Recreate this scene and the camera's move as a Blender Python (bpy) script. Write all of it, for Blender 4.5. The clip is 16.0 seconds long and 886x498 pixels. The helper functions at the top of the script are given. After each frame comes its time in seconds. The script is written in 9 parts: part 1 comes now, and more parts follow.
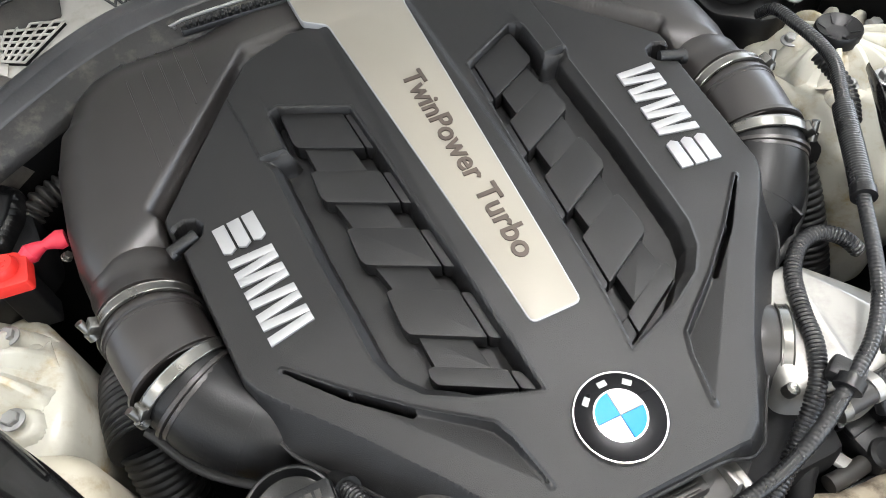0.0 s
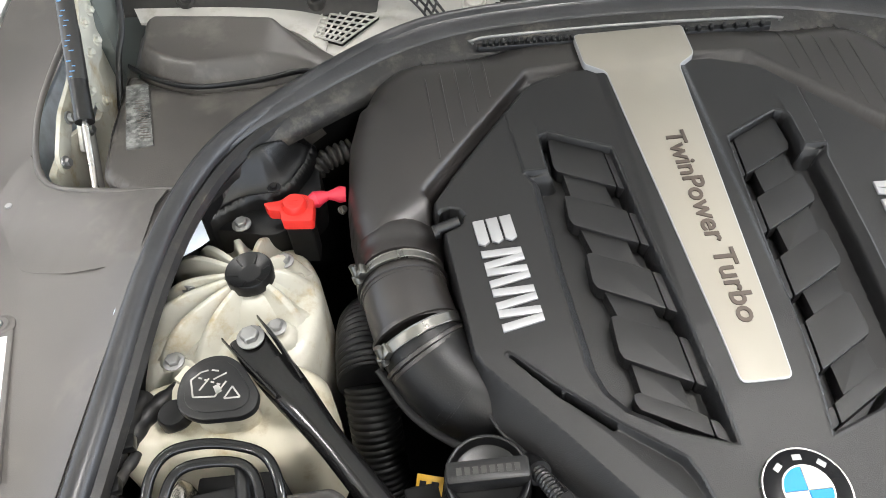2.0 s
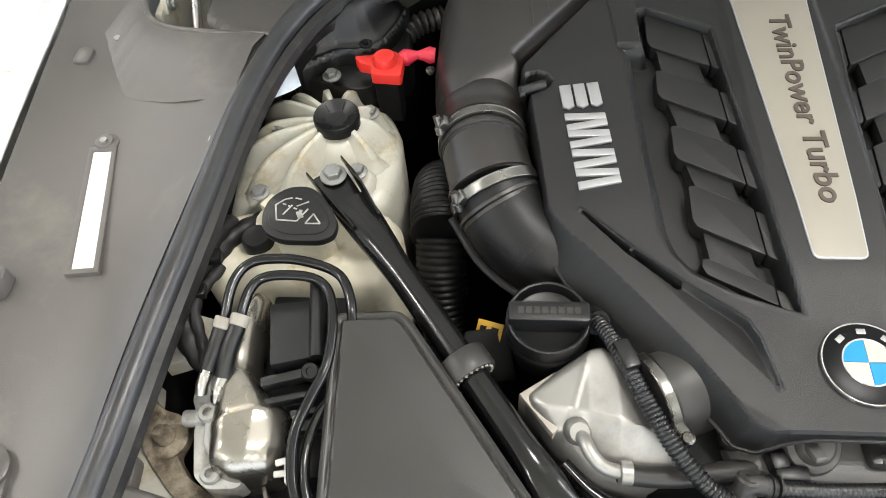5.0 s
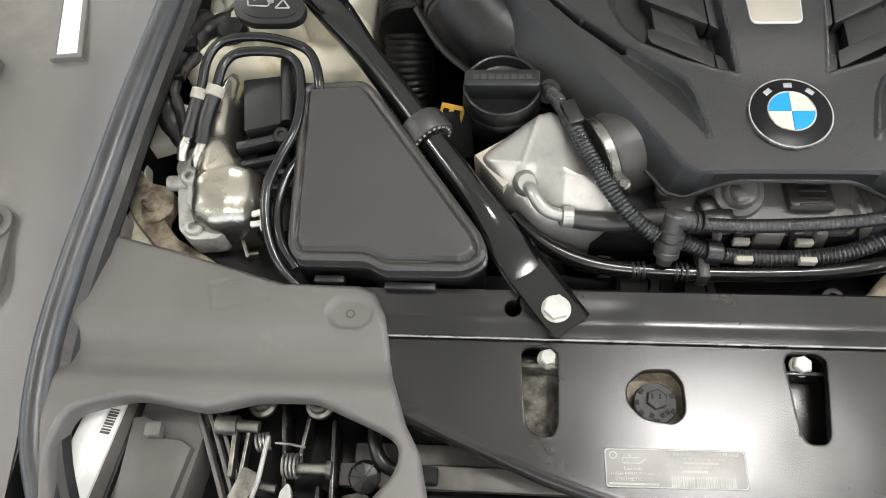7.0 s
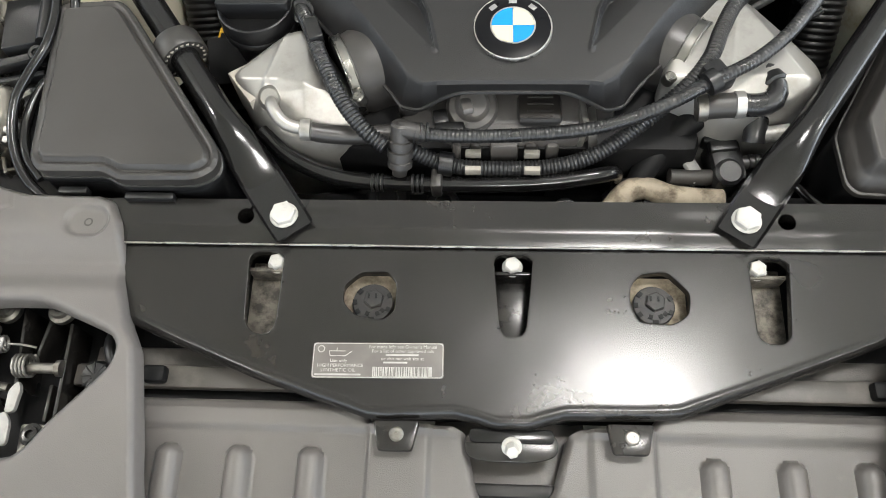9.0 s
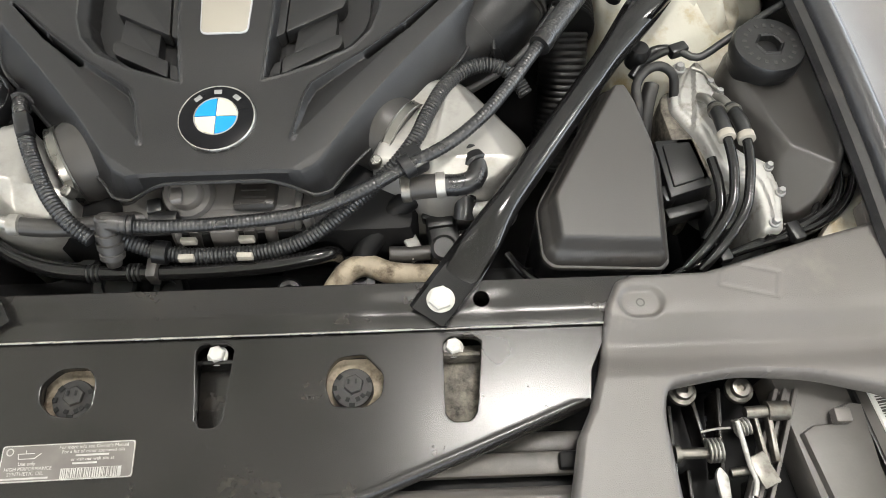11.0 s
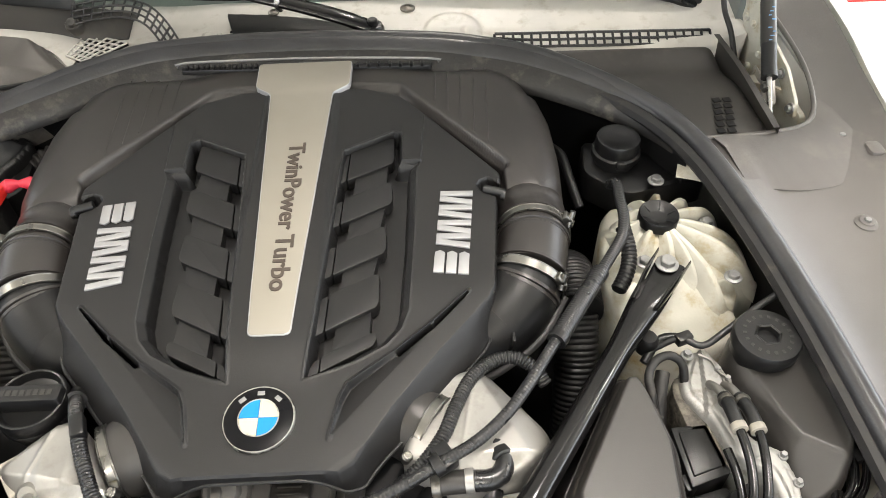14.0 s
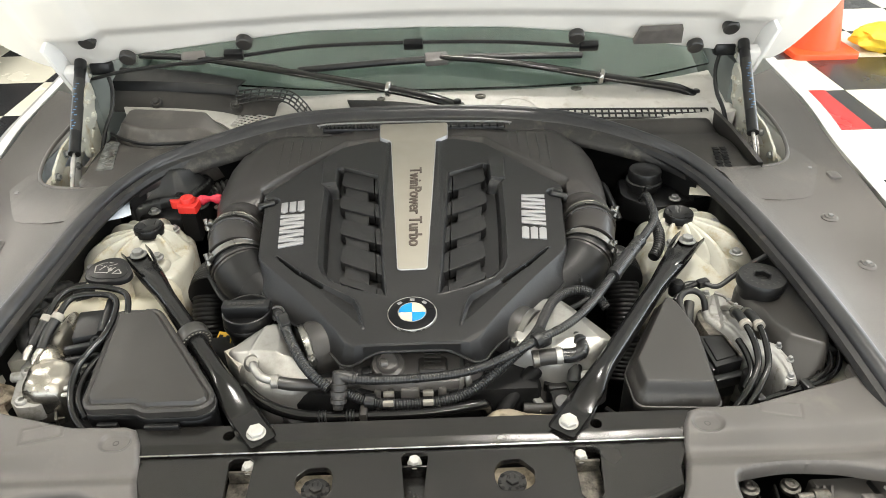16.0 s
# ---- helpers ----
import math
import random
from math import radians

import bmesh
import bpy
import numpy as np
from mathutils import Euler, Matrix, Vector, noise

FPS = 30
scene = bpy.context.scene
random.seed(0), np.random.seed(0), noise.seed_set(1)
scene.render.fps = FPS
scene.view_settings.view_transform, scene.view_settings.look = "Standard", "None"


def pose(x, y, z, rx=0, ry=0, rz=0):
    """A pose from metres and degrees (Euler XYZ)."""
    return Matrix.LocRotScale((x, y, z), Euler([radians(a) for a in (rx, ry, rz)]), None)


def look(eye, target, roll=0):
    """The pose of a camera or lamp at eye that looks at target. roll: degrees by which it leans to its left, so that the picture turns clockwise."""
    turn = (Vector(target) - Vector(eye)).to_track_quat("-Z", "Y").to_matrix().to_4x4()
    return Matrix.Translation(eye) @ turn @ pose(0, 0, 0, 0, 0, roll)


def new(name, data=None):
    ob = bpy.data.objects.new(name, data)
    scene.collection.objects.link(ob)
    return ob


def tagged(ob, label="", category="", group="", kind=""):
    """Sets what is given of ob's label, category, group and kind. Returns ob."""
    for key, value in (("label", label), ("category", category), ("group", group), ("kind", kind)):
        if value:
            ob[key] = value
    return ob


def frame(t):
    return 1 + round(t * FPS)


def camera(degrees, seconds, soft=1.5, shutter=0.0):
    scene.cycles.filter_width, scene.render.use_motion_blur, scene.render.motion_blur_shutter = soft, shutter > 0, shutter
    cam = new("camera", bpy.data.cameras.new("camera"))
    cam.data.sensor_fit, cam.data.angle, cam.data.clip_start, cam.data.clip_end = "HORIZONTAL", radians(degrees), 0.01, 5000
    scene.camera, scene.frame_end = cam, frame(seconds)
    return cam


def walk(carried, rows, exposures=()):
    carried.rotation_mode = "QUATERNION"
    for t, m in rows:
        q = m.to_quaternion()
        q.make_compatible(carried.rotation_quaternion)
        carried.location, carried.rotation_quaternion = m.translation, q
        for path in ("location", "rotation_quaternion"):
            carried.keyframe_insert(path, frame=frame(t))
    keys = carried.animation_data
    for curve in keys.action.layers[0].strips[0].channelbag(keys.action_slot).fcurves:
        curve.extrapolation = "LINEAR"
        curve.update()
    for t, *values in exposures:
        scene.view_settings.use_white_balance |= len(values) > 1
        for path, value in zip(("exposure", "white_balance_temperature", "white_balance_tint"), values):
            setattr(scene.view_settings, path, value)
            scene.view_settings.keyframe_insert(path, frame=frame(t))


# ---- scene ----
cam = camera(63.0, 16.0, soft=0.9)
PATH = [
    (0, (-0.194, 0.03, 1.378), (0.19, 1.149, -0.235), -7.0),
    (0.5, (-0.219, 0.022, 1.389), (0.094, 1.174, -0.215), -5.9),
    (1, (-0.259, 0.005, 1.4), (-0.041, 1.204, -0.186), -4.7),
    (1.5, (-0.288, -0.006, 1.425), (-0.169, 1.236, -0.138), -4.4),
    (2, (-0.306, -0.014, 1.447), (-0.278, 1.267, -0.089), -4.6),
    (2.5, (-0.311, -0.016, 1.462), (-0.347, 1.285, -0.056), -5.0),
    (3, (-0.324, -0.022, 1.466), (-0.405, 1.281, -0.049), -5.4),
    (3.2, (-0.327, -0.026, 1.463), (-0.432, 1.272, -0.055), -5.8),
    (5.3, (-0.322, -0.121, 1.403), (-0.484, 0.986, -0.254), -5.8),
    (5.5, (-0.322, -0.138, 1.402), (-0.482, 0.945, -0.272), -5.7),
    (6, (-0.312, -0.184, 1.396), (-0.477, 0.837, -0.315), -6.4),
    (6.5, (-0.299, -0.225, 1.386), (-0.464, 0.754, -0.35), -7.0),
    (7, (-0.273, -0.248, 1.38), (-0.434, 0.674, -0.387), -7.8),
    (7.5, (-0.24, -0.275, 1.374), (-0.395, 0.615, -0.41), -8.3),
    (8, (-0.18, -0.29, 1.369), (-0.306, 0.558, -0.438), -7.3),
    (8.5, (-0.112, -0.305, 1.364), (-0.232, 0.552, -0.439), -6.6),
    (9, (-0.026, -0.311, 1.362), (-0.138, 0.559, -0.435), -5.8),
    (9.5, (0.043, -0.313, 1.367), (-0.013, 0.559, -0.432), -2.4),
    (10, (0.12, -0.302, 1.374), (0.103, 0.576, -0.423), -0.7),
    (10.2, (0.149, -0.293, 1.378), (0.143, 0.579, -0.422), -0.5),
    (12.3, (0.234, -0.225, 1.442), (0.298, 0.916, -0.199), -0.5),
    (12.5, (0.229, -0.215, 1.453), (0.29, 0.951, -0.17), -0.6),
    (13, (0.218, -0.204, 1.473), (0.269, 1.044, -0.089), -0.9),
    (13.5, (0.211, -0.204, 1.488), (0.249, 1.115, -0.015), -1.3),
    (14, (0.196, -0.215, 1.5), (0.225, 1.168, 0.056), -1.5),
    (14.5, (0.176, -0.247, 1.498), (0.201, 1.179, 0.095), -2.0),
    (15, (0.096, -0.359, 1.491), (0.114, 1.114, 0.138), -2.5),
    (15.5, (0.003, -0.526, 1.511), (0.018, 1.02, 0.243), -2.3),
    (16, (0.044, -0.694, 1.523), (0.058, 0.974, 0.419), -1.6),
]
walk(cam, [(t, look(eye, target, roll)) for t, eye, target, roll in PATH],
     [(0, 0.26, 6250, 12), (1.5, 0.27, 6280, 12), (3.0, 0.05, 6500, 11), (5.5, -0.05, 6450, 10), (8.0, -0.07, 6380, 10), (10.0, 0.06, 6500, 10), (12.5, 0.12, 6680, 11), (13.0, 0.17, 6750, 11), (14.0, 0.12, 6850, 12), (15.0, 0.06, 6750, 11), (16.0, -0.02, 6720, 9)])

# ---- world and room light ----
world = bpy.data.worlds.new("world")
scene.world = world
world.use_nodes = True
world.node_tree.nodes["Background"].inputs["Color"].default_value = (0.80, 0.88, 1.0, 1)
world.node_tree.nodes["Background"].inputs["Strength"].default_value = 0.25
CEIL = 3.4
LAMP_WATTS = 62.0


# ---- materials ----
def material(name, colour, rough=0.5, metal=0.0, fleck=None, var=0.12, scale=9.0, grain=350.0, bump=0.12, coat=0.0, stain=None, stain_at=0.62, trans=0.0, spec=0.5, coat_rough=0.08):
    """A surface with broad tone changes, fine grain relief and, if wanted, stains of another colour."""
    m = bpy.data.materials.new(name)
    m.use_nodes = True
    nt = m.node_tree
    b = nt.nodes["Principled BSDF"]
    tc = nt.nodes.new("ShaderNodeTexCoord")
    n1 = nt.nodes.new("ShaderNodeTexNoise")
    n1.inputs["Scale"].default_value, n1.inputs["Detail"].default_value = scale, 6
    nt.links.new(tc.outputs["Object"], n1.inputs["Vector"])
    n2 = nt.nodes.new("ShaderNodeTexNoise")
    n2.inputs["Scale"].default_value, n2.inputs["Detail"].default_value = grain, 3
    nt.links.new(tc.outputs["Object"], n2.inputs["Vector"])
    info = nt.nodes.new("ShaderNodeObjectInfo")
    ramp = nt.nodes.new("ShaderNodeMapRange")
    ramp.inputs["To Min"].default_value, ramp.inputs["To Max"].default_value = 1 - var, 1 + var
    ramp.inputs["From Min"].default_value, ramp.inputs["From Max"].default_value = 0.3, 0.7
    nt.links.new(n1.outputs["Fac"], ramp.inputs["Value"])
    mul = nt.nodes.new("ShaderNodeVectorMath")
    mul.operation = "SCALE"
    mul.inputs[0].default_value = colour
    nt.links.new(ramp.outputs["Result"], mul.inputs["Scale"])
    out = mul.outputs["Vector"]
    if fleck:
        mix = nt.nodes.new("ShaderNodeMix")
        mix.data_type = "RGBA"
        thr = nt.nodes.new("ShaderNodeMapRange")
        thr.inputs["From Min"].default_value, thr.inputs["From Max"].default_value = 0.64, 0.70
        nt.links.new(n2.outputs["Fac"], thr.inputs["Value"])
        nt.links.new(thr.outputs["Result"], mix.inputs["Factor"])
        nt.links.new(out, mix.inputs["A"])
        mix.inputs["B"].default_value = (*fleck, 1)
        out = mix.outputs["Result"]
    if stain:
        n3 = nt.nodes.new("ShaderNodeTexNoise")
        n3.inputs["Scale"].default_value, n3.inputs["Detail"].default_value, n3.inputs["Roughness"].default_value = scale * 1.7, 9, 0.65
        nt.links.new(tc.outputs["Object"], n3.inputs["Vector"])
        thr = nt.nodes.new("ShaderNodeMapRange")
        thr.inputs["From Min"].default_value, thr.inputs["From Max"].default_value = stain_at - 0.12, stain_at + 0.1
        nt.links.new(n3.outputs["Fac"], thr.inputs["Value"])
        mix = nt.nodes.new("ShaderNodeMix")
        mix.data_type = "RGBA"
        nt.links.new(thr.outputs["Result"], mix.inputs["Factor"])
        nt.links.new(out, mix.inputs["A"])
        mix.inputs["B"].default_value = (*stain, 1)
        out = mix.outputs["Result"]
    nt.links.new(out, b.inputs["Base Color"])
    rr = nt.nodes.new("ShaderNodeMapRange")
    rr.inputs["From Min"].default_value, rr.inputs["From Max"].default_value = 0.3, 0.7
    rr.inputs["To Min"].default_value, rr.inputs["To Max"].default_value = max(0.02, rough * 0.82), min(1, rough * 1.18)
    nt.links.new(n1.outputs["Fac"], rr.inputs["Value"])
    nt.links.new(rr.outputs["Result"], b.inputs["Roughness"])
    b.inputs["Metallic"].default_value = metal
    b.inputs["Coat Weight"].default_value = coat
    b.inputs["Coat Roughness"].default_value = coat_rough
    b.inputs["Transmission Weight"].default_value = trans
    b.inputs["Specular IOR Level"].default_value = spec
    if bump:
        bp = nt.nodes.new("ShaderNodeBump")
        bp.inputs["Strength"].default_value, bp.inputs["Distance"].default_value = bump, 0.001
        nt.links.new(n2.outputs["Fac"], bp.inputs["Height"])
        nt.links.new(bp.outputs["Normal"], b.inputs["Normal"])
    return m


M_COVER = material("cover plastic", (0.0092, 0.0089, 0.0090), 0.39, var=0.10, scale=6, grain=1300, bump=0.36, spec=0.43)
M_ELBOW = material("dull black elbow plastic", (0.0050, 0.0050, 0.0052), 0.42, var=0.2, scale=14, grain=500, bump=0.15, spec=0.32)
M_PLENUM = material("plenum plastic", (0.0205, 0.0178, 0.0165), 0.38, var=0.16, scale=7, grain=900, bump=0.08, spec=0.60)
M_BLACK = material("black plastic", (0.006, 0.006, 0.0063), 0.36, var=0.15, scale=12, grain=600, bump=0.2, spec=0.45)
M_BOX = material("satin box plastic", (0.028, 0.026, 0.024), 0.40, var=0.12, scale=7, grain=700, bump=0.10)
# near-black for black parts, and for shade deep between and below parts
M_DEEP = material("black parts and deep shade", (0.0035, 0.0035, 0.0038), 0.6, var=0.3, scale=15, grain=300, stain=(0.010, 0.009, 0.007), stain_at=0.70, spec=0.25)
M_RUBBER = material("rubber", (0.007, 0.007, 0.0072), 0.40, var=0.2, scale=14, grain=250, bump=0.2)
M_SEAL = material("weather seal rubber", (0.026, 0.026, 0.0275), 0.36, var=0.30, scale=16, grain=250, bump=0.3, stain=(0.045, 0.042, 0.038), stain_at=0.70)
M_GRIMY = material("grimy seal rubber", (0.011, 0.0105, 0.010), 0.42, var=0.4, scale=18, grain=140, bump=0.6, stain=(0.075, 0.066, 0.054), stain_at=0.64)
M_DUSTY = material("dusty rubber", (0.0085, 0.008, 0.0078), 0.5, var=0.3, scale=22, grain=160, bump=0.4, stain=(0.045, 0.038, 0.030), stain_at=0.68)
M_COWL = material("dusty black cowl plastic", (0.030, 0.0275, 0.025), 0.46, var=0.25, scale=7, grain=500, bump=0.15, stain=(0.062, 0.056, 0.049), stain_at=0.66)
M_COWLGREY = material("dusty grey cowl plastic", (0.063, 0.057, 0.052), 0.42, var=0.22, scale=7, grain=600, bump=0.2, stain=(0.13, 0.12, 0.105), stain_at=0.66)
M_HOSE = material("dusty black hose plastic", (0.013, 0.013, 0.0135), 0.30, var=0.25, scale=25, grain=300, bump=0.15)
M_TRIM = material("grey fender plastic", (0.094, 0.087, 0.082), 0.36, var=0.20, scale=4, grain=1000, bump=0.28, stain=(0.17, 0.155, 0.135), stain_at=0.70)
M_PAINTBLK = material("black painted steel", (0.0095, 0.0088, 0.0080), 0.24, var=0.30, scale=9, grain=150, bump=0.02, stain=(0.026, 0.022, 0.018), stain_at=0.68, spec=0.46)
M_GLOSSBLK = material("gloss black tube", (0.0055, 0.0053, 0.0053), 0.18, var=0.2, scale=12, grain=120, bump=0.03, spec=0.42)
M_ALU = material("cast aluminium", (0.25, 0.242, 0.225), 0.40, 0.8, var=0.14, scale=20, grain=350, bump=0.12, stain=(0.13, 0.12, 0.105), stain_at=0.64)
M_CAST = material("dull grey casting", (0.34, 0.335, 0.32), 0.46, 0.45, var=0.18, scale=30, grain=300, bump=0.25, stain=(0.15, 0.135, 0.11), stain_at=0.63)
M_GLOSSALU = material("drawn bright aluminium", (0.34, 0.32, 0.28), 0.26, 0.95, var=0.12, scale=14, grain=400, bump=0.03, stain=(0.33, 0.29, 0.22), stain_at=0.66)
M_PLATE = material("beige type plate", (0.36, 0.33, 0.285), 0.40, var=0.12, scale=40, grain=300, bump=0.05)
M_ALUSH = material("sheet aluminium", (0.37, 0.36, 0.34), 0.38, 0.72, var=0.10, scale=9, grain=500, bump=0.0, stain=(0.21, 0.20, 0.18), stain_at=0.64)
M_STRIP = material("brushed metal strip", (0.265, 0.243, 0.205), 0.55, 0.25, var=0.02, scale=30, grain=900, bump=0.08)
M_LETTER = material("matt chrome badge", (0.38, 0.38, 0.385), 0.40, 0.6, var=0.05, grain=800, bump=0.05)
M_CHROME = material("chrome", (0.46, 0.445, 0.42), 0.28, 1.0, var=0.2, scale=40, grain=200, bump=0.05)
M_BAND = material("dull clamp steel", (0.20, 0.195, 0.18), 0.30, 0.95, var=0.15, scale=40, grain=300, bump=0.05, stain=(0.16, 0.15, 0.13), stain_at=0.68)
M_BOLT = material("zinc bolt", (0.31, 0.31, 0.305), 0.45, 0.8, var=0.15, scale=60, grain=500, bump=0.2)
M_WHITEBOLT = material("pale painted bolt", (0.40, 0.39, 0.365), 0.45, 0.0, var=0.10, scale=60, grain=500, bump=0.2, stain=(0.25, 0.235, 0.2), stain_at=0.70)
M_TOWER = material("cream coated casting", (0.50, 0.487, 0.42), 0.34, var=0.12, scale=13, grain=260, bump=0.15, coat=0.25, stain=(0.33, 0.245, 0.11), stain_at=0.63)
M_TANK = material("aged cream plastic", (0.58, 0.54, 0.43), 0.42, var=0.14, scale=9, grain=200, bump=0.1, stain=(0.28, 0.19, 0.06), stain_at=0.67)
M_PAINT = material("white car paint", (0.80, 0.79, 0.77), 0.22, var=0.03, scale=5, grain=500, bump=0.01, coat=0.6)
M_HOODIN = material("white hood underside", (0.77, 0.745, 0.705), 0.35, var=0.05, scale=5, grain=400, bump=0.05, coat=0.3)
M_RED = material("red plastic", (0.62, 0.025, 0.018), 0.42, var=0.12, scale=25, grain=400, bump=0.15)
M_PINK = material("red rubber", (0.62, 0.03, 0.06), 0.5, var=0.12, scale=25, grain=400)
M_BLUE = material("badge blue", (0.004, 0.21, 0.58), 0.42, var=0.02, coat=0.0, spec=0.3, bump=0.0)
M_BADGEW = material("badge white", (0.56, 0.51, 0.36), 0.42, var=0.02, coat=0.0, spec=0.3, bump=0.0)
M_BADGEK = material("badge black", (0.004, 0.004, 0.005), 0.30, var=0.05, coat=0.0, spec=0.16, bump=0.0)
M_PRINT = material("white print", (0.75, 0.75, 0.73), 0.6, var=0.05, bump=0.0)
M_BLUEPRINT = material("pale blue print", (0.10, 0.26, 0.48), 0.5, var=0.2, scale=60, bump=0.0)
M_DIMPRINT = material("worn grey print", (0.34, 0.33, 0.31), 0.6, var=0.3, scale=90, bump=0.0)
M_HOODDUST = material("dusty white cowl paint", (0.46, 0.447, 0.415), 0.42, var=0.10, scale=14, grain=300, bump=0.08, stain=(0.30, 0.27, 0.22), stain_at=0.66)
M_DARKPRINT = material("engraved dark lettering", (0.075, 0.058, 0.047), 0.5, 0.3, var=0.2, bump=0.0)
M_LABEL = material("dark foil sticker", (0.115, 0.105, 0.098), 0.36, 0.1, var=0.2, scale=40, grain=300, bump=0.05)
M_CLEARLAB = material("clear foil sticker", (0.22, 0.22, 0.21), 0.22, 0.5, var=0.7, scale=60, grain=300, bump=0.3, stain=(0.5, 0.5, 0.48), stain_at=0.62)
M_YELLOW = material("yellow warning sticker", (0.48, 0.27, 0.012), 0.45, var=0.08, scale=50)
M_RUSTY = material("dirty chassis metal", (0.34, 0.29, 0.22), 0.7, 0.2, var=0.3, scale=30, grain=200, bump=0.5, stain=(0.10, 0.075, 0.05), stain_at=0.55)
M_DIRTYBRACKET = material("dirty bracket", (0.16, 0.145, 0.12), 0.6, 0.3, var=0.35, scale=45, grain=200, bump=0.4, stain=(0.04, 0.035, 0.03), stain_at=0.52)
M_STEEL = material("plated latch steel", (0.19, 0.182, 0.165), 0.40, 0.9, var=0.3, scale=40, grain=300, bump=0.2, stain=(0.08, 0.07, 0.055), stain_at=0.58)
M_HEADLAMP = material("headlamp housing", (0.080, 0.075, 0.071), 0.45, var=0.15, scale=20)
M_GLASS = material("windscreen glass", (0.75, 0.86, 0.82), 0.03, var=0.0, bump=0.0, trans=1.0)
# grey-green, lightened to stand in for hood and lamp reflections in the glass
M_DASHSHEEN = material("dashboard", (0.13, 0.145, 0.135), 0.7, var=0.15)
M_TAPE = material("grey tape", (0.26, 0.24, 0.205), 0.55, var=0.2, scale=60)
M_FOIL = material("pale foil sheet", (0.60, 0.66, 0.74), 0.45, var=0.2, scale=35, grain=90, bump=0.6)
M_FLOORW = material("cream floor tile", (0.72, 0.69, 0.58), 0.25, var=0.06, scale=3, grain=90, bump=0.04)
M_FLOORK = material("black floor tile", (0.025, 0.025, 0.027), 0.25, var=0.15, scale=3, grain=90, bump=0.04)
M_FLOORR = material("red floor tile", (0.55, 0.03, 0.03), 0.25, var=0.08, scale=3, grain=90, bump=0.04)
M_WALL = material("painted wall", (0.42, 0.41, 0.39), 0.8, var=0.06, scale=1.5, grain=60)
M_CEIL = material("ceiling board", (0.70, 0.69, 0.66), 0.85, var=0.05, scale=1.5, grain=60)
M_CONE = material("orange cone plastic", (0.85, 0.09, 0.02), 0.45, var=0.06, scale=8)
M_YELLOWP = material("yellow vinyl", (0.80, 0.62, 0.05), 0.4, var=0.08, scale=8)


# ---- mesh helpers ----
def thing(name, label, category, group="", kind="", at=(0, 0, 0)):
    ob = tagged(new(name), label, category, group, kind)
    ob.location = at
    ob.empty_display_size = 0.02
    return ob


LOCAL = []  # things whose parts are built in the thing's own axes; all others are built in place


def stands(ob):
    return (stands(ob.parent) if ob.parent else Matrix()) @ ob.matrix_parent_inverse @ ob.matrix_basis


def attach(ob, parent):
    if parent is None:
        return
    root = parent
    while root.parent:
        root = root.parent
    ob.parent = parent
    ob.matrix_parent_inverse = Matrix() if root in LOCAL else stands(parent).inverted()


def part(name, bm, mat, parent=None, label="", sharp=38):
    """One bmesh as one mesh object, under a thing or a part."""
    me = bpy.data.meshes.new(name)
    bmesh.ops.recalc_face_normals(bm, faces=bm.faces)
    bm.to_mesh(me)
    bm.free()
    me.materials.append(mat)
    me.shade_smooth()
    me.set_sharp_from_angle(angle=radians(sharp))
    ob = new(name, me)
    attach(ob, parent)
    if label:
        ob["label"] = label
    return ob


def settle(ob, dx, dy, dz=0.0):
    """Moves a finished thing with all its parts."""
    ob.location = Vector(ob.location) + Vector((dx, dy, dz))


def pieces(name, items, mat, parent, label=""):
    for it in items:
        part(name, boxes(it), mat, parent, label)


def solo(name, bm, mat, label, category, group="", kind="", sharp=38):
    return tagged(part(name, bm, mat, None, "", sharp), label, category, group, kind)


def rounded(pts, r, n=4):
    """A closed outline with its corners rounded by about r."""
    out = []
    k = len(pts)
    for i in range(k):
        p, a, b = Vector(pts[i][:2]), Vector(pts[i - 1][:2]), Vector(pts[(i + 1) % k][:2])
        da, db = (a - p), (b - p)
        q = min(r, da.length * 0.45, db.length * 0.45)
        s, e = p + da.normalized() * q, p + db.normalized() * q
        for j in range(n + 1):
            u = j / n
            out.append(tuple((1 - u) ** 2 * s + 2 * u * (1 - u) * p + u * u * e))
    return out


def plate(bm, outline, z0, z1, bevel=0.0, holes=(), warp=None, draft=0.0, seg=2):
    """An upright slab over an outline, with holes through it, a rounded top edge and sides that lean out by draft."""
    geo0 = set(bm.verts)
    edges = []
    for loop in (outline, *holes):
        vs = [bm.verts.new((p[0], p[1], z1)) for p in loop]
        edges += [bm.edges.new((vs[i], vs[(i + 1) % len(vs)])) for i in range(len(vs))]
    if holes:
        top = [f for f in bmesh.ops.triangle_fill(bm, use_beauty=True, edges=edges, normal=(0, 0, 1))["geom"] if isinstance(f, bmesh.types.BMFace)]
    else:
        top = [bm.faces.new([v for v in bm.verts if v not in geo0])] if not geo0 else [bm.faces.new(vs)]
    ex = bmesh.ops.extrude_face_region(bm, geom=top)["geom"]
    moved = [g for g in ex if isinstance(g, bmesh.types.BMVert)]
    n = len(outline)
    c = sum((Vector(p[:2]) for p in outline), Vector((0, 0))) / n
    for v in moved:
        v.co.z = z0
        if draft:
            d = (v.co.xy - c)
            v.co.xy = c + d * (1 + draft / max(d.length, 1e-6))
    rim = [e for e in edges if e.is_valid]
    if bevel:
        bmesh.ops.bevel(bm, geom=rim, offset=bevel, segments=seg, profile=0.5, affect="EDGES", clamp_overlap=True)
    if warp:
        for v in bm.verts:
            if v not in geo0:
                v.co = Vector(warp(*v.co))
    return bm


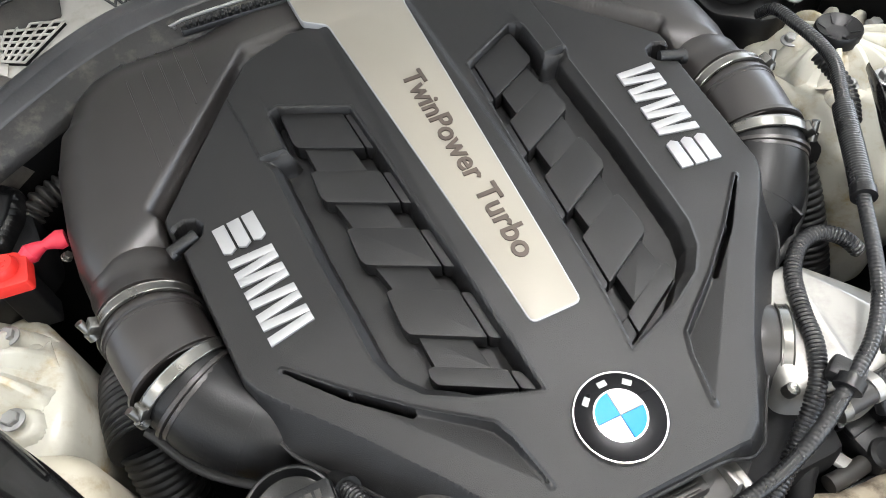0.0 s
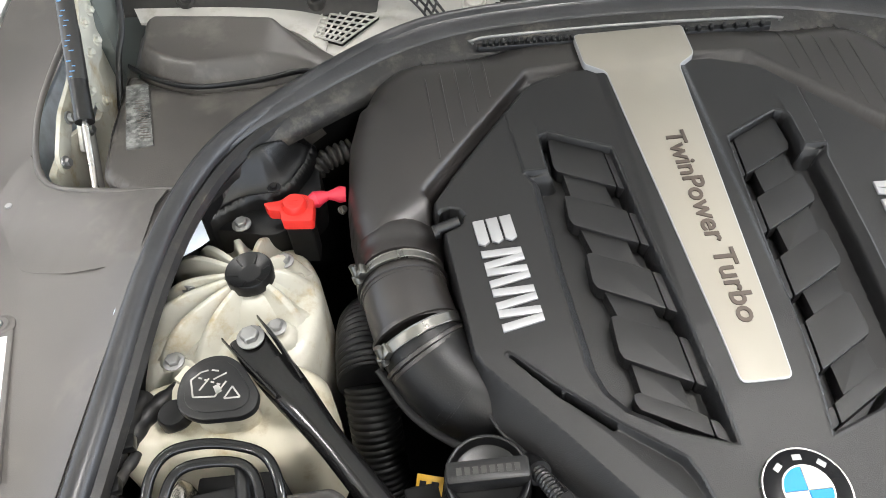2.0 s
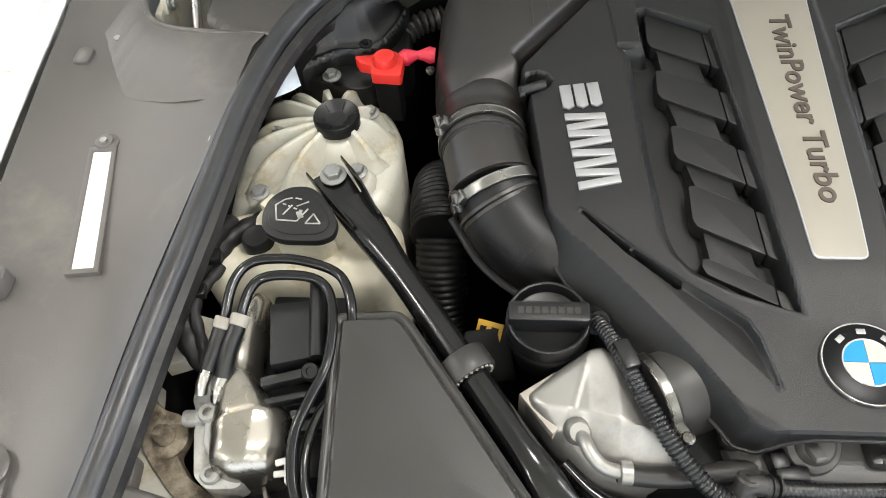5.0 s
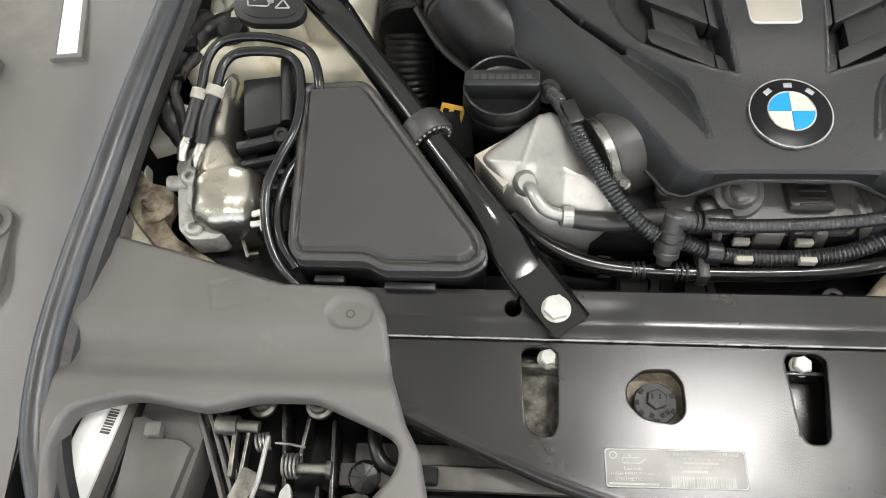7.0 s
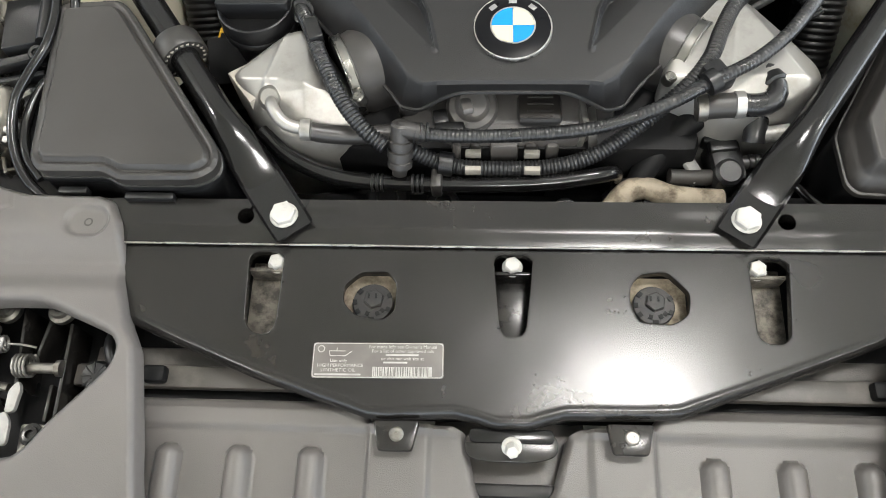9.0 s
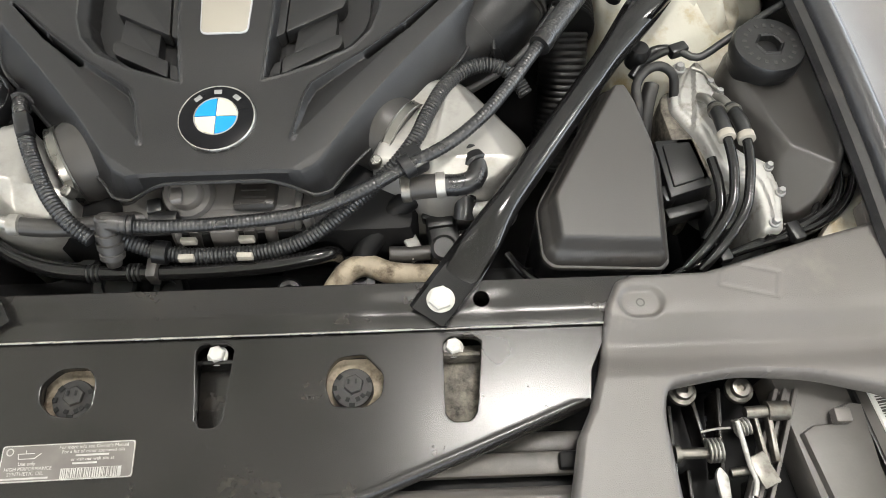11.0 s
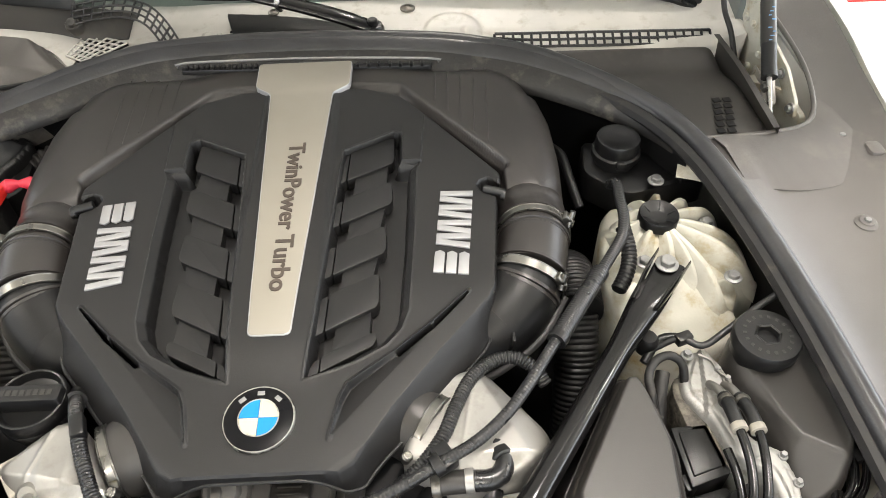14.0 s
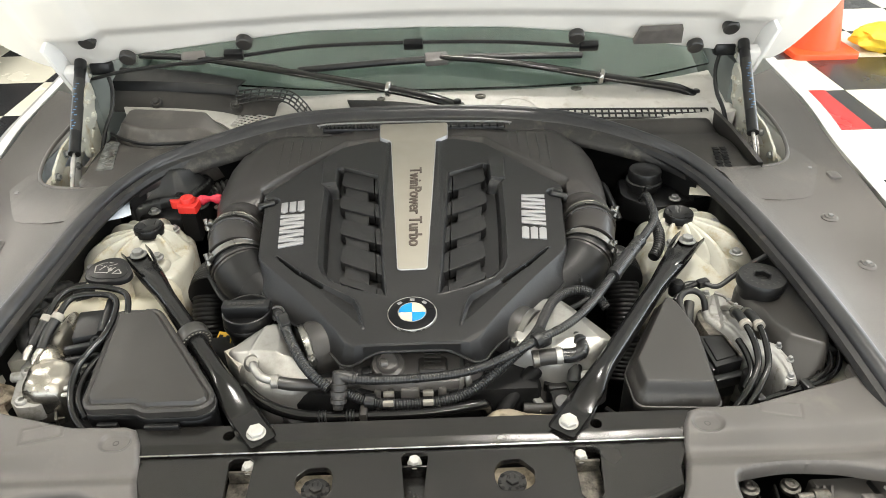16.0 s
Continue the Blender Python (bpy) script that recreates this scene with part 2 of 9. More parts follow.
def slab(outline, z0, z1, bevel=0.0, holes=(), warp=None, draft=0.0, seg=2):
    return plate(bmesh.new(), outline, z0, z1, bevel, holes, warp, draft, seg)


def box(bm, c, size, rot=(0, 0, 0), bevel=0.0, seg=2):
    m = pose(*c, *rot) @ Matrix.Diagonal((*size, 1))
    g = bmesh.ops.create_cube(bm, size=1, matrix=m)
    if bevel:
        es = {e for v in g["verts"] for e in v.link_edges}
        bmesh.ops.bevel(bm, geom=list(es), offset=bevel, segments=seg, profile=0.5, affect="EDGES", clamp_overlap=True)
    return bm


def boxes(*items):
    bm = bmesh.new()
    for it in items:
        box(bm, *it)
    return bm


def spline(pts, step=0.006):
    """Points along a smooth curve through pts."""
    p = [Vector(q) for q in pts]
    p = [p[0] * 2 - p[1]] + p + [p[-1] * 2 - p[-2]]
    out = []
    for i in range(1, len(p) - 2):
        a, b, c, d = p[i - 1:i + 3]
        n = max(2, int((c - b).length / step))
        for j in range(n):
            u = j / n
            out.append(0.5 * (2 * b + (c - a) * u + (2 * a - 5 * b + 4 * c - d) * u * u + (3 * b - a - 3 * c + d) * u ** 3))
    out.append(p[-2])
    return out


def tube(bm, pts, r, seg=12, step=0.006, ridge=None, caps=True, smooth=True, flat=None):
    """A pipe along pts. r: radius, or a function of the way along (0 to 1). ridge: (pitch, height) of corrugation. flat: (height factor) function."""
    path = spline(pts, step if not ridge else ridge[0] / 7) if smooth else [Vector(q) for q in pts]
    n = len(path)
    total = sum((path[i + 1] - path[i]).length for i in range(n - 1))
    s, t0, side = 0.0, None, None
    rings = []
    for i, p in enumerate(path):
        t = (path[min(i + 1, n - 1)] - path[max(i - 1, 0)]).normalized()
        if side is None:
            side = t.cross(Vector((0, 0, 1)))
            side = side.normalized() if side.length > 1e-3 else Vector((1, 0, 0))
        side = (side - t * side.dot(t)).normalized()
        up = side.cross(t)
        if i:
            s += (p - path[i - 1]).length
        u = s / total
        rad = r(u) if callable(r) else r
        if ridge:
            rad += ridge[1] * (0.5 - 0.5 * math.cos(2 * math.pi * s / ridge[0])) ** 0.6
        k = flat(u) if flat else (1, 1)
        rings.append([bm.verts.new(p + side * rad * k[0] * math.cos(2 * math.pi * j / seg) + up * rad * k[1] * math.sin(2 * math.pi * j / seg)) for j in range(seg)])
    for a, b in zip(rings, rings[1:]):
        for j in range(seg):
            bm.faces.new((a[j], a[(j + 1) % seg], b[(j + 1) % seg], b[j]))
    if caps:
        bm.faces.new(rings[0][::-1])
        bm.faces.new(rings[-1])
    return bm


def lathe(bm, profile, m=None, seg=32, cap=True):
    """A turned solid from (radius, height) pairs, in the pose m."""
    m = m or Matrix()
    rings = [[bm.verts.new(m @ Vector((r * math.cos(2 * math.pi * j / seg), r * math.sin(2 * math.pi * j / seg), z))) for j in range(seg)] for r, z in profile]
    for a, b in zip(rings, rings[1:]):
        for j in range(seg):
            bm.faces.new((a[j], a[(j + 1) % seg], b[(j + 1) % seg], b[j]))
    if cap:
        bm.faces.new(rings[0][::-1])
        bm.faces.new(rings[-1])
    return bm


def aim(at, way):
    """The pose at a place whose z axis looks along way."""
    return Matrix.Translation(at) @ Vector(way).to_track_quat("Z", "Y").to_matrix().to_4x4()


def hexbolt(bm, at, r=0.0085, h=0.007, way=(0, 0, 1), washer=0.011):
    m = aim(at, way)
    lathe(bm, [(washer, 0), (washer, 0.0018), (washer * 0.92, 0.0024)], m, 20)
    lathe(bm, [(r * 0.98, 0.0022), (r, 0.003), (r, h - 0.0012), (r * 0.86, h)], m @ pose(0, 0, 0, 0, 0, 17), 6)
    return bm


def sd(px, py, poly):
    """Signed distance to a polygon, inside negative, for arrays."""
    d = np.full(px.shape, 1e9)
    inside = np.zeros(px.shape, bool)
    n = len(poly)
    for i in range(n):
        (ax, ay), (bx, by) = poly[i][:2], poly[(i + 1) % n][:2]
        ex, ey = bx - ax, by - ay
        wx, wy = px - ax, py - ay
        u = np.clip((wx * ex + wy * ey) / (ex * ex + ey * ey + 1e-12), 0, 1)
        d = np.minimum(d, (wx - ex * u) ** 2 + (wy - ey * u) ** 2)
        hit = ((ay > py) != (by > py)) & (px < (bx - ax) * (py - ay) / (by - ay + 1e-15) + ax)
        inside ^= hit
    d = np.sqrt(d)
    return np.where(inside, -d, d)


def line_d(px, py, a, b):
    ex, ey = b[0] - a[0], b[1] - a[1]
    u = np.clip(((px - a[0]) * ex + (py - a[1]) * ey) / (ex * ex + ey * ey), 0, 1)
    return np.hypot(px - a[0] - ex * u, py - a[1] - ey * u)


def ease(x, a, b):
    u = np.clip((x - a) / (b - a), 0, 1)
    return u * u * (3 - 2 * u)


def nearest(px, py, loops):
    best, qx, qy = np.full(px.shape, 1e9), px.copy(), py.copy()
    for a, b in ((lp[i], lp[(i + 1) % len(lp)]) for lp in loops for i in range(len(lp))):
        (ax, ay), (bx, by) = a[:2], b[:2]
        ex, ey = bx - ax, by - ay
        u = np.clip(((px - ax) * ex + (py - ay) * ey) / (ex * ex + ey * ey + 1e-12), 0, 1)
        cx, cy = ax + ex * u, ay + ey * u
        d = (px - cx) ** 2 + (py - cy) ** 2
        m = d < best
        best, qx, qy = np.where(m, d, best), np.where(m, cx, qx), np.where(m, cy, qy)
    return qx, qy


def field(name, outline, h, step, skirt, mat, parent=None, label="", sharp=60, lean=0.0, holes=()):
    """A moulded skin: a height over every place within an outline, and a wall of depth skirt round its rim."""
    xs = np.array([p[0] for p in outline])
    ys = np.array([p[1] for p in outline])
    gx = np.arange(xs.min() - step, xs.max() + 2 * step, step)
    gy = np.arange(ys.min() - step, ys.max() + 2 * step, step)
    X, Y = np.meshgrid(gx, gy, indexing="ij")
    d = sd(X, Y, outline)
    for ho in holes:
        d = np.maximum(d, -sd(X, Y, ho))
    ins = d < -0.3 * step
    cell = ins[:-1, :-1] & ins[1:, :-1] & ins[:-1, 1:] & ins[1:, 1:]
    cnt = np.zeros(X.shape, int)
    for di in (0, 1):
        for dj in (0, 1):
            cnt[di:di + cell.shape[0], dj:dj + cell.shape[1]] += cell
    rim = (cnt > 0) & (cnt < 4)
    qx, qy = nearest(X[rim], Y[rim], (outline, *holes))
    X[rim], Y[rim] = qx, qy
    Z = h(X, Y, np.where(rim, 0.0, np.maximum(-d, 0)))
    used = cnt > 0
    idx = np.full(X.shape, -1)
    idx[used] = np.arange(used.sum())
    verts = np.stack([X[used], Y[used], Z[used]], 1).tolist()
    ci, cj = np.nonzero(cell)
    faces = np.stack([idx[ci, cj], idx[ci + 1, cj], idx[ci + 1, cj + 1], idx[ci, cj + 1]], 1).tolist()
    edge = {}
    for f in faces:
        for k in range(4):
            a, b = f[k], f[(k + 1) % 4]
            if (b, a) in edge:
                del edge[(b, a)]
            else:
                edge[(a, b)] = 1
    low = {}
    cx, cy = xs.mean(), ys.mean()
    for a, b in edge:
        for v in (a, b):
            if v not in low:
                low[v] = len(verts)
                x, y, z = verts[v]
                q = math.hypot(x - cx, y - cy) or 1
                dx, dy = lean(x, y) if callable(lean) else (lean * (x - cx) / q, lean * (y - cy) / q)
                verts.append([x + dx, y + dy, z - (skirt(x, y) if callable(skirt) else skirt)])
        faces.append([b, a, low[a], low[b]])
    me = bpy.data.meshes.new(name)
    me.from_pydata(verts, [], faces)
    me.materials.append(mat)
    me.shade_smooth()
    me.set_sharp_from_angle(angle=radians(sharp))
    ob = new(name, me)
    attach(ob, parent)
    if label:
        ob["label"] = label
    return ob


def text(name, body, size, m, mat, parent, depth=0.0006, align="CENTER", bold=0.0, width=0.0):
    cu = bpy.data.curves.new(name, "FONT")
    cu.body, cu.size, cu.extrude, cu.align_x, cu.align_y = body, size, depth, align, "CENTER"
    cu.resolution_u, cu.offset = 3, bold
    tmp = bpy.data.objects.new(name, cu)
    scene.collection.objects.link(tmp)
    dg = bpy.context.evaluated_depsgraph_get()
    me = bpy.data.meshes.new_from_object(tmp.evaluated_get(dg))
    bpy.data.objects.remove(tmp)
    if width:
        xs = [v.co.x for v in me.vertices]
        me.transform(Matrix.Diagonal((width / (max(xs) - min(xs)), 1, 1, 1)))
    me.transform(m)
    me.materials.clear()
    me.materials.append(mat)
    ob = new(name, me)
    attach(ob, parent)
    return ob


# ---- room ----
def room():
    x0, x1, y0, y1 = -7.0, 7.0, -6.0, 8.5
    solo("floor", boxes(((0, (y0 + y1) / 2, -0.06), (x1 - x0, y1 - y0, 0.1))), M_FLOORW, "cream tiled showroom floor", "floor", kind="structure")
    for name, c, s in (("wall_north", (0, y1 + 0.1, CEIL / 2), (x1 - x0 + 0.4, 0.2, CEIL)),):
        solo(name, boxes((c, s)), M_WALL, "plain off-white painted wall", "wall", kind="structure")
    # unseen east and west walls, with wide openings made for added fill light
    for name, x in (("wall_west", x0 - 0.1), ("wall_east", x1 + 0.1)):
        w = boxes(((x, (y0 + y1) / 2, 0.2), (0.2, y1 - y0, 0.4)), ((x, (y0 + y1) / 2, 3.1), (0.2, y1 - y0, 0.6)), ((x, y0 + 0.75, 1.6), (0.2, 1.5, 2.4)), ((x, y1 - 0.75, 1.6), (0.2, 1.5, 2.4)))
        solo(name, w, M_WALL, "unseen off-white wall with a wide opening for added fill light", "wall", kind="structure")
    solo("ceiling", boxes(((0, (y0 + y1) / 2, CEIL + 0.1), (x1 - x0 + 0.4, y1 - y0 + 0.4, 0.2))), M_CEIL, "pale ceiling boards over the showroom", "ceiling", kind="structure")
    w = boxes(((0, y0 - 0.1, 0.2), (x1 - x0 + 0.4, 0.2, 0.4)), ((0, y0 - 0.1, 3.15), (x1 - x0 + 0.4, 0.2, 0.5)), ((x0 + 0.9, y0 - 0.1, 1.65), (2.2, 0.2, 2.5)), ((x1 - 0.9, y0 - 0.1, 1.65), (2.2, 0.2, 2.5)))
    solo("wall_south", w, M_WALL, "unseen off-white wall with a wide front opening for added fill light", "wall", kind="structure")
    # cool fill lamps added in the three openings to brighten the bay
    mid = (y0 + y1) / 2
    for name, size, watts, eye, to in (("west_fill", (11.0, 2.4), 260.0, (x0 - 0.05, mid, 1.6), (0, mid, 1.6)), ("east_fill", (11.0, 2.4), 700.0, (x1 + 0.05, mid, 1.6), (0, mid, 1.6)), ("south_fill", (10.0, 2.5), 290.0, (0, y0 - 0.05, 1.65), (0, 0, 1.65))):
        la = bpy.data.lights.new(name, "AREA")
        la.shape, la.size, la.size_y, la.energy, la.color = "RECTANGLE", *size, watts, (0.84, 0.92, 1.0)
        ob = new(name, la)
        ob.matrix_world = look(eye, to)


def ceiling_lights():
    for i, (x, y) in enumerate([(-3.2, -2.6), (0.45, -2.6), (4.1, -2.6), (-3.2, 0.26), (0.66, 0.26), (4.1, 0.26), (-3.2, 3.3), (0.45, 3.3), (4.1, 3.3)]):
        w, d = 0.29, 0.15
        lt = thing("ceiling_light", "white rectangular ceiling light panel, switched on", "lamp", "ceiling lights", at=(x, y, CEIL))
        fr = slab([(x - w - 0.04, y - d - 0.04), (x + w + 0.04, y - d - 0.04), (x + w + 0.04, y + d + 0.04), (x - w - 0.04, y + d + 0.04)], CEIL - 0.05, CEIL - 0.002, 0, [[(x - w, y - d), (x + w, y - d), (x + w, y + d), (x - w, y + d)]])
        part("frame", fr, M_PAINT, lt)
        part("diffuser", boxes(((x, y, CEIL - 0.012), (2 * w, 2 * d, 0.01))), M_PAINT, lt)
        la = bpy.data.lights.new("panel_glow", "AREA")
        la.shape, la.size, la.size_y, la.energy, la.color = "RECTANGLE", 2 * w - 0.02, 2 * d - 0.02, LAMP_WATTS, (1.0, 0.965, 0.92)
        lo = new("panel_glow", la)
        lo.matrix_world = pose(x, y, CEIL - 0.03)


room()
ceiling_lights()


# ---- car body round the bay ----
SEAL = [(-0.655, -0.20, 0.735), (-0.69, -0.12, 0.745), (-0.698, -0.04, 0.757), (-0.690, 0.04, 0.772), (-0.677, 0.12, 0.786), (-0.664, 0.22, 0.800), (-0.648, 0.34, 0.812), (-0.630, 0.512, 0.822),
        (-0.600, 0.640, 0.827), (-0.545, 0.735, 0.832), (-0.430, 0.838, 0.836), (-0.333, 0.903, 0.838), (-0.250, 0.930, 0.840), (-0.100, 0.941, 0.842),
        (0.070, 0.938, 0.842), (0.200, 0.927, 0.841), (0.290, 0.907, 0.840), (0.400, 0.860, 0.838), (0.530, 0.745, 0.832), (0.596, 0.636, 0.826), (0.632, 0.477, 0.820),
        (0.655, 0.320, 0.810), (0.670, 0.172, 0.798), (0.680, 0.08, 0.784), (0.692, 0.0, 0.766), (0.698, -0.07, 0.752), (0.68, -0.16, 0.738), (0.65, -0.22, 0.732)]


def weather_seal():
    t = thing("weather_seal", "black rubber weather seal running round the engine bay", "seal", at=(0, 0.905, 0.83))
    bm = bmesh.new()
    tube(bm, SEAL, 0.0135, 12, 0.012)
    part("bulb", bm, M_SEAL, t)
    # inner side: how far each place of the seal lies towards the rear
    back = lambda y: min(1.0, max(0.0, (y - 0.62) / 0.26))
    bm = bmesh.new()
    tube(bm, [(x * 0.984, y - 0.016 * min(1, max(0, (y - 0.3) * 3)), z - 0.016) for x, y, z in SEAL], 0.013, 8, 0.015)
    part("lip", bm, M_DUSTY, t, "dusty seal base")
    rear = [p for p in SEAL if p[1] > 0.6]
    # inner side in two bands: a smooth sloping shoulder and, below its crease, a dirty upright skirt
    inward = lambda d, dz: [(x * (1 - 0.2 * d - 0.45 * d * back(y)), y - d * back(y), z + dz) for x, y, z in rear]
    bm = bmesh.new()
    rails(bm, [inward(0.010, 0.0085), inward(0.017, 0.0075), inward(0.031, 0.0), inward(0.034, -0.005)], 0.003)
    part("shoulder", bm, M_SEAL, t)
    bm = bmesh.new()
    rails(bm, [inward(0.034, -0.004), inward(0.046, -0.011), inward(0.060, -0.022), inward(0.066, -0.036)], 0.003)
    part("flange", bm, M_GRIMY, t, "dirty black inner skirt of the seal")
    bm = bmesh.new()
    tube(bm, [(x * 1.016, y + 0.012 * min(1, max(0, (y - 0.3) * 3)), z - 0.004 * (y < 0.6)) for x, y, z in SEAL], 0.0048, 8, 0.015)
    part("ridge", bm, M_SEAL, t)


def rails(bm, lines, thick=0.003, step=0.02):
    """A sheet lofted through several rails."""
    n = 40
    rows = []
    for ln in lines:
        s = spline(ln, 0.01)
        rows.append([s[min(len(s) - 1, round(i * (len(s) - 1) / n))] for i in range(n + 1)])
    vs = [[bm.verts.new(p) for p in r] for r in rows]
    fs = [bm.faces.new((a[i], a[i + 1], b[i + 1], b[i])) for a, b in zip(vs, vs[1:]) for i in range(n)]
    if thick:
        ex = bmesh.ops.extrude_face_region(bm, geom=fs)["geom"]
        bmesh.ops.translate(bm, vec=(0, 0, -thick), verts=[g for g in ex if isinstance(g, bmesh.types.BMVert)])
    return bm


def push_clip(bm, x, y, z, r=0.011):
    lathe(bm, [(r * 1.5, -0.001), (r * 1.5, 0.0006), (r * 1.1, 0.0022), (r, 0.003), (r * 0.95, 0.0045), (r * 0.5, 0.005), (r * 0.42, 0.0035)], pose(x, y, z), 20)
    return bm


def fender_side(s):
    """s: -1 or 1. The grey cover strip beside the seal, the painted fender and the inner wall under it."""
    side = "left" if s < 0 else "right"
    cover = thing("fender_cover", "grey plastic cover strip along the inner fender", "trim", "fender covers", at=(s * 0.78, 0.4, 0.78))
    inner = [(s * 0.712, -0.20, 0.725), (s * 0.716, -0.06, 0.742), (s * 0.708, 0.04, 0.760), (s * 0.690, 0.2, 0.788), (s * 0.672, 0.36, 0.800), (s * 0.650, 0.53, 0.808), (s * 0.625, 0.61, 0.812), (s * 0.605, 0.655, 0.814)]
    mid = [(s * 0.74, -0.20, 0.724), (s * 0.742, -0.06, 0.735), (s * 0.738, 0.04, 0.749), (s * 0.728, 0.2, 0.767), (s * 0.724, 0.36, 0.778), (s * 0.71, 0.53, 0.786), (s * 0.70, 0.61, 0.795), (s * 0.68, 0.670, 0.797)]
    mid2 = [(s * 0.785, -0.20, 0.722), (s * 0.785, -0.06, 0.732), (s * 0.788, 0.04, 0.748), (s * 0.795, 0.2, 0.770), (s * 0.800, 0.36, 0.781), (s * 0.800, 0.53, 0.787), (s * 0.790, 0.62, 0.790), (s * 0.765, 0.69, 0.792)]
    outer = [(s * 0.80, -0.20, 0.72), (s * 0.815, -0.06, 0.734), (s * 0.83, 0.04, 0.752), (s * 0.852, 0.2, 0.775), (s * 0.872, 0.36, 0.788), (s * 0.885, 0.53, 0.797), (s * 0.89, 0.62, 0.800), (s * 0.885, 0.72, 0.802)]
    edge = [(s * 0.815, -0.20, 0.735), (s * 0.83, -0.06, 0.748), (s * 0.845, 0.04, 0.764), (s * 0.868, 0.2, 0.786), (s * 0.890, 0.36, 0.800), (s * 0.905, 0.53, 0.808), (s * 0.912, 0.62, 0.812), (s * 0.918, 0.74, 0.816)]
    part("panel", rails(bmesh.new(), [inner, mid, mid2, outer, edge]), M_TRIM, cover)
    # the rear arm of the cover, outside the strut opening
    a = [(s * 0.795, 0.655, 0.784), (s * 0.805, 0.70, 0.794), (s * 0.835, 0.78, 0.803), (s * 0.85, 0.9, 0.808), (s * 0.845, 1.05, 0.815), (s * 0.84, 1.15, 0.818)]
    b = [(s * 0.885, 0.655, 0.796), (s * 0.885, 0.70, 0.800), (s * 0.895, 0.80, 0.806), (s * 0.905, 0.92, 0.812), (s * 0.91, 1.06, 0.820), (s * 0.91, 1.16, 0.824)]
    c = [(s * 0.915, 0.655, 0.810), (s * 0.918, 0.70, 0.815), (s * 0.93, 0.82, 0.820), (s * 0.945, 0.95, 0.825), (s * 0.955, 1.08, 0.830), (s * 0.957, 1.18, 0.832)]
    part("arm", rails(bmesh.new(), [a, b, c]), M_TRIM, cover)
    bm = bmesh.new()
    tube(bm, [(s * 0.606, 0.652, 0.812), (s * 0.64, 0.664, 0.806), (s * 0.69, 0.672, 0.800), (s * 0.745, 0.684, 0.797), (s * 0.785, 0.694, 0.797), (s * 0.812, 0.715, 0.800), (s * 0.832, 0.77, 0.806), (s * 0.848, 0.86, 0.810), (s * 0.850, 0.98, 0.815), (s * 0.842, 1.12, 0.820)], 0.0042, 10, 0.012)
    part("rear_lip", bm, M_TRIM, cover)
    # upturned flange along the front of the strut opening
    P = lambda x, y, z: (s * x, y, z)
    part("rear_flange", rails(bmesh.new(), [[P(0.655, 0.545, 0.8045), P(0.70, 0.555, 0.7925), P(0.755, 0.555, 0.7885), P(0.815, 0.575, 0.7895), P(0.868, 0.660, 0.7970)], [P(0.642, 0.630, 0.8145), P(0.69, 0.642, 0.8065), P(0.752, 0.640, 0.8020), P(0.806, 0.660, 0.8015), P(0.848, 0.728, 0.8050)], [P(0.632, 0.655, 0.8135), P(0.67, 0.671, 0.8055), P(0.745, 0.690, 0.7975), P(0.797, 0.700, 0.7985), P(0.838, 0.760, 0.8030)], [P(0.632, 0.659, 0.805), P(0.67, 0.675, 0.795), P(0.745, 0.694, 0.787), P(0.795, 0.704, 0.788), P(0.836, 0.764, 0.793)]], 0.003), M_TRIM, cover)
    for x, y, z in ((0.803, 0.486, 0.792), (0.842, 0.668, 0.799), (0.80, 0.335, 0.785)):
        if s < 0 and y < 0.4:
            continue
        bm = bmesh.new()
        push_clip(bm, s * x, y, z - 0.006)
        part("push_clip", bm, M_TRIM, cover)
        bm = bmesh.new()
        hexbolt(bm, (s * x, y, z - 0.0045), 0.0052, 0.006, washer=0.0075)
        part("stud", bm, M_BOLT, cover, "grey metal stud")
    for y0, x0 in ((0.63, 0.875), (0.28, 0.85)):
        bm = slab(rounded([(s * x0 - 0.012, y0 - 0.016), (s * x0 + 0.012, y0 - 0.016), (s * x0 + 0.012, y0 + 0.016), (s * x0 - 0.012, y0 + 0.016)], 0.01), 0.784, 0.803, 0.003)
        part("clip_cup", bm, M_TRIM, cover)
    if s < 0:
        # long slot that shows the pale body behind it
        part("slot_rim", slab([(-0.820, 0.478), (-0.786, 0.480), (-0.751, 0.302), (-0.788, 0.298)], 0.770, 0.7858, 0.0015, [[(-0.812, 0.470), (-0.791, 0.472), (-0.759, 0.308), (-0.782, 0.305)]], warp=lambda x, y, z: (x, y, z + 0.022 * (y - 0.39) - 0.03 * (x + 0.785))), M_TRIM, cover)
        part("slot_panel", slab([(-0.812, 0.470), (-0.791, 0.472), (-0.759, 0.308), (-0.782, 0.305)], 0.770, 0.7846, 0, warp=lambda x, y, z: (x, y, z + 0.022 * (y - 0.39) - 0.03 * (x + 0.785))), M_HOODIN, cover, "pale painted body seen through the slot")
        bm = bmesh.new()
        plate(bm, rounded([(-0.835, 0.125), (-0.795, 0.125), (-0.778, 0.105), (-0.770, 0.03), (-0.785, 0.005), (-0.83, 0.0)], 0.02), 0.735, 0.7605, 0.003)
        part("latch_pocket", bm, M_TRIM, cover)
        bm = bmesh.new()
        lathe(bm, [(0.021, 0), (0.021, 0.004), (0.018, 0.006), (0.013, 0.006), (0.013, 0.010), (0.010, 0.012)], pose(-0.797, 0.095, 0.760), 24)
        part("turn_latch", bm, M_TRIM, cover)
    # painted fender
    f = thing("fender", "glossy white painted front fender of the car", "fender", "fenders", at=(s * 0.94, 0.4, 0.1))
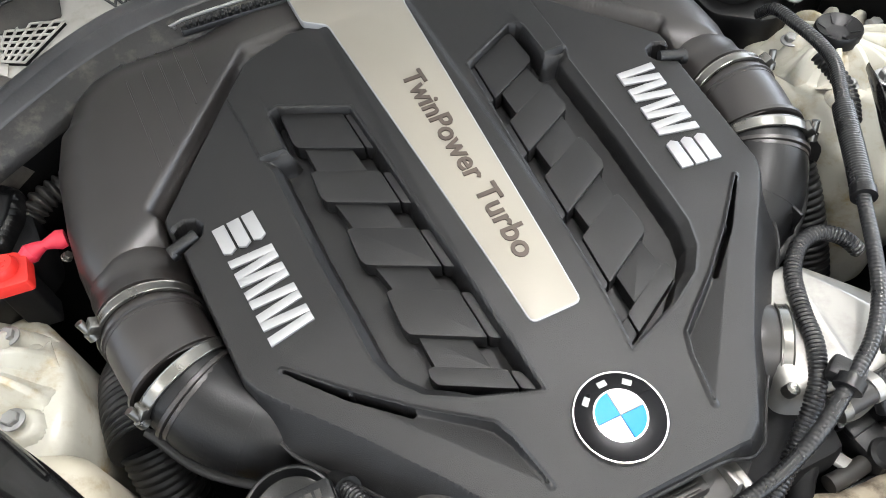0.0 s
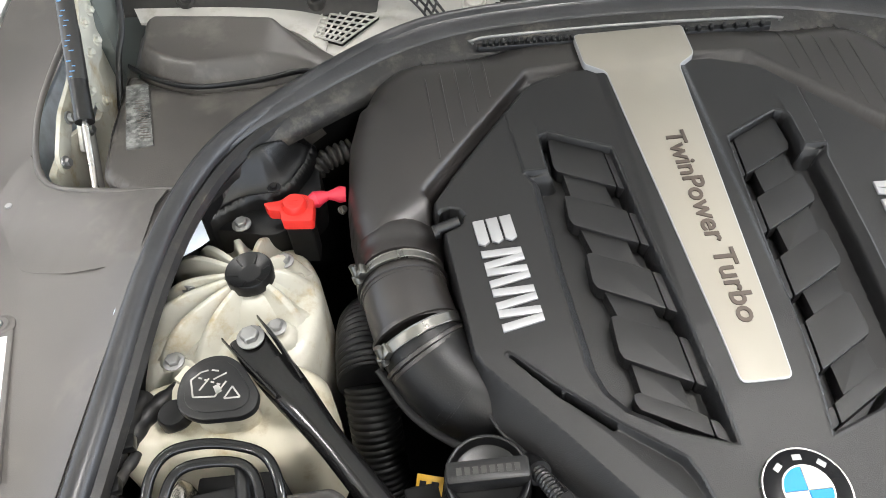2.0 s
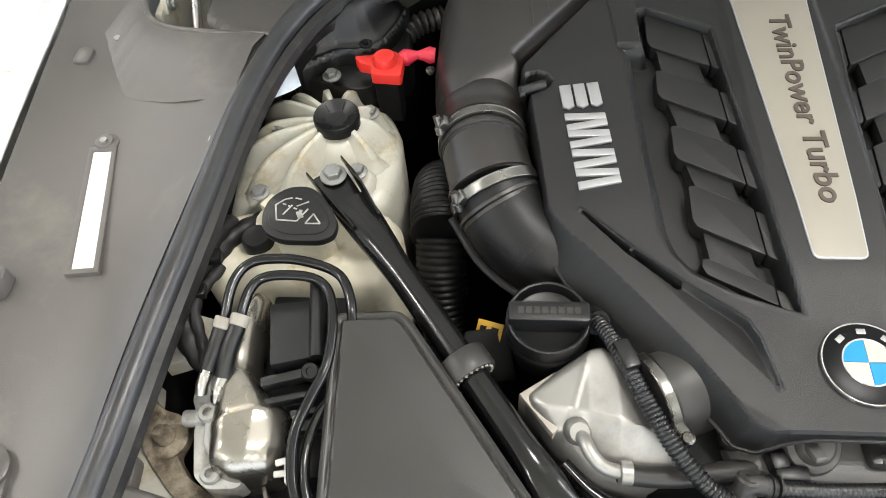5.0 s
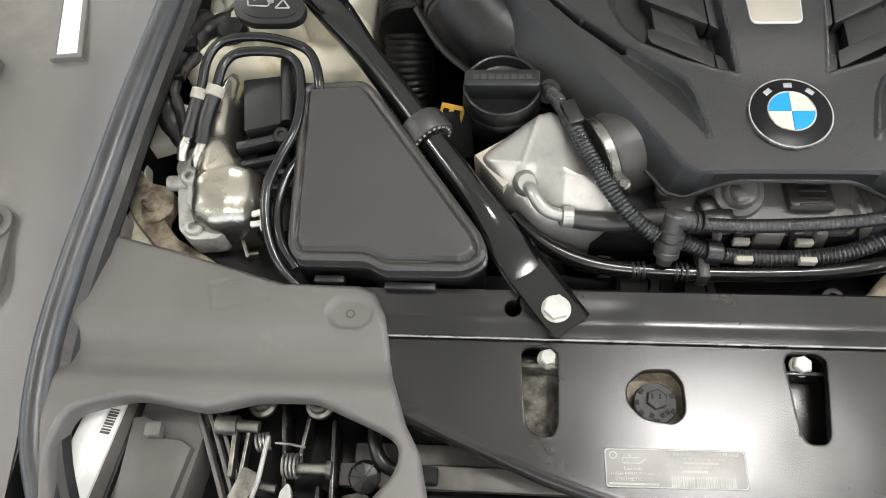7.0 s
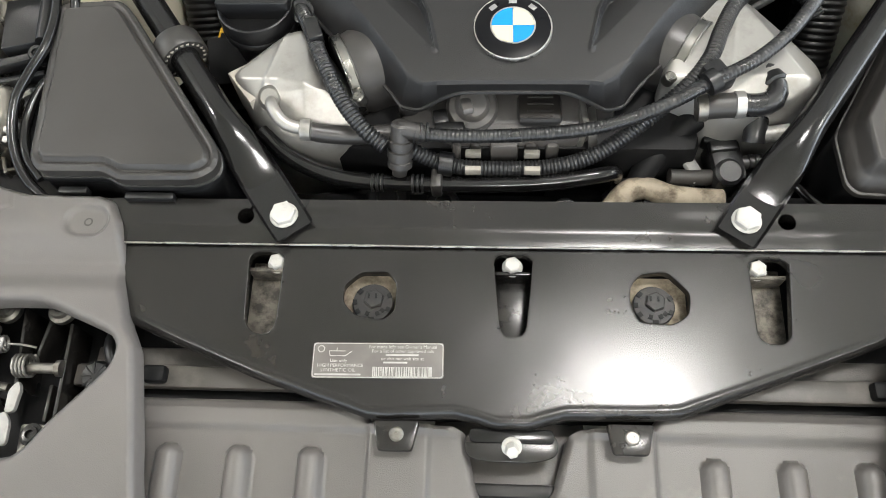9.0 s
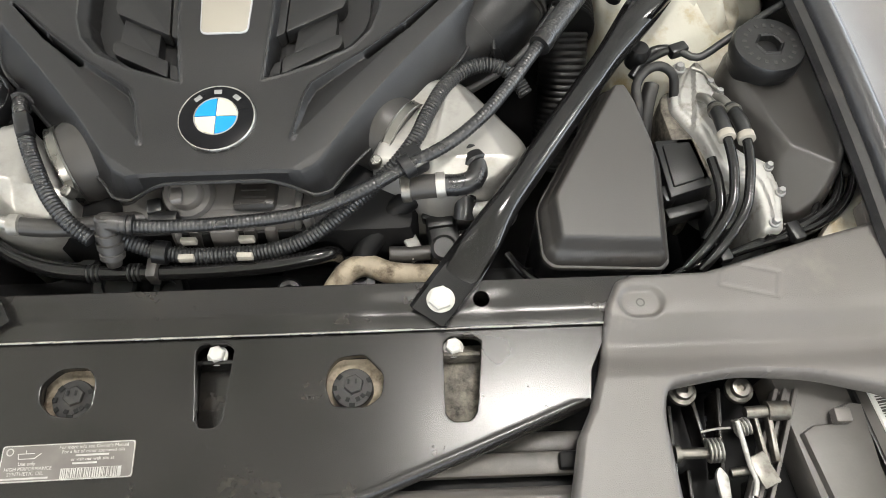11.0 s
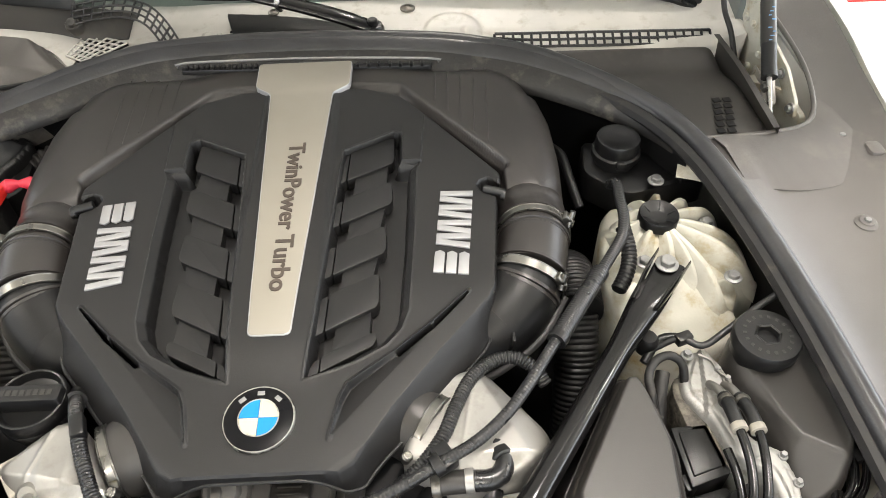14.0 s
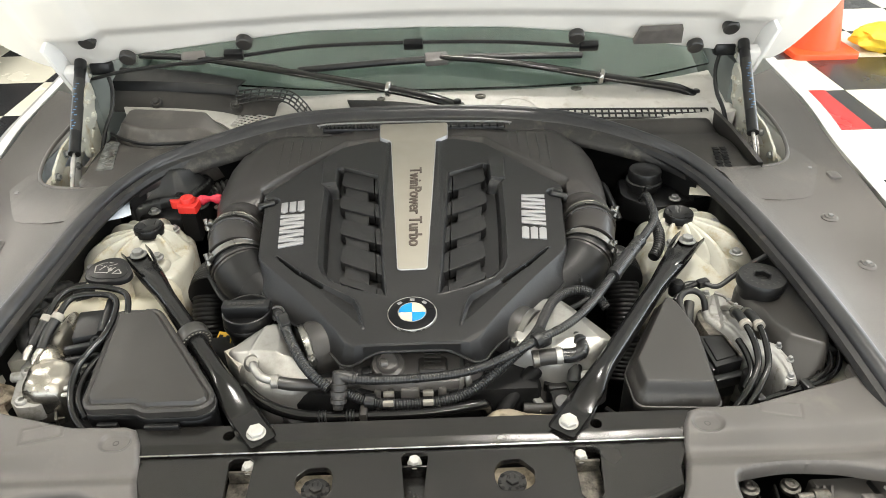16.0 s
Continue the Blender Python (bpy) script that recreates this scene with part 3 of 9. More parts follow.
    f1 = [(s * 0.817, -0.20, 0.738), (s * 0.833, -0.06, 0.752), (s * 0.848, 0.04, 0.768), (s * 0.871, 0.2, 0.790), (s * 0.893, 0.36, 0.804), (s * 0.908, 0.53, 0.812), (s * 0.921, 0.74, 0.820), (s * 0.948, 0.95, 0.829), (s * 0.960, 1.2, 0.836), (s * 0.955, 1.5, 0.86)]
    f2 = [(x + s * 0.028, y, z - 0.002) for x, y, z in f1]
    f3 = [(x + s * 0.055, y, z - 0.018) for x, y, z in f1]
    f4 = [(x + s * 0.068, y, z - 0.06) for x, y, z in f1]
    f5 = [(x + s * 0.06, y, 0.45) for x, y, z in f1]
    f6 = [(x + s * 0.03, y, 0.12) for x, y, z in f1]
    part("edge_flange", rails(bmesh.new(), [[(x + s * 0.006, y, z - 0.001) for x, y, z in f1], f2]), M_PAINT, f)
    part("skin", rails(bmesh.new(), [[(x, y, z - 0.0004) for x, y, z in f2], f3, f4, f5, f6]), M_PAINT, f)
    w = bmesh.new()
    rails(w, [[(s * 0.705, -0.2, 0.74), (s * 0.69, 0.1, 0.77), (s * 0.665, 0.4, 0.80), (s * 0.635, 0.60, 0.79), (s * 0.64, 0.66, 0.74), (s * 0.60, 0.9, 0.74)],
              [(s * 0.70, -0.2, 0.66), (s * 0.69, 0.1, 0.66), (s * 0.675, 0.4, 0.66), (s * 0.66, 0.60, 0.66), (s * 0.66, 0.65, 0.66), (s * 0.66, 0.9, 0.66)],
              [(s * 0.66, -0.2, 0.25), (s * 0.66, 0.1, 0.25), (s * 0.66, 0.4, 0.25), (s * 0.65, 0.65, 0.25), (s * 0.65, 0.9, 0.25)]], 0.004)
    solo("inner_wing_" + side, w, M_DEEP, "inner wing wall of the engine bay, blackened as deep shade", "body", kind="structure")


# walls and floor of the bay, coloured near-black in place of deep shade
def bay_shell():
    solo("bay_floor", boxes(((0, 0.40, 0.22), (1.36, 1.3, 0.04))), M_DEEP, "undertray below the engine, blackened as deep shade", "body", kind="structure")
    bm = bmesh.new()
    top = [(x * 0.985, y - 0.014, z - 0.014) for x, y, z in SEAL if y > 0.62]
    rails(bm, [top, [(x, y + 0.03, 0.22) for x, y, z in top]], 0)
    solo("bulkhead", bm, M_DEEP, "firewall behind the engine, blackened as deep shade", "body", kind="structure")


weather_seal()
fender_side(-1)
fender_side(1)
bay_shell()


# ---- engine cover ----
# built in its own axes: origin at the round badge, y along the metal strip, z out of the cover
def half(*pts):
    return [*pts, *[(-x, y) for x, y in reversed(pts)]]


def cover_base(x, y):
    """Height of the cover's top: it rises from the badge and flattens towards the windscreen."""
    return 0.003 + 0.082 * y - 0.042 * np.maximum(y - 0.17, 0) - 0.004 * (np.abs(x) / 0.25) ** 2


# runner pads: outer edge, y of the front edge and y of the rear crease, both at the outer edge
PADS = [(0.1455, 0.413, 0.471), (0.1425, 0.327, 0.374), (0.1345, 0.237, 0.287), (0.1265, 0.150, 0.203), (0.1235, 0.096, 0.116)]
RECESS = [(0.072, 0.434), (0.146, 0.474), (0.156, 0.470), (0.159, 0.460), (0.157, 0.405), (0.185, 0.406), (0.178, 0.388), (0.173, 0.265), (0.164, 0.138), (0.155, 0.111), (0.137, 0.089), (0.100, 0.068), (0.043, 0.047), (0.050, 0.120), (0.056, 0.210), (0.063, 0.310)]
CREASE = [(0.240, 0.164), (0.194, 0.119), (0.149, 0.080), (0.112, 0.053), (0.095, 0.040), (0.087, 0.022), (0.077, -0.024)]


def cover_height(X, Y, D):
    ax = np.abs(X)
    z = cover_base(X, Y)
    # raised rail under the strip
    z = z + 0.006 * (1 - ease(ax, 0.050, 0.062)) * ease(Y, 0.03, 0.10)
    # wedge-shaped pockets below the crease on either side of the nose
    d = np.full(X.shape, 1e9)
    for a, b in zip(CREASE, CREASE[1:]):
        d = np.minimum(d, line_d(ax, Y, a, b))
    wedge = sd(ax, Y, CREASE)
    shut = line_d(ax, Y, CREASE[-1], CREASE[0])
    z = z - np.where(wedge < 0, np.minimum(0.34 * shut, 0.014) * ease(d, 0.0, 0.0038), 0.0) + 0.0024 * (1 - ease(d, 0.0010, 0.0042)) * (wedge > -0.0005)
    beyond = 0.4 * np.maximum(0.76 * (ax - 0.077) - 0.650 * (Y + 0.024), 0)
    z = z - 0.16 * beyond * ease(beyond, 0.0, 0.02)
    # slit under the crease
    slit = sd(ax, Y, [(0.238, 0.1605), (0.194, 0.117), (0.150, 0.0785), (0.1525, 0.0755), (0.1965, 0.1135)])
    z = z - 0.030 * (1 - ease(slit, -0.0006, 0.0012)) * ease(np.hypot(ax - 0.193, Y - 0.117), 0.0022, 0.0034)
    # recess with the runner pads
    r = sd(ax, Y, RECESS)
    flank = ease(ax - 0.0575 * Y, 0.09, 0.115) * (1 - ease(Y, 0.398, 0.404))
    wide = 0.0016 + 0.0064 * flank
    z = z - 0.0075 * np.clip(-r / 0.008, 0, 1) * flank - (0.028 - 0.0075 * flank) * np.clip((-r - wide) / 0.0045, 0, 1) + 0.0010 * (1 - ease(np.abs(r - 0.0010), 0.0004, 0.0018))
    # raised lip corner at the recess's back
    corner = sd(ax, Y, [(0.158, 0.405), (0.186, 0.405), (0.1935, 0.516), (0.158, 0.500)])
    z = z + 0.0035 * (1 - ease(corner, -0.0015, 0.0015)) * (1 - ease(Y, 0.44, 0.51))
    z = z - 0.0012 * (1 - ease(line_d(ax, Y, (0.186, 0.41), (0.194, 0.52)), 0.0, 0.002))
    # step along the back diagonal
    back = sd(ax, Y, [(0.296, 0.380), (0.197, 0.512), (0.157, 0.562), (0.10, 0.585), (0.06, 0.585), (0.06, 0.7), (0.4, 0.7), (0.4, 0.38)])
    z = z - 0.010 * (1 - ease(back, -0.003, 0.001))
    # slanted faces beside the nose
    slant = np.maximum(0.588 * (ax - 0.075) - 0.809 * (Y + 0.060), 0)
    z = z - 0.25 * slant * (1 - ease(Y, -0.02, 0.06))
    # round rim
    rim = 0.0042 - 0.0010 * (1 - ease(Y, -0.05, 0.0))
    e = np.clip(D / rim, 0, 1)
    return z - rim * (1 - np.sqrt(1 - (1 - e) ** 2))


def cover_drop(x, y):
    """Depth of the wall below the cover's edge: low in the middle of the nose, deep at its corners."""
    a = np.array(abs(x))
    front = float(1 - ease(np.array(y), -0.055, -0.045))
    return 0.034 - front * 0.021 * float(1 - ease(a, 0.045, 0.098))


def cover_flare(x, y):
    """How far the foot of the wall stands out from the edge above it."""
    a = abs(x)
    if y > 0.20:
        return (math.copysign(0.003, x), 0.0)
    u = np.array(y)
    out = (0.012 + 0.014 * float(ease(u, -0.05, 0.06)) - 0.022 * float(ease(u, 0.11, 0.175))) * float(ease(np.array(a), 0.070, 0.104))
    return (math.copysign(out * 0.78, x), -out * 0.62)


def loft_strip(outline, z0, z1, warp):
    """A long flat bar over an outline, cut crosswise so that it can follow the cover's bend."""
    bm = slab(outline, z0, z1, 0.0011)
    for y in (0.17, 0.22, 0.28, 0.34, 0.42, 0.50):
        bmesh.ops.bisect_plane(bm, geom=[*bm.verts, *bm.edges, *bm.faces], plane_co=(0, y, 0), plane_no=(0, 1, 0))
    for v in bm.verts:
        v.co = Vector(warp(*v.co))
    return bm


def engine_cover():
    t = thing("engine_cover", "matt black moulded plastic engine cover with metal strip and badges", "engine cover", at=(0, 0.203, 0.803))
    t.rotation_euler = (0, 0, radians(0.2))
    LOCAL.append(t)
    right = [(0.0, -0.062), (0.060, -0.062), (0.088, -0.062), (0.104, -0.052), (0.148, 0.011), (0.200, 0.076), (0.250, 0.134), (0.267, 0.155), (0.275, 0.172), (0.2905, 0.331), (0.279, 0.337), (0.269, 0.343), (0.265, 0.353), (0.270, 0.362), (0.280, 0.367), (0.290, 0.364), (0.2955, 0.357),
             (0.2985, 0.366), (0.2985, 0.378), (0.294, 0.394), (0.272, 0.428), (0.200, 0.523), (0.162, 0.572), (0.146, 0.584), (0.126, 0.592), (0.085, 0.597), (0.0, 0.598)]
    outline = right + [(-x, y) for x, y in reversed(right[1:-1])]
    field("shell", outline, cover_height, 0.0013, cover_drop, M_COVER, t, sharp=34, lean=cover_flare)
    for s in (1, -1):
        groove = lambda y: 0.062 + 0.0615 * (y - 0.115)
        inside = lambda y: 0.049 + 0.0575 * (y - 0.103)
        rear = None
        for k, (xo, yo, yc) in enumerate(PADS):
            front, crease = [lambda x, y=y, xo=xo: y + 0.55 * (x - xo) for y in (yo, yc)]
            gf, gc = groove(front(0.075)), groove(crease(0.075))
            drop = (0.0075, 0.0068, 0.0068, 0.0068, 0.0085)[k]

            def lie(x, y, z, d=drop):
                return (x, y, z + float(cover_base(0.10, y)) - d - 0.03 * (abs(x) - 0.10))

            pad = [(gf + 0.0008, front(gf)), (xo - 0.002, front(xo - 0.002)), (xo + 0.0015, front(xo) + 0.008), (xo + 0.0005, crease(xo) - 0.004), (xo - 0.006, crease(xo - 0.006)), (gc + 0.0008, crease(gc))]
            step = [(inside(front(gf)) - 0.002, front(inside(yo)) - 0.002), (gf - 0.0008, front(gf)), (gc - 0.0008, crease(gc) - 0.002), (inside(crease(gc)) + 0.004, crease(gc) - 0.006), (inside(crease(gc)), crease(gc) - 0.018)]
            forms = [("runner", pad, 0.0024, 0.0017, lie), ("inner_step", step, 0.0030, 0.0036, lambda x, y, z: lie(x, y, z - 0.0010))]
            if rear:
                # the saddle behind the pad climbs from the foot of the last pad's front step to this pad's crease
                xr, fr = rear
                gs = groove(fr(0.08)) + 0.0130
                saddle = [(groove(crease(0.08)) + 0.0125, crease(gs) - 0.0015), (xo - 0.0065, crease(xo - 0.0065) - 0.0015), (xr - 0.0085, fr(xr - 0.0085) + 0.004), (gs, fr(gs) + 0.004)]
                long = fr(0.11) - crease(0.11)
                forms.append(("saddle", saddle, 0.0012, 0.0009, lambda x, y, z, f=fr, n=long: lie(x, y, z - 0.0046 + 0.0046 * min(1.0, max(0.0, (f(abs(x)) - y) / n)))))
            for name, pts, r, bevel, warp in forms:
                pts = [(s * x, y) for x, y in (pts if s > 0 else pts[::-1])]
                part(name, slab(rounded(pts, r, 3), -0.018, 0.0, bevel, warp=warp, seg=3), M_COVER, t, sharp=24)
            rear = (xo, front)
    # rolled lip along the foot of the nose and its flanks
    rim = []
    for (x0, y0), (x1, y1) in zip(right[:8], right[1:9]):
        n = max(2, int(math.hypot(x1 - x0, y1 - y0) / 0.012))
        rim += [(x0 + (x1 - x0) * k / n, y0 + (y1 - y0) * k / n) for k in range(n)]
    lip = []
    for x, y in rim:
        dx, dy = cover_flare(x, y)
        z = float(cover_height(np.array([x]), np.array([y]), np.array([0.0]))[0])
        lip.append((x + dx, y + dy, z - cover_drop(x, y) + 0.0012))
    bm = bmesh.new()
    tube(bm, [(-x, y, z) for x, y, z in reversed(lip[1:])] + lip, 0.0024, 8, 0.01)
    part("nose_lip", bm, M_COVER, t)
    # metal strip
    strip = rounded([(-0.0245, 0.104), (0.0245, 0.104), (0.0490, 0.568), (0.0750, 0.588), (0.0765, 0.652), (-0.0765, 0.652), (-0.0750, 0.588), (-0.0490, 0.568)], 0.007, 3)
    wz = lambda x, y, z: (x, y, z + float(cover_base(0, y)) + 0.002)
    part("strip", loft_strip(strip, 0.0, 0.0062, wz), M_STRIP, t, "brushed pale metal strip with raised dark lettering")
    edge = rounded([(-0.0257, 0.1028), (0.0257, 0.1028), (0.0502, 0.5675), (0.0760, 0.5873), (0.0776, 0.653), (-0.0776, 0.653), (-0.0760, 0.5873), (-0.0502, 0.5675)], 0.008, 3)
    part("strip_frame", loft_strip(edge, -0.004, 0.0057, wz), M_LETTER, t, "bright thin edge of the strip")
    z0 = float(cover_base(0, 0.304)) + 0.0088
    text("strip_lettering", "TwinPower Turbo", 0.0335, pose(0.004, 0.304, z0, math.degrees(math.atan(0.040)), 0, 0) @ pose(0, 0, 0, 0, 0, -90), M_DARKPRINT, t, 0.0009, bold=0.0006, width=0.278)
    # badge letters as plain chrome bars
    for s in (1, -1):
        m = pose(s * 0.2265, 0.2655, float(cover_base(0.2265, 0.2655)) + 0.0005, 2.6, s * 1.9, 0) @ pose(0, 0, 0, 0, 0, s * 84)
        groups = [(-0.0755, -0.0385), (-0.031, 0.0185), (0.0215, 0.0755)]
        for gi, (u0, u1) in enumerate(groups):
            bm = bmesh.new()
            w = u1 - u0
            n = 3 if gi == 0 else 4
            for k in range(n):
                if gi == 0:
                    v = -0.0158 + 0.0158 * k
                    plate(bm, [(u0, v - 0.0066), (u1 - 0.004, v - 0.0066), (u1, v), (u1 - 0.004, v + 0.0066), (u0, v + 0.0066)], 0, 0.003, 0.0006)
                else:
                    a, sl = u0 + w * k / n + 0.0012, 0.0022 if k % 2 == 0 else -0.0022
                    plate(bm, [(a - sl, -0.0225), (a - sl + 0.0095, -0.0225), (a + sl + 0.0095, 0.0225), (a + sl, 0.0225)], 0, 0.003, 0.0006)
            for v in bm.verts:
                v.co = m @ v.co
            part("badge_bar", bm, M_LETTER, t, "plain silver badge block")
    # round badge
    b = bmesh.new()
    lathe(b, [(0.0395, 0.0), (0.0395, 0.0035), (0.0388, 0.0046), (0.0378, 0.0046), (0.0374, 0.0038)], pose(0, 0, 0.003, 4, 0, 0), 56)
    rd = part("round_badge", b, M_CHROME, t, "round badge with chrome rim, black ring and blue and white quarters")
    b = bmesh.new()
    lathe(b, [(0.0377, 0.0036), (0.0377, 0.0042), (0.030, 0.0062), (0.0225, 0.0066), (0.0215, 0.0040)], pose(0, 0, 0.003, 4, 0, 0), 56, cap=False)
    part("ring", b, M_BADGEK, rd)
    for q in range(4):
        b = bmesh.new()
        pts = [(0.0003, 0.0003)] + [(0.0214 * math.cos(radians(a)), 0.0214 * math.sin(radians(a))) for a in range(1, 90, 8)]
        plate(b, pts, 0.004, 0.0066, 0)
        b.transform(pose(0, 0, 0.003, 4, 0, 0) @ pose(0, 0, 0, 0, 0, 90 * q))
        part("quarter", b, M_BLUE if q in (1, 3) else M_BADGEW, rd)
    b = bmesh.new()
    lathe(b, [(0.0228, 0.0058), (0.0226, 0.0069), (0.0212, 0.0069), (0.0210, 0.0058)], pose(0, 0, 0.003, 4, 0, 0), 48, cap=False)
    part("inner_rim", b, M_CHROME, rd)
    for a in (132, 90, 48):
        b = bmesh.new()
        box(b, (0, 0.0295, 0.0066), (0.008, 0.0052, 0.0006), (0, 0, 0), 0.0002)
        b.transform(pose(0, 0, 0.003, 4, 0, 0) @ pose(0, 0, 0, 0, 0, a - 90))
        part("badge_mark", b, M_BOLT, rd, "small plain silver mark on the ring")
    # mounting pegs in the side notches
    for s in (1, -1):
        b = bmesh.new()
        tube(b, [(s * 0.300, 0.335, 0.018), (s * 0.272, 0.343, 0.0205)], 0.0065, 14, smooth=False)
        lathe(b, [(0.0085, 0), (0.0085, 0.006), (0.006, 0.008)], aim((s * 0.302, 0.335, 0.014), (-s, 0.2, 0.15)), 14)
        part("mount_peg", b, M_BLACK, t)


engine_cover()


# ---- air plenum and charge pipes ----
def plenum():
    t = thing("air_plenum", "dark moulded plastic intake plenum behind the engine cover", "engine part", at=(0, 0.7, 0.6))
    right = [(0.20, 0.57), (0.285, 0.555), (0.320, 0.530), (0.360, 0.520), (0.384, 0.535), (0.396, 0.58), (0.400, 0.64), (0.398, 0.725), (0.386, 0.785), (0.376, 0.795), (0.362, 0.832), (0.332, 0.862), (0.300, 0.874), (0.215, 0.879), (0.0, 0.880)]
    outline = right + [(-x - 0.012 * (y > 0.5), y) for x, y in reversed(right[:-1])]

    def h(X, Y, D):
        ax = np.abs(X)
        z = 0.824 + 0.030 * (Y - 0.6)
        z = z + 0.004 * np.exp(-((ax - 0.30) / 0.06) ** 2)
        seam = np.minimum(line_d(ax, Y, (0.060, 0.806), (0.150, 0.798)), line_d(ax, Y, (0.150, 0.798), (0.302, 0.600)))
        z = z - 0.016 * (1 - ease(seam, 0.003, 0.011))
        under = sd(ax, Y, [(-0.1, 0.30), (0.306, 0.36), (0.306, 0.596), (0.150, 0.796), (0.06, 0.806), (-0.1, 0.806)])
        z = z - 0.06 * (1 - ease(under, -0.008, 0.0))
        e = np.clip(D / 0.070, 0, 1)
        return z - 0.060 * (1 - np.sqrt(1 - (1 - e) ** 2.4)) * ease(ax, 0.12, 0.24) - 0.010 * (1 - ease(D, 0, 0.012))

    field("housing", outline, h, 0.0035, 0.20, M_PLENUM, t, sharp=70)
    for s in (1, -1):
        for k in range(5):
            y0 = 0.757 - 0.0275 * k
            bm = bmesh.new()
            q = [(s * (0.210 + 0.019 * k + 0.0022 * (k + 1) * u), y0 + (0.864 - 0.004 * k - y0) * u) for u in (0, 0.25, 0.5, 0.75, 1)]
            tube(bm, [(x, y, float(h(np.array([x]), np.array([y]), np.array([0.88 - y if abs(x) < 0.285 else min(0.88 - y, 0.39 - abs(x))]))[0]) - 0.0004) for x, y in q], 0.0014, 6, 0.006)
            part("ridge", bm, M_BOX, t)
    part("rear_lip", slab(rounded([(-0.215, 0.861), (0.205, 0.850), (0.210, 0.862), (-0.215, 0.873)], 0.004), 0.828, 0.836, 0.002), M_BLACK, t)
    bm = bmesh.new()
    tube(bm, [(-0.220, 0.868, 0.838), (-0.208, 0.875, 0.842), (0.0, 0.874, 0.843), (0.205, 0.862, 0.842), (0.218, 0.857, 0.838)], 0.0022, 8)
    part("edge_strip", bm, M_BOLT, t, "thin pale edging wire")
    for k in range(46):
        if k % 2 == 0 or k < 30:
            b = boxes(((-0.205 + k * 0.009, 0.866 - 0.0003 * k, 0.838), (0.0055, 0.008, 0.010), (20, 0, 0), 0.0015))
            part("tooth", b, M_BLACK, t)


def charge_pipe(s):
    t = thing("charge_pipe", "black plastic charge air elbow held by two steel hose clamps", "pipe", "charge pipes", at=(s * 0.33, 0.42, 0.6))
    dx = -0.008 if s < 0 else 0.0
    path = [(s * 0.337 + dx, 0.62, 0.752), (s * 0.338 + dx, 0.54, 0.769), (s * 0.335 + dx, 0.482, 0.779), (s * 0.322 + dx, 0.422, 0.775), (s * 0.295 + dx, 0.382, 0.757), (s * 0.252 + dx, 0.352, 0.738), (s * 0.200 + dx, 0.335, 0.715)]
    bm = bmesh.new()
    tube(bm, path[:4], lambda u: 0.053 - 0.004 * float(ease(np.array(u), 0.40, 0.48)), 32, 0.006)
    part("elbow", bm, M_PLENUM, t)
    bm = bmesh.new()
    tube(bm, path[3:], lambda u: 0.0495 + 0.002 * float(ease(np.array(u), 0.1, 0.2)) - 0.006 * float(ease(np.array(u), 0.4, 0.9)), 32, 0.006)
    part("lower_elbow", bm, M_ELBOW, t, "black ribbed lower elbow")
    sp = spline(path, 0.004)
    for y in (0.494, 0.418):
        i = min(range(len(sp)), key=lambda k: abs(sp[k].y - y))
        way = (sp[i + 1] - sp[i]).normalized()
        bm = bmesh.new()
        lathe(bm, [(0.0500, -0.0062), (0.0532, -0.0062), (0.0535, -0.0056), (0.0527, -0.0048), (0.0527, 0.0048), (0.0535, 0.0056), (0.0532, 0.0062), (0.0500, 0.0062)], aim(sp[i], way), 48, cap=False)
        cl = part("hose_clamp", bm, M_BAND, t, "dull steel worm-drive hose clamp")
        side = Vector((s, 0, 0))
        side = (side - way * side.dot(way)).normalized()
        up = Vector((0, 0, 1))
        up = (up - way * up.dot(way)).normalized()
        # screw threads cut across the band near its screw
        bm = bmesh.new()
        for k in range(8):
            a = radians(38 + 2.6 * k)
            box(bm, sp[i] + (side * math.cos(a) + up * math.sin(a)) * 0.0528, (0.0008, 0.007, 0.0008), (0, 0, math.degrees(math.atan2(way.y, way.x)) - 90 + 14))
        tagged(part("thread", bm, M_STEEL, cl), kind="stuff")
        c = sp[i] + (side * 0.80 + up * 0.60) * 0.056
        bm = bmesh.new()
        box(bm, c, (0.010, 0.014, 0.015), (0, s * 38, math.degrees(math.atan2(way.y, way.x)) - 90), 0.002)
        lathe(bm, [(0.0048, -0.013), (0.0062, -0.012), (0.0062, -0.004), (0.0042, -0.003), (0.0042, 0.010)], aim(c + side * 0.006, (s * 0.25, 0.35, 0.9)), 12)
        part("clamp_screw", bm, M_BAND, cl)
        for dd, r in ((-0.012, 0.0515), (0.012, 0.0515), (0.018, 0.0495)):
            j = max(0, min(len(sp) - 2, i + round(dd / 0.004)))
            bm = bmesh.new()
            lathe(bm, [(r - 0.003, -0.003), (r, -0.002), (r, 0.002), (r - 0.003, 0.003)], aim(sp[j], (sp[j + 1] - sp[j]).normalized()), 40, cap=False)
            part("hose_bead", bm, M_PLENUM, t)
    # welded flange round the lower half of the elbow and the rib across it
    bm = bmesh.new()
    tube(bm, [Vector(p) + Vector((s * a, b, c)) for p, (a, b, c) in zip(path[3:], ((0.046, -0.022, -0.018), (0.036, -0.036, -0.016), (0.022, -0.044, -0.012), (0.01, -0.046, -0.01)))], 0.0075, 10, 0.01, flat=lambda u: (1.0, 0.45))
    part("weld_flange", bm, M_ELBOW, t)
    i = min(range(len(sp)), key=lambda k: abs(sp[k].y - 0.372))
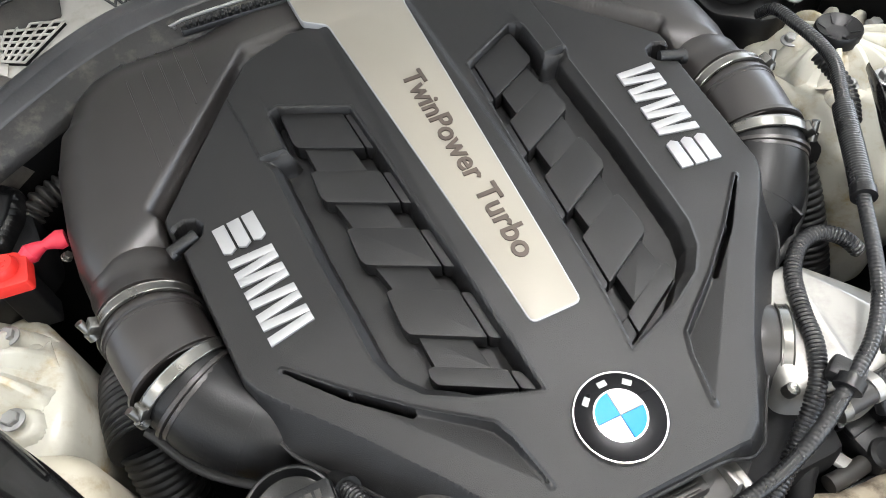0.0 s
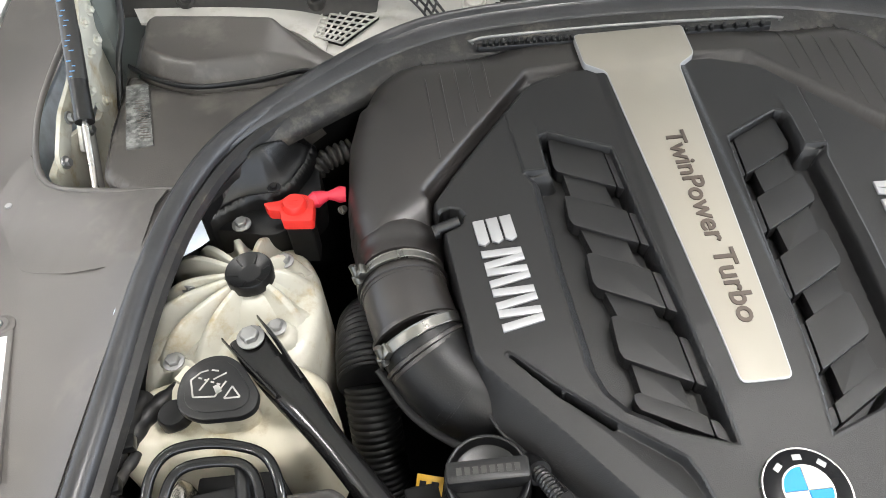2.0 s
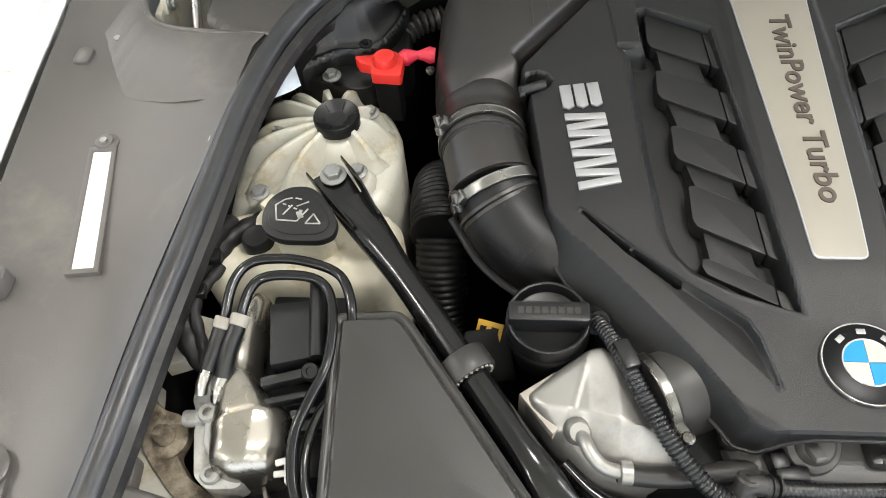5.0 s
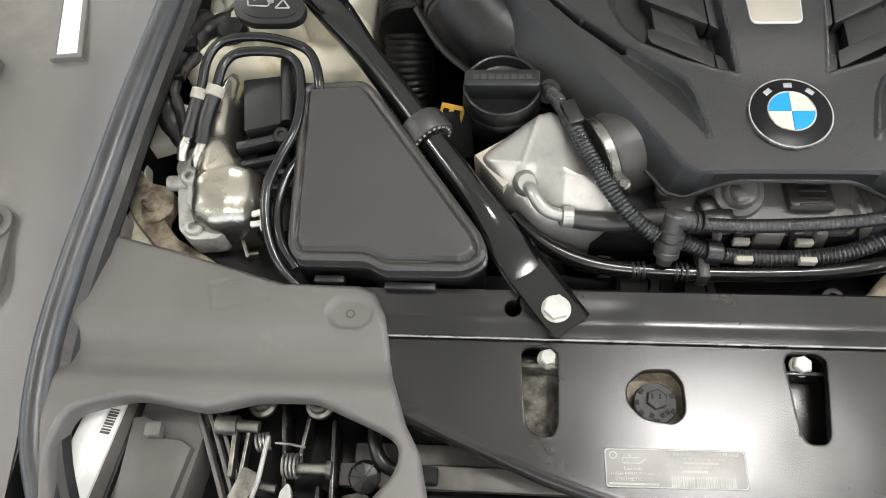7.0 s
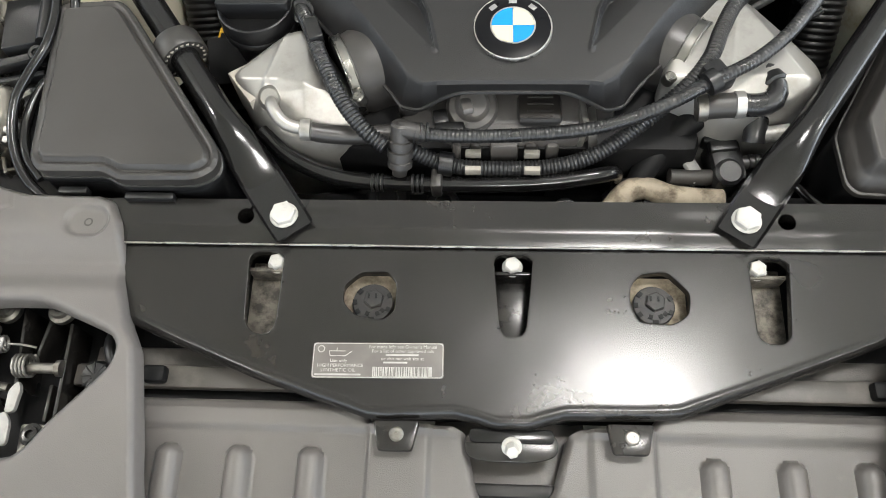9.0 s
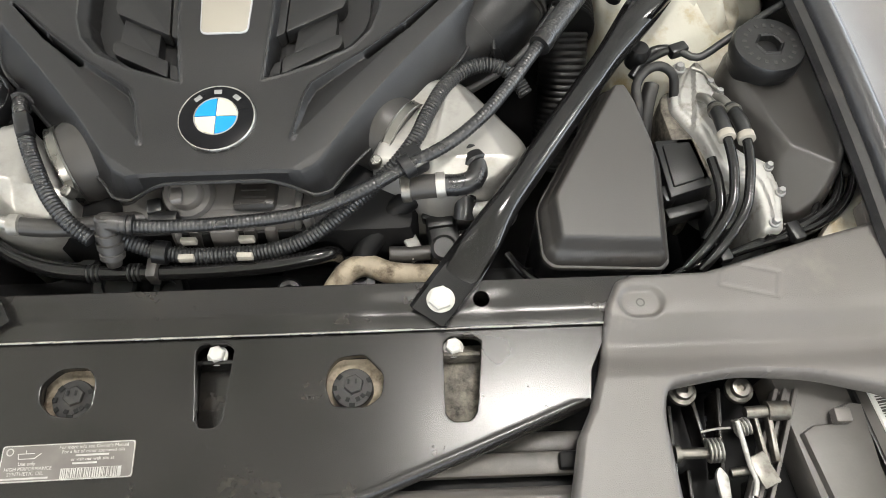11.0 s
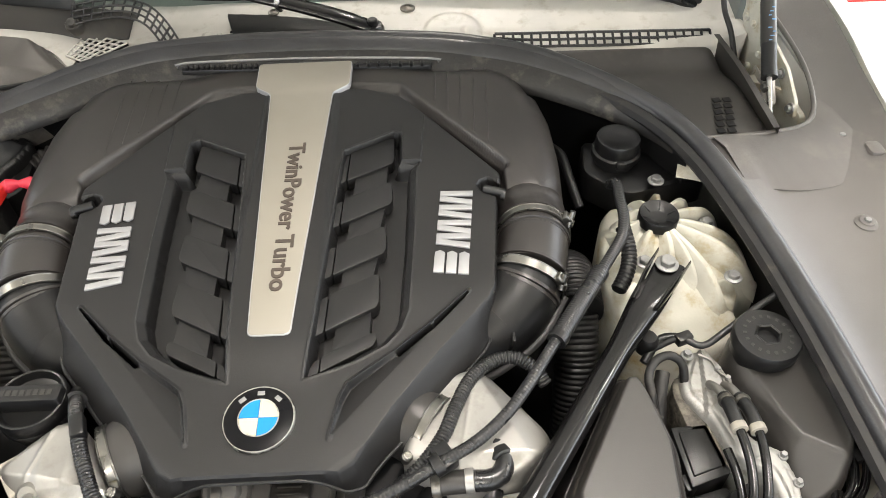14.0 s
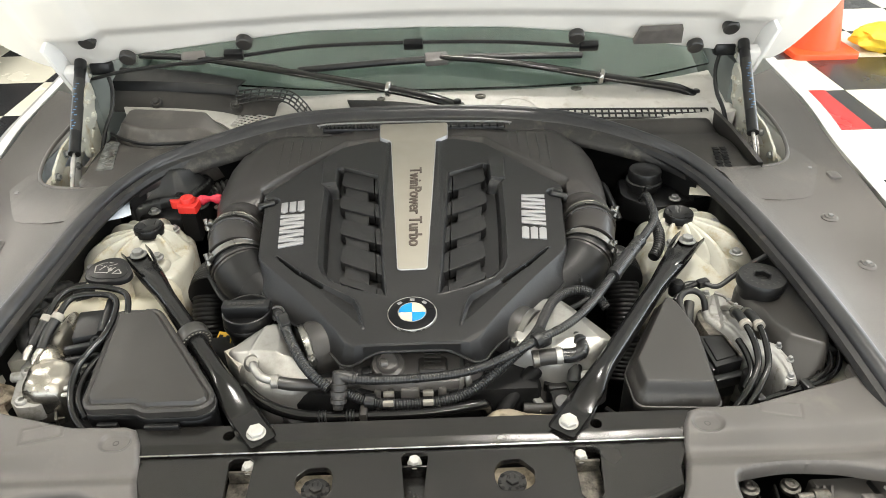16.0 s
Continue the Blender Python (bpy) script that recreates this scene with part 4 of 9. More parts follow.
    for dd in (0, 2):
        bm = bmesh.new()
        lathe(bm, [(0.046, -0.002), (0.0515, -0.0012), (0.0515, 0.0012), (0.046, 0.002)], aim(sp[i + dd], (sp[i + 1] - sp[i]).normalized()), 40, cap=False)
        part("moulded_rib", bm, M_ELBOW, t)
    # bellows and duct below the elbow
    bm = bmesh.new()
    tube(bm, [(s * 0.400, 0.545, 0.64), (s * 0.399, 0.50, 0.685), (s * 0.397, 0.455, 0.700), (s * 0.394, 0.415, 0.702)], lambda u: 0.034 + 0.002 * u, 30, ridge=(0.0075, 0.0030))
    part("bellows", bm, M_ELBOW, t, "ribbed black rubber bellows")
    bm = bmesh.new()
    tube(bm, [(s * 0.395, 0.422, 0.692), (s * 0.394, 0.390, 0.660), (s * 0.390, 0.35, 0.610), (s * 0.384, 0.31, 0.55)], lambda u: 0.031 - 0.003 * u, 24, ridge=(0.0080, 0.0018))
    part("duct", bm, M_ELBOW, t, "ribbed black rubber duct")


plenum()
charge_pipe(-1)
charge_pipe(1)


# ---- strut towers ----
def strut_tower(s):
    t = thing("strut_tower", "cream coated cast strut tower with radial ribs and black cap", "strut tower", "strut towers", at=(s * 0.52, 0.52, 0.5))
    cx, cy = s * 0.52, 0.52
    if s < 0:
        ol = [(-0.665, 0.418), (-0.680, 0.50), (-0.672, 0.585), (-0.632, 0.640), (-0.575, 0.655), (-0.525, 0.650), (-0.475, 0.612), (-0.447, 0.552), (-0.440, 0.480), (-0.455, 0.425), (-0.49, 0.395), (-0.56, 0.385), (-0.62, 0.39)]
    else:
        ol = [(0.445, 0.528), (0.436, 0.441), (0.455, 0.385), (0.494, 0.348), (0.544, 0.340), (0.590, 0.360), (0.640, 0.372), (0.635, 0.395), (0.615, 0.405), (0.625, 0.425), (0.655, 0.43), (0.668, 0.49), (0.667, 0.560), (0.640, 0.639), (0.567, 0.663), (0.494, 0.640), (0.458, 0.59)]

    def h(X, Y, D):
        dx, dy = X - cx, Y - cy
        r = np.hypot(dx, dy)
        a = np.arctan2(dy, dx * s)
        z = 0.766 - 0.031 * ease(r, 0.024, 0.056) - 0.034 * ease(r, 0.07, 0.17) - 0.02 * ease(r, 0.13, 0.20) - 0.016 * ease(dy, 0.012, 0.045) * ease(r, 0.03, 0.05)
        for bx, by in ((0.078, 0.008), (-0.030, -0.064), (0.085, -0.095), (-0.034, 0.034)):
            q = np.hypot(dx - s * bx, dy - by)
            z = np.where(q < 0.019, np.minimum(z + 0.006, 0.757 - 0.05 * np.hypot(bx, by)) + 0.004 * (1 - ease(q, 0.013, 0.019)), z)
        return z - 0.012 * (1 - np.sqrt(np.clip(1 - (1 - np.clip(D / 0.02, 0, 1)) ** 2, 0, 1)))

    field("casting", rounded(ol, 0.03, 4), h, 0.0021, 0.22, M_TOWER, t, sharp=48)
    ends = [(-0.668, 0.495), (-0.640, 0.450), (-0.590, 0.435), (-0.464, 0.474), (-0.453, 0.529), (-0.468, 0.572), (-0.515, 0.625), (-0.562, 0.628), (-0.650, 0.600), (-0.655, 0.535), (-0.616, 0.620)]
    if s > 0:
        ends = [(0.597, 0.400), (0.660, 0.445), (0.600, 0.605), (0.548, 0.622), (0.497, 0.600), (0.474, 0.560), (0.455, 0.512), (0.484, 0.467), (0.535, 0.455), (0.567, 0.430), (0.655, 0.50), (0.640, 0.57)]
    for ex, ey in ends:
        d = Vector((ex - cx, ey - cy))
        ln = d.length
        d.normalize()
        n = Vector((-d.y, d.x))
        rings = []
        bm = bmesh.new()
        for u in np.linspace(0.022, ln, 12):
            f = (u - 0.022) / (ln - 0.022)
            p = Vector((cx, cy)) + d * u
            base = float(h(np.array([p.x]), np.array([p.y]), np.array([0.05]))[0])
            top = max(base + 0.0005, 0.780 - 0.010 * f - 0.026 * f * f)
            top = base + (top - base) * (1 - f ** 5)
            prof = [(-0.0085 - 0.012 * f, base - 0.003), (-0.0058 - 0.004 * f, base + 0.30 * (top - base)), (-0.0030 - 0.0018 * f, top - 0.0014), (-0.0020 - 0.0012 * f, top), (0.0020 + 0.0012 * f, top), (0.0030 + 0.0018 * f, top - 0.0014), (0.0058 + 0.004 * f, base + 0.30 * (top - base)), (0.0085 + 0.012 * f, base - 0.003)]
            rings.append([bm.verts.new((p.x + n.x * o, p.y + n.y * o, z)) for o, z in prof])
        for a, b in zip(rings, rings[1:]):
            for q in range(7):
                bm.faces.new((a[q], a[q + 1], b[q + 1], b[q]))
        bm.faces.new(rings[-1])
        part("rib", bm, M_TOWER, t, sharp=60)
    bm = bmesh.new()
    lathe(bm, [(0.0285, -0.012), (0.0285, 0.002), (0.0272, 0.0042), (0.0258, 0.0030), (0.013, -0.0035), (0.012, -0.004), (0.0, -0.004)], pose(cx, cy, 0.7845), 40, cap=False)
    cap = part("cap", bm, M_BLACK, t, "black plastic dust cap")
    for k in range(6):
        bm = bmesh.new()
        box(bm, (0.0195, 0, 0.0015), (0.012, 0.0022, 0.003), (0, -24, 0), 0.0005)
        bm.transform(pose(cx, cy, 0.7825, 0, 0, 60 * k + 12))
        part("cap_web", bm, M_BLACK, cap)
    for bx, by in ((0.078, 0.008), (-0.030, -0.064), (0.085, -0.095), (-0.034, 0.034)):
        bm = bmesh.new()
        hexbolt(bm, (cx + s * bx, cy + by, 0.759 - 0.055 * math.hypot(bx, by)), 0.0082, 0.009, washer=0.012)
        part("bolt", bm, M_BOLT, t)
    # bulkhead bracket with its bolt
    part("bracket", slab(rounded([(s * 0.64, 0.64), (s * 0.50, 0.60), (s * 0.44, 0.655), (s * 0.45, 0.74), (s * 0.56, 0.70)] if s > 0 else [(s * 0.64, 0.64), (s * 0.56, 0.70), (s * 0.45, 0.74), (s * 0.44, 0.655), (s * 0.50, 0.60)], 0.02), 0.70, 0.752, 0.008), M_BLACK, t, "black plastic bulkhead bracket")
    bm = bmesh.new()
    hexbolt(bm, (s * 0.544, 0.618, 0.762), 0.008, 0.009, washer=0.0125)
    part("bracket_bolt", bm, M_BOLT, t)
    if s < 0:
        settle(t, -0.005, 0.013)


strut_tower(-1)
strut_tower(1)


def bulkhead_panel():
    t = thing("bulkhead_panel", "black moulded plastic panel between strut tower and cowl", "trim", at=(-0.53, 0.69, 0.72))
    ol = rounded([(-0.597, 0.606), (-0.577, 0.621), (-0.542, 0.645), (-0.504, 0.648), (-0.479, 0.665), (-0.459, 0.704), (-0.449, 0.742), (-0.470, 0.765), (-0.541, 0.728), (-0.580, 0.690), (-0.612, 0.64)], 0.008, 3)

    def h(X, Y, D):
        return 0.772 + 0.05 * ease(D, 0.010, 0.045) + 0.004 * np.exp(-((D - 0.004) / 0.003) ** 2) - 0.006 * (1 - ease(D, 0, 0.003))

    field("shell", ol, h, 0.003, 0.05, M_BLACK, t, sharp=60)
    bm = bmesh.new()
    hexbolt(bm, (-0.503, 0.660, 0.776), 0.005, 0.006, (0, 0, 1), 0.009)
    part("bolt", bm, M_BLACK, t)
    settle(t, -0.004, 0.018)


bulkhead_panel()


# ---- strut braces ----
def strut_brace(s):
    t = thing("strut_brace", "glossy black steel tower brace bolted to the front panel", "brace", "strut braces", at=(s * 0.22, 0.02, 0.74))
    ex, ey = (-0.008, 0.013) if s < 0 else (0.001, 0.0)
    a, b = Vector((s * 0.500 + ex, 0.412 + ey, 0.794)), Vector((s * 0.221, 0.020, 0.748))
    d = (b - a).normalized()
    n = Vector((d.y, -d.x, 0)).normalized()
    bm = bmesh.new()
    path = [a + d * k for k in (0.026, 0.05, 0.08, 0.12, 0.20, 0.30, 0.36, 0.395, 0.42, 0.445, 0.465)]
    path = [p + Vector((0, 0, z)) for p, z in zip(path, (-0.010, -0.008, -0.006, -0.004, 0.0, 0.003, 0.004, 0.002, -0.003, -0.007, -0.008))]
    tube(bm, path, lambda u: 0.0152, 24, 0.006, flat=lambda u: (1.0 + 0.46 * float(1 - ease(np.array(u), 0.04, 0.30)) + 0.38 * float(ease(np.array(u), 0.74, 0.92)), 0.35 + 0.65 * float(ease(np.array(u), 0.0, 0.16)) - 0.88 * float(ease(np.array(u), 0.76, 0.99))))
    part("tube", bm, M_GLOSSBLK, t)
    # the tube opens into a pressed scoop whose sides run out along the foot
    run = (b - a).length
    bm = bmesh.new()
    cross = []
    for k, w, rim, floor in ((0.370, 0.0155, 0.016, -0.011), (0.395, 0.0180, 0.0165, -0.0125), (0.415, 0.0205, 0.015, -0.0120), (0.435, 0.0210, 0.012, -0.0085), (0.455, 0.0212, 0.010, -0.0035), (run - 0.012, 0.0210, 0.008, 0.0), (run + 0.008, 0.0208, 0.0065, 0.0), (run + 0.023, 0.0202, 0.0055, 0.0)):
        mid = a + d * k
        mid.z = mid.z if k < run else b.z
        mid.z += floor + (b.z - (a + d * k).z) * float(ease(np.array(k), 0.43, run - 0.012))
        cross.append([mid + n * w * q + Vector((0, 0, up * rim)) for q, up in ((-1.0, 1.0), (-0.97, 0.5), (-0.88, 0.12), (-0.70, 0.0), (0.0, 0.0), (0.70, 0.0), (0.88, 0.12), (0.97, 0.5), (1.0, 1.0))])
    rails(bm, [list(r) for r in zip(*cross)], 0.0022)
    part("foot", bm, M_GLOSSBLK, t)
    # open channel at the head, with the bolt between its sides
    h0, h1 = a - d * 0.030, a + d * 0.050
    head = [tuple((h0 + n * 0.0195).xy), tuple((h0 - n * 0.0195).xy), tuple((h1 - n * 0.017).xy), tuple((h1 + n * 0.017).xy)]
    part("head", slab(rounded(head, 0.004, 2), 0.773, 0.778, 0.001), M_GLOSSBLK, t)
    for q in (1, -1):
        g = bmesh.new()
        tube(g, [h0 - d * 0.004 + n * q * 0.0225 + Vector((0, 0, -0.014)), a + n * q * 0.0215 + Vector((0, 0, -0.006)), a + d * 0.03 + n * q * 0.0195 + Vector((0, 0, -0.003)), h1 + d * 0.02 + n * q * 0.0155 + Vector((0, 0, -0.004))], lambda u: 0.005 + 0.006 * float(ease(np.array(u), 0.0, 0.6)), 10, 0.008, flat=lambda u: (0.26, 1.0))
        part("flange", g, M_GLOSSBLK, t)
    bm = bmesh.new()
    hexbolt(bm, (s * 0.221, 0.020, 0.748), 0.0125, 0.009, washer=0.014)
    part("bolt", bm, M_WHITEBOLT, t, "pale painted hexagon bolt")
    bm = bmesh.new()
    hexbolt(bm, (s * 0.508 + ex, 0.428 + ey, 0.781), 0.0105, 0.011, washer=0.0155)
    part("bolt", bm, M_BOLT, t, "grey zinc hexagon bolt")
    if s < 0:
        c = a + d * 0.268
        bm = bmesh.new()
        lathe(bm, [(0.0160, -0.012), (0.0250, -0.0125), (0.0265, -0.010), (0.0265, 0.010), (0.0250, 0.0125), (0.0160, 0.012)], aim(c, d), 28, cap=False)
        teeth = bmesh.new()
        for k in range(22):
            ang = 2 * math.pi * k / 22
            box(teeth, aim(c, d) @ Vector((0.0215 * math.cos(ang), 0.0215 * math.sin(ang), 0.0125)), (0.0026, 0.0030, 0.0012))
        fc = part("foam_collar", bm, M_BOX, t, "dark grey toothed foam collar")
        tagged(part("foam_edge", teeth, M_TAPE, fc, "pale torn foam edge"), kind="stuff")


strut_brace(-1)
strut_brace(1)


# ---- front panel and its fittings ----
OCT_L = [(-0.159, -0.047), (-0.143, -0.032), (-0.116, -0.031), (-0.107, -0.043), (-0.107, -0.071), (-0.118, -0.081), (-0.145, -0.077), (-0.158, -0.064)]
OCT_R = [(0.110, -0.043), (0.120, -0.030), (0.146, -0.027), (0.166, -0.048), (0.163, -0.070), (0.148, -0.080), (0.116, -0.078), (0.109, -0.060)]
SLOT_1 = [(-0.254, -0.018), (-0.247, -0.012), (-0.226, -0.012), (-0.218, -0.018), (-0.219, -0.085), (-0.224, -0.096), (-0.240, -0.096), (-0.250, -0.084)]
SLOT_2 = [(-0.017, -0.018), (-0.011, -0.012), (0.014, -0.012), (0.022, -0.018), (0.015, -0.086), (0.010, -0.094), (-0.006, -0.094), (-0.011, -0.086)]
SLOT_3 = [(0.221, -0.018), (0.228, -0.012), (0.252, -0.012), (0.260, -0.018), (0.252, -0.088), (0.245, -0.096), (0.228, -0.096), (0.221, -0.088)]


def front_panel():
    t = thing("radiator_support", "glossy black painted steel panel over the radiator", "panel", at=(0, -0.05, 0.6))
    front = [(-0.395, -0.006), (-0.372, -0.050), (-0.362, -0.085), (-0.235, -0.134), (-0.127, -0.168), (-0.110, -0.169), (-0.050, -0.166), (-0.030, -0.170), (-0.014, -0.175), (0.016, -0.175), (0.032, -0.170), (0.050, -0.165), (0.112, -0.164), (0.148, -0.162), (0.248, -0.125), (0.340, -0.090), (0.358, -0.083), (0.362, -0.05), (0.385, -0.006)]
    holes = [rounded(h, 0.006, 2) for h in (OCT_L, OCT_R, SLOT_1, SLOT_2, SLOT_3)]

    def h(X, Y, D):
        z = 0.733 + 0.05 * (Y + 0.05)
        for cx in (-0.232, 0.005, 0.236):
            q = np.maximum(np.abs(X - cx) - 0.012, 0) ** 2 + np.maximum(np.abs(Y + 0.102) - 0.004, 0) ** 2
            z = z - 0.0003 * np.exp(-q / 0.00045)
        edge = -sd(X, Y, front)
        return z - 0.005 * (1 - ease(edge, 0.0, 0.0042)) * (Y < -0.08) + 0.0008 * np.exp(-((edge - 0.006) / 0.0028) ** 2) * (Y < -0.08)

    field("panel", front, h, 0.002, 0.010, M_PAINTBLK, t, sharp=50, holes=holes)
    # crossbar behind it, with a pressed front lip
    bar = [(-0.60, 0.040), (-0.60, -0.006), (0.60, -0.006), (0.60, 0.042)]

    def hb(X, Y, D):
        z = 0.744 - 0.004 * (1 - ease(Y, -0.004, 0.010))
        for cx in (-0.221, 0.221):
            z = z - 0.0015 * (1 - ease(np.abs(X - cx), 0.05, 0.085)) * (1 - ease(Y, 0.020, 0.036))
        return z

    field("crossbar", bar, hb, 0.004, 0.06, M_PAINTBLK, t, sharp=50, holes=[[(s * 0.261 + 0.0085 * math.cos(a * math.pi / 8), 0.022 + 0.0085 * math.sin(a * math.pi / 8)) for a in range(16)] for s in (-1, 1)])
    # thin chrome-coloured tube along the front lip
    bm = bmesh.new()
    tube(bm, [(-0.385, -0.007, 0.7395), (0, -0.007, 0.7395), (0.385, -0.006, 0.7395)], 0.0012, 8, 0.05)
    part("lip", bm, M_CHROME, t, "thin bright edge along the crossbar")
    for cx, cy in ((-0.2275, -0.0205), (0.002, -0.0205), (0.232, -0.0205)):
        bm = bmesh.new()
        hexbolt(bm, (cx, cy, 0.722), 0.0082, 0.010, washer=0.010)
        part("bolt", bm, M_WHITEBOLT, t, "pale grey painted hexagon bolt")
    for cx, dark in ((-0.235, 0), (0.003, 1), (0.238, 0)):
        part("slot_bracket", boxes(((cx, -0.055, 0.700), (0.044, 0.086, 0.004), (6, 0, 0), 0.001), ((cx, -0.028, 0.715), (0.04, 0.004, 0.022), (0, 0, 0), 0.001)), M_PAINTBLK if dark else M_DIRTYBRACKET, t)
    for lp in holes:
        bm = bmesh.new()
        tube(bm, [(x, y, 0.7325 + 0.05 * (y + 0.05)) for x, y in [*lp, lp[0]]], 0.0009, 8, 0.004)
        part("hole_rim", bm, M_PAINTBLK, t)
    for cx, cy in ((-0.131, -0.059), (0.134, -0.057)):
        bm = bmesh.new()
        lathe(bm, [(0.0195, -0.010), (0.0195, -0.001), (0.0187, 0.0), (0.0, 0.0)], pose(cx, cy, 0.722), 32, cap=False)
        tc = part("plastic_mount", bm, M_DUSTY, t, "dusty black plastic mount with a hexagon boss")
        bm = bmesh.new()
        lathe(bm, [(0.0100, -0.002), (0.0096, 0.0035), (0.0086, 0.0042), (0.0, 0.0042)], pose(cx + 0.001, cy + 0.003, 0.722, 0, 0, 20), 6, cap=False)
        part("hexagon_boss", bm, M_DUSTY, tc, sharp=20)
        for k, (a, r, w) in enumerate(((25, 0.0205, 0.006), (140, 0.0200, 0.007), (180, 0.0205, 0.006), (215, 0.0200, 0.006), (270, 0.0205, 0.007), (335, 0.0200, 0.006), (250, 0.0150, 0.005), (295, 0.0150, 0.005), (320, 0.0155, 0.005))):
            bm = bmesh.new()
            box(bm, (r * 0.83, 0, 0.0004), (0.0044, w * 0.8, 0.0012))
            bm.transform(pose(cx, cy, 0.722, 0, 0, a))
            part("notch", bm, M_DEEP, tc)
        part("mount_recess", boxes(((cx, cy, 0.708), (0.066, 0.064, 0.004), (4, 0, 0), 0.0)), M_RUSTY, t, "dirt in the recess round the mount")
        bm = bmesh.new()
        for dx in (-0.0035, 0.0035):
            box(bm, (cx + dx, cy + 0.005, 0.7264), (0.002, 0.005, 0.001))
        part("pip", bm, M_DEEP, tc)
    for cx, cy in ((-0.100, -0.185), (0.104, -0.183)):
        part("tab", slab(rounded([(cx - 0.021, cy + 0.014), (cx - 0.016, cy - 0.012), (cx + 0.014, cy - 0.012), (cx + 0.020, cy + 0.014)], 0.003, 2), 0.718, 0.7245, 0.0015), M_PAINTBLK, t)
        bm = bmesh.new()
        lathe(bm, [(0.0065, 0), (0.0065, 0.002), (0.005, 0.0032), (0.002, 0.0032), (0.0018, 0.0015)], pose(cx, cy + 0.002, 0.7245), 18)
        part("screw", bm, M_STEEL, t)
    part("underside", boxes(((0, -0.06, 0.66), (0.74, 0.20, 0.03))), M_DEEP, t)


def oil_sticker():
    t = thing("oil_sticker", "scuffed silver information sticker with white print on the black panel", "sticker", at=(-0.1205, -0.1185, 0.7315))
    zf = lambda x, y: 0.733 + 0.05 * (y + 0.05) + 0.0005
    A = Matrix.Translation((-0.1205, -0.1185, zf(0, -0.1185))) @ pose(0, 0, 0, 2.86, 0, 0.9)
    bm = slab(rounded([(-0.060, -0.0165), (0.060, -0.0165), (0.060, 0.0165), (-0.060, 0.0165)], 0.003, 3), 0, 0.0004)
    bm.transform(A)
    part("foil", bm, M_LABEL, t)
    bm = bmesh.new()
    plate(bm, rounded([(-0.0595, -0.016), (0.0595, -0.016), (0.0595, 0.016), (-0.0595, 0.016)], 0.003, 3), 0.0004, 0.0007, 0, [rounded([(-0.0588, -0.0153), (0.0588, -0.0153), (0.0588, 0.0153), (-0.0588, 0.0153)], 0.003, 3)])
    bm.transform(A)
    part("border", bm, M_DIMPRINT, t)
    for body, x, y, sz in (("For more info see Owner's Manual", 0.0225, 0.0125, 0.0044), ("For a list of other approved oils", 0.0225, 0.0085, 0.0044), ("or visit our web site at", 0.0225, 0.0015, 0.0042), ("Use only", -0.036, -0.0005, 0.0044),
                           ("HIGH PERFORMANCE", -0.034, -0.0050, 0.0044), ("SYNTHETIC OIL", -0.036, -0.0092, 0.0046)):
        text("print_line", body, sz, A @ pose(x, y, 0.0006), M_DIMPRINT, t, 0.0001)
    bm = bmesh.new()
    for x, y, w in ((0.022, 0.005, 0.030), (0.016, -0.0020, 0.022), (-0.036, -0.0132, 0.042)):
        box(bm, (x, y, 0.0006), (w, 0.0016, 0.0002))
    bm.transform(A)
    tagged(part("print_bar", bm, M_DIMPRINT, t), kind="stuff")
    bm = boxes(((0.0225, -0.0105, 0.0006), (0.054, 0.0088, 0.0003)))
    bm.transform(A)
    part("code_field", bm, M_DIMPRINT, t)
    bm = bmesh.new()
    rnd = random.Random(4)
    x = -0.003
    while x < 0.048:
        w = rnd.choice((0.0005, 0.0008, 0.0012))
        box(bm, (x, -0.0105, 0.0008), (w, 0.0082, 0.0001))
        x += w + rnd.choice((0.0006, 0.001, 0.0014))
    bm.transform(A)
    tagged(part("code_bar", bm, M_LABEL, t), kind="stuff")
    bm = bmesh.new()
    for a, b in (((-0.044, 0.004), (-0.030, 0.004)), ((-0.030, 0.004), (-0.024, 0.0085)), ((-0.044, 0.004), (-0.045, 0.0085)), ((-0.045, 0.0085), (-0.030, 0.0085)), ((-0.038, 0.0085), (-0.038, 0.0115))):
        a, b = Vector(a), Vector(b)
        c = (a + b) / 2
        box(bm, (c.x, c.y, 0.0006), ((b - a).length, 0.0007, 0.0002), (0, 0, math.degrees(math.atan2((b - a).y, (b - a).x))))
    lathe(bm, [(0.0035, 0.0005), (0.0035, 0.0007), (0.0024, 0.0007), (0.0024, 0.0005)], pose(-0.0525, 0.0105, 0), 20, cap=False)
    bm.transform(A)
    part("oil_can_symbol", bm, M_DIMPRINT, t)


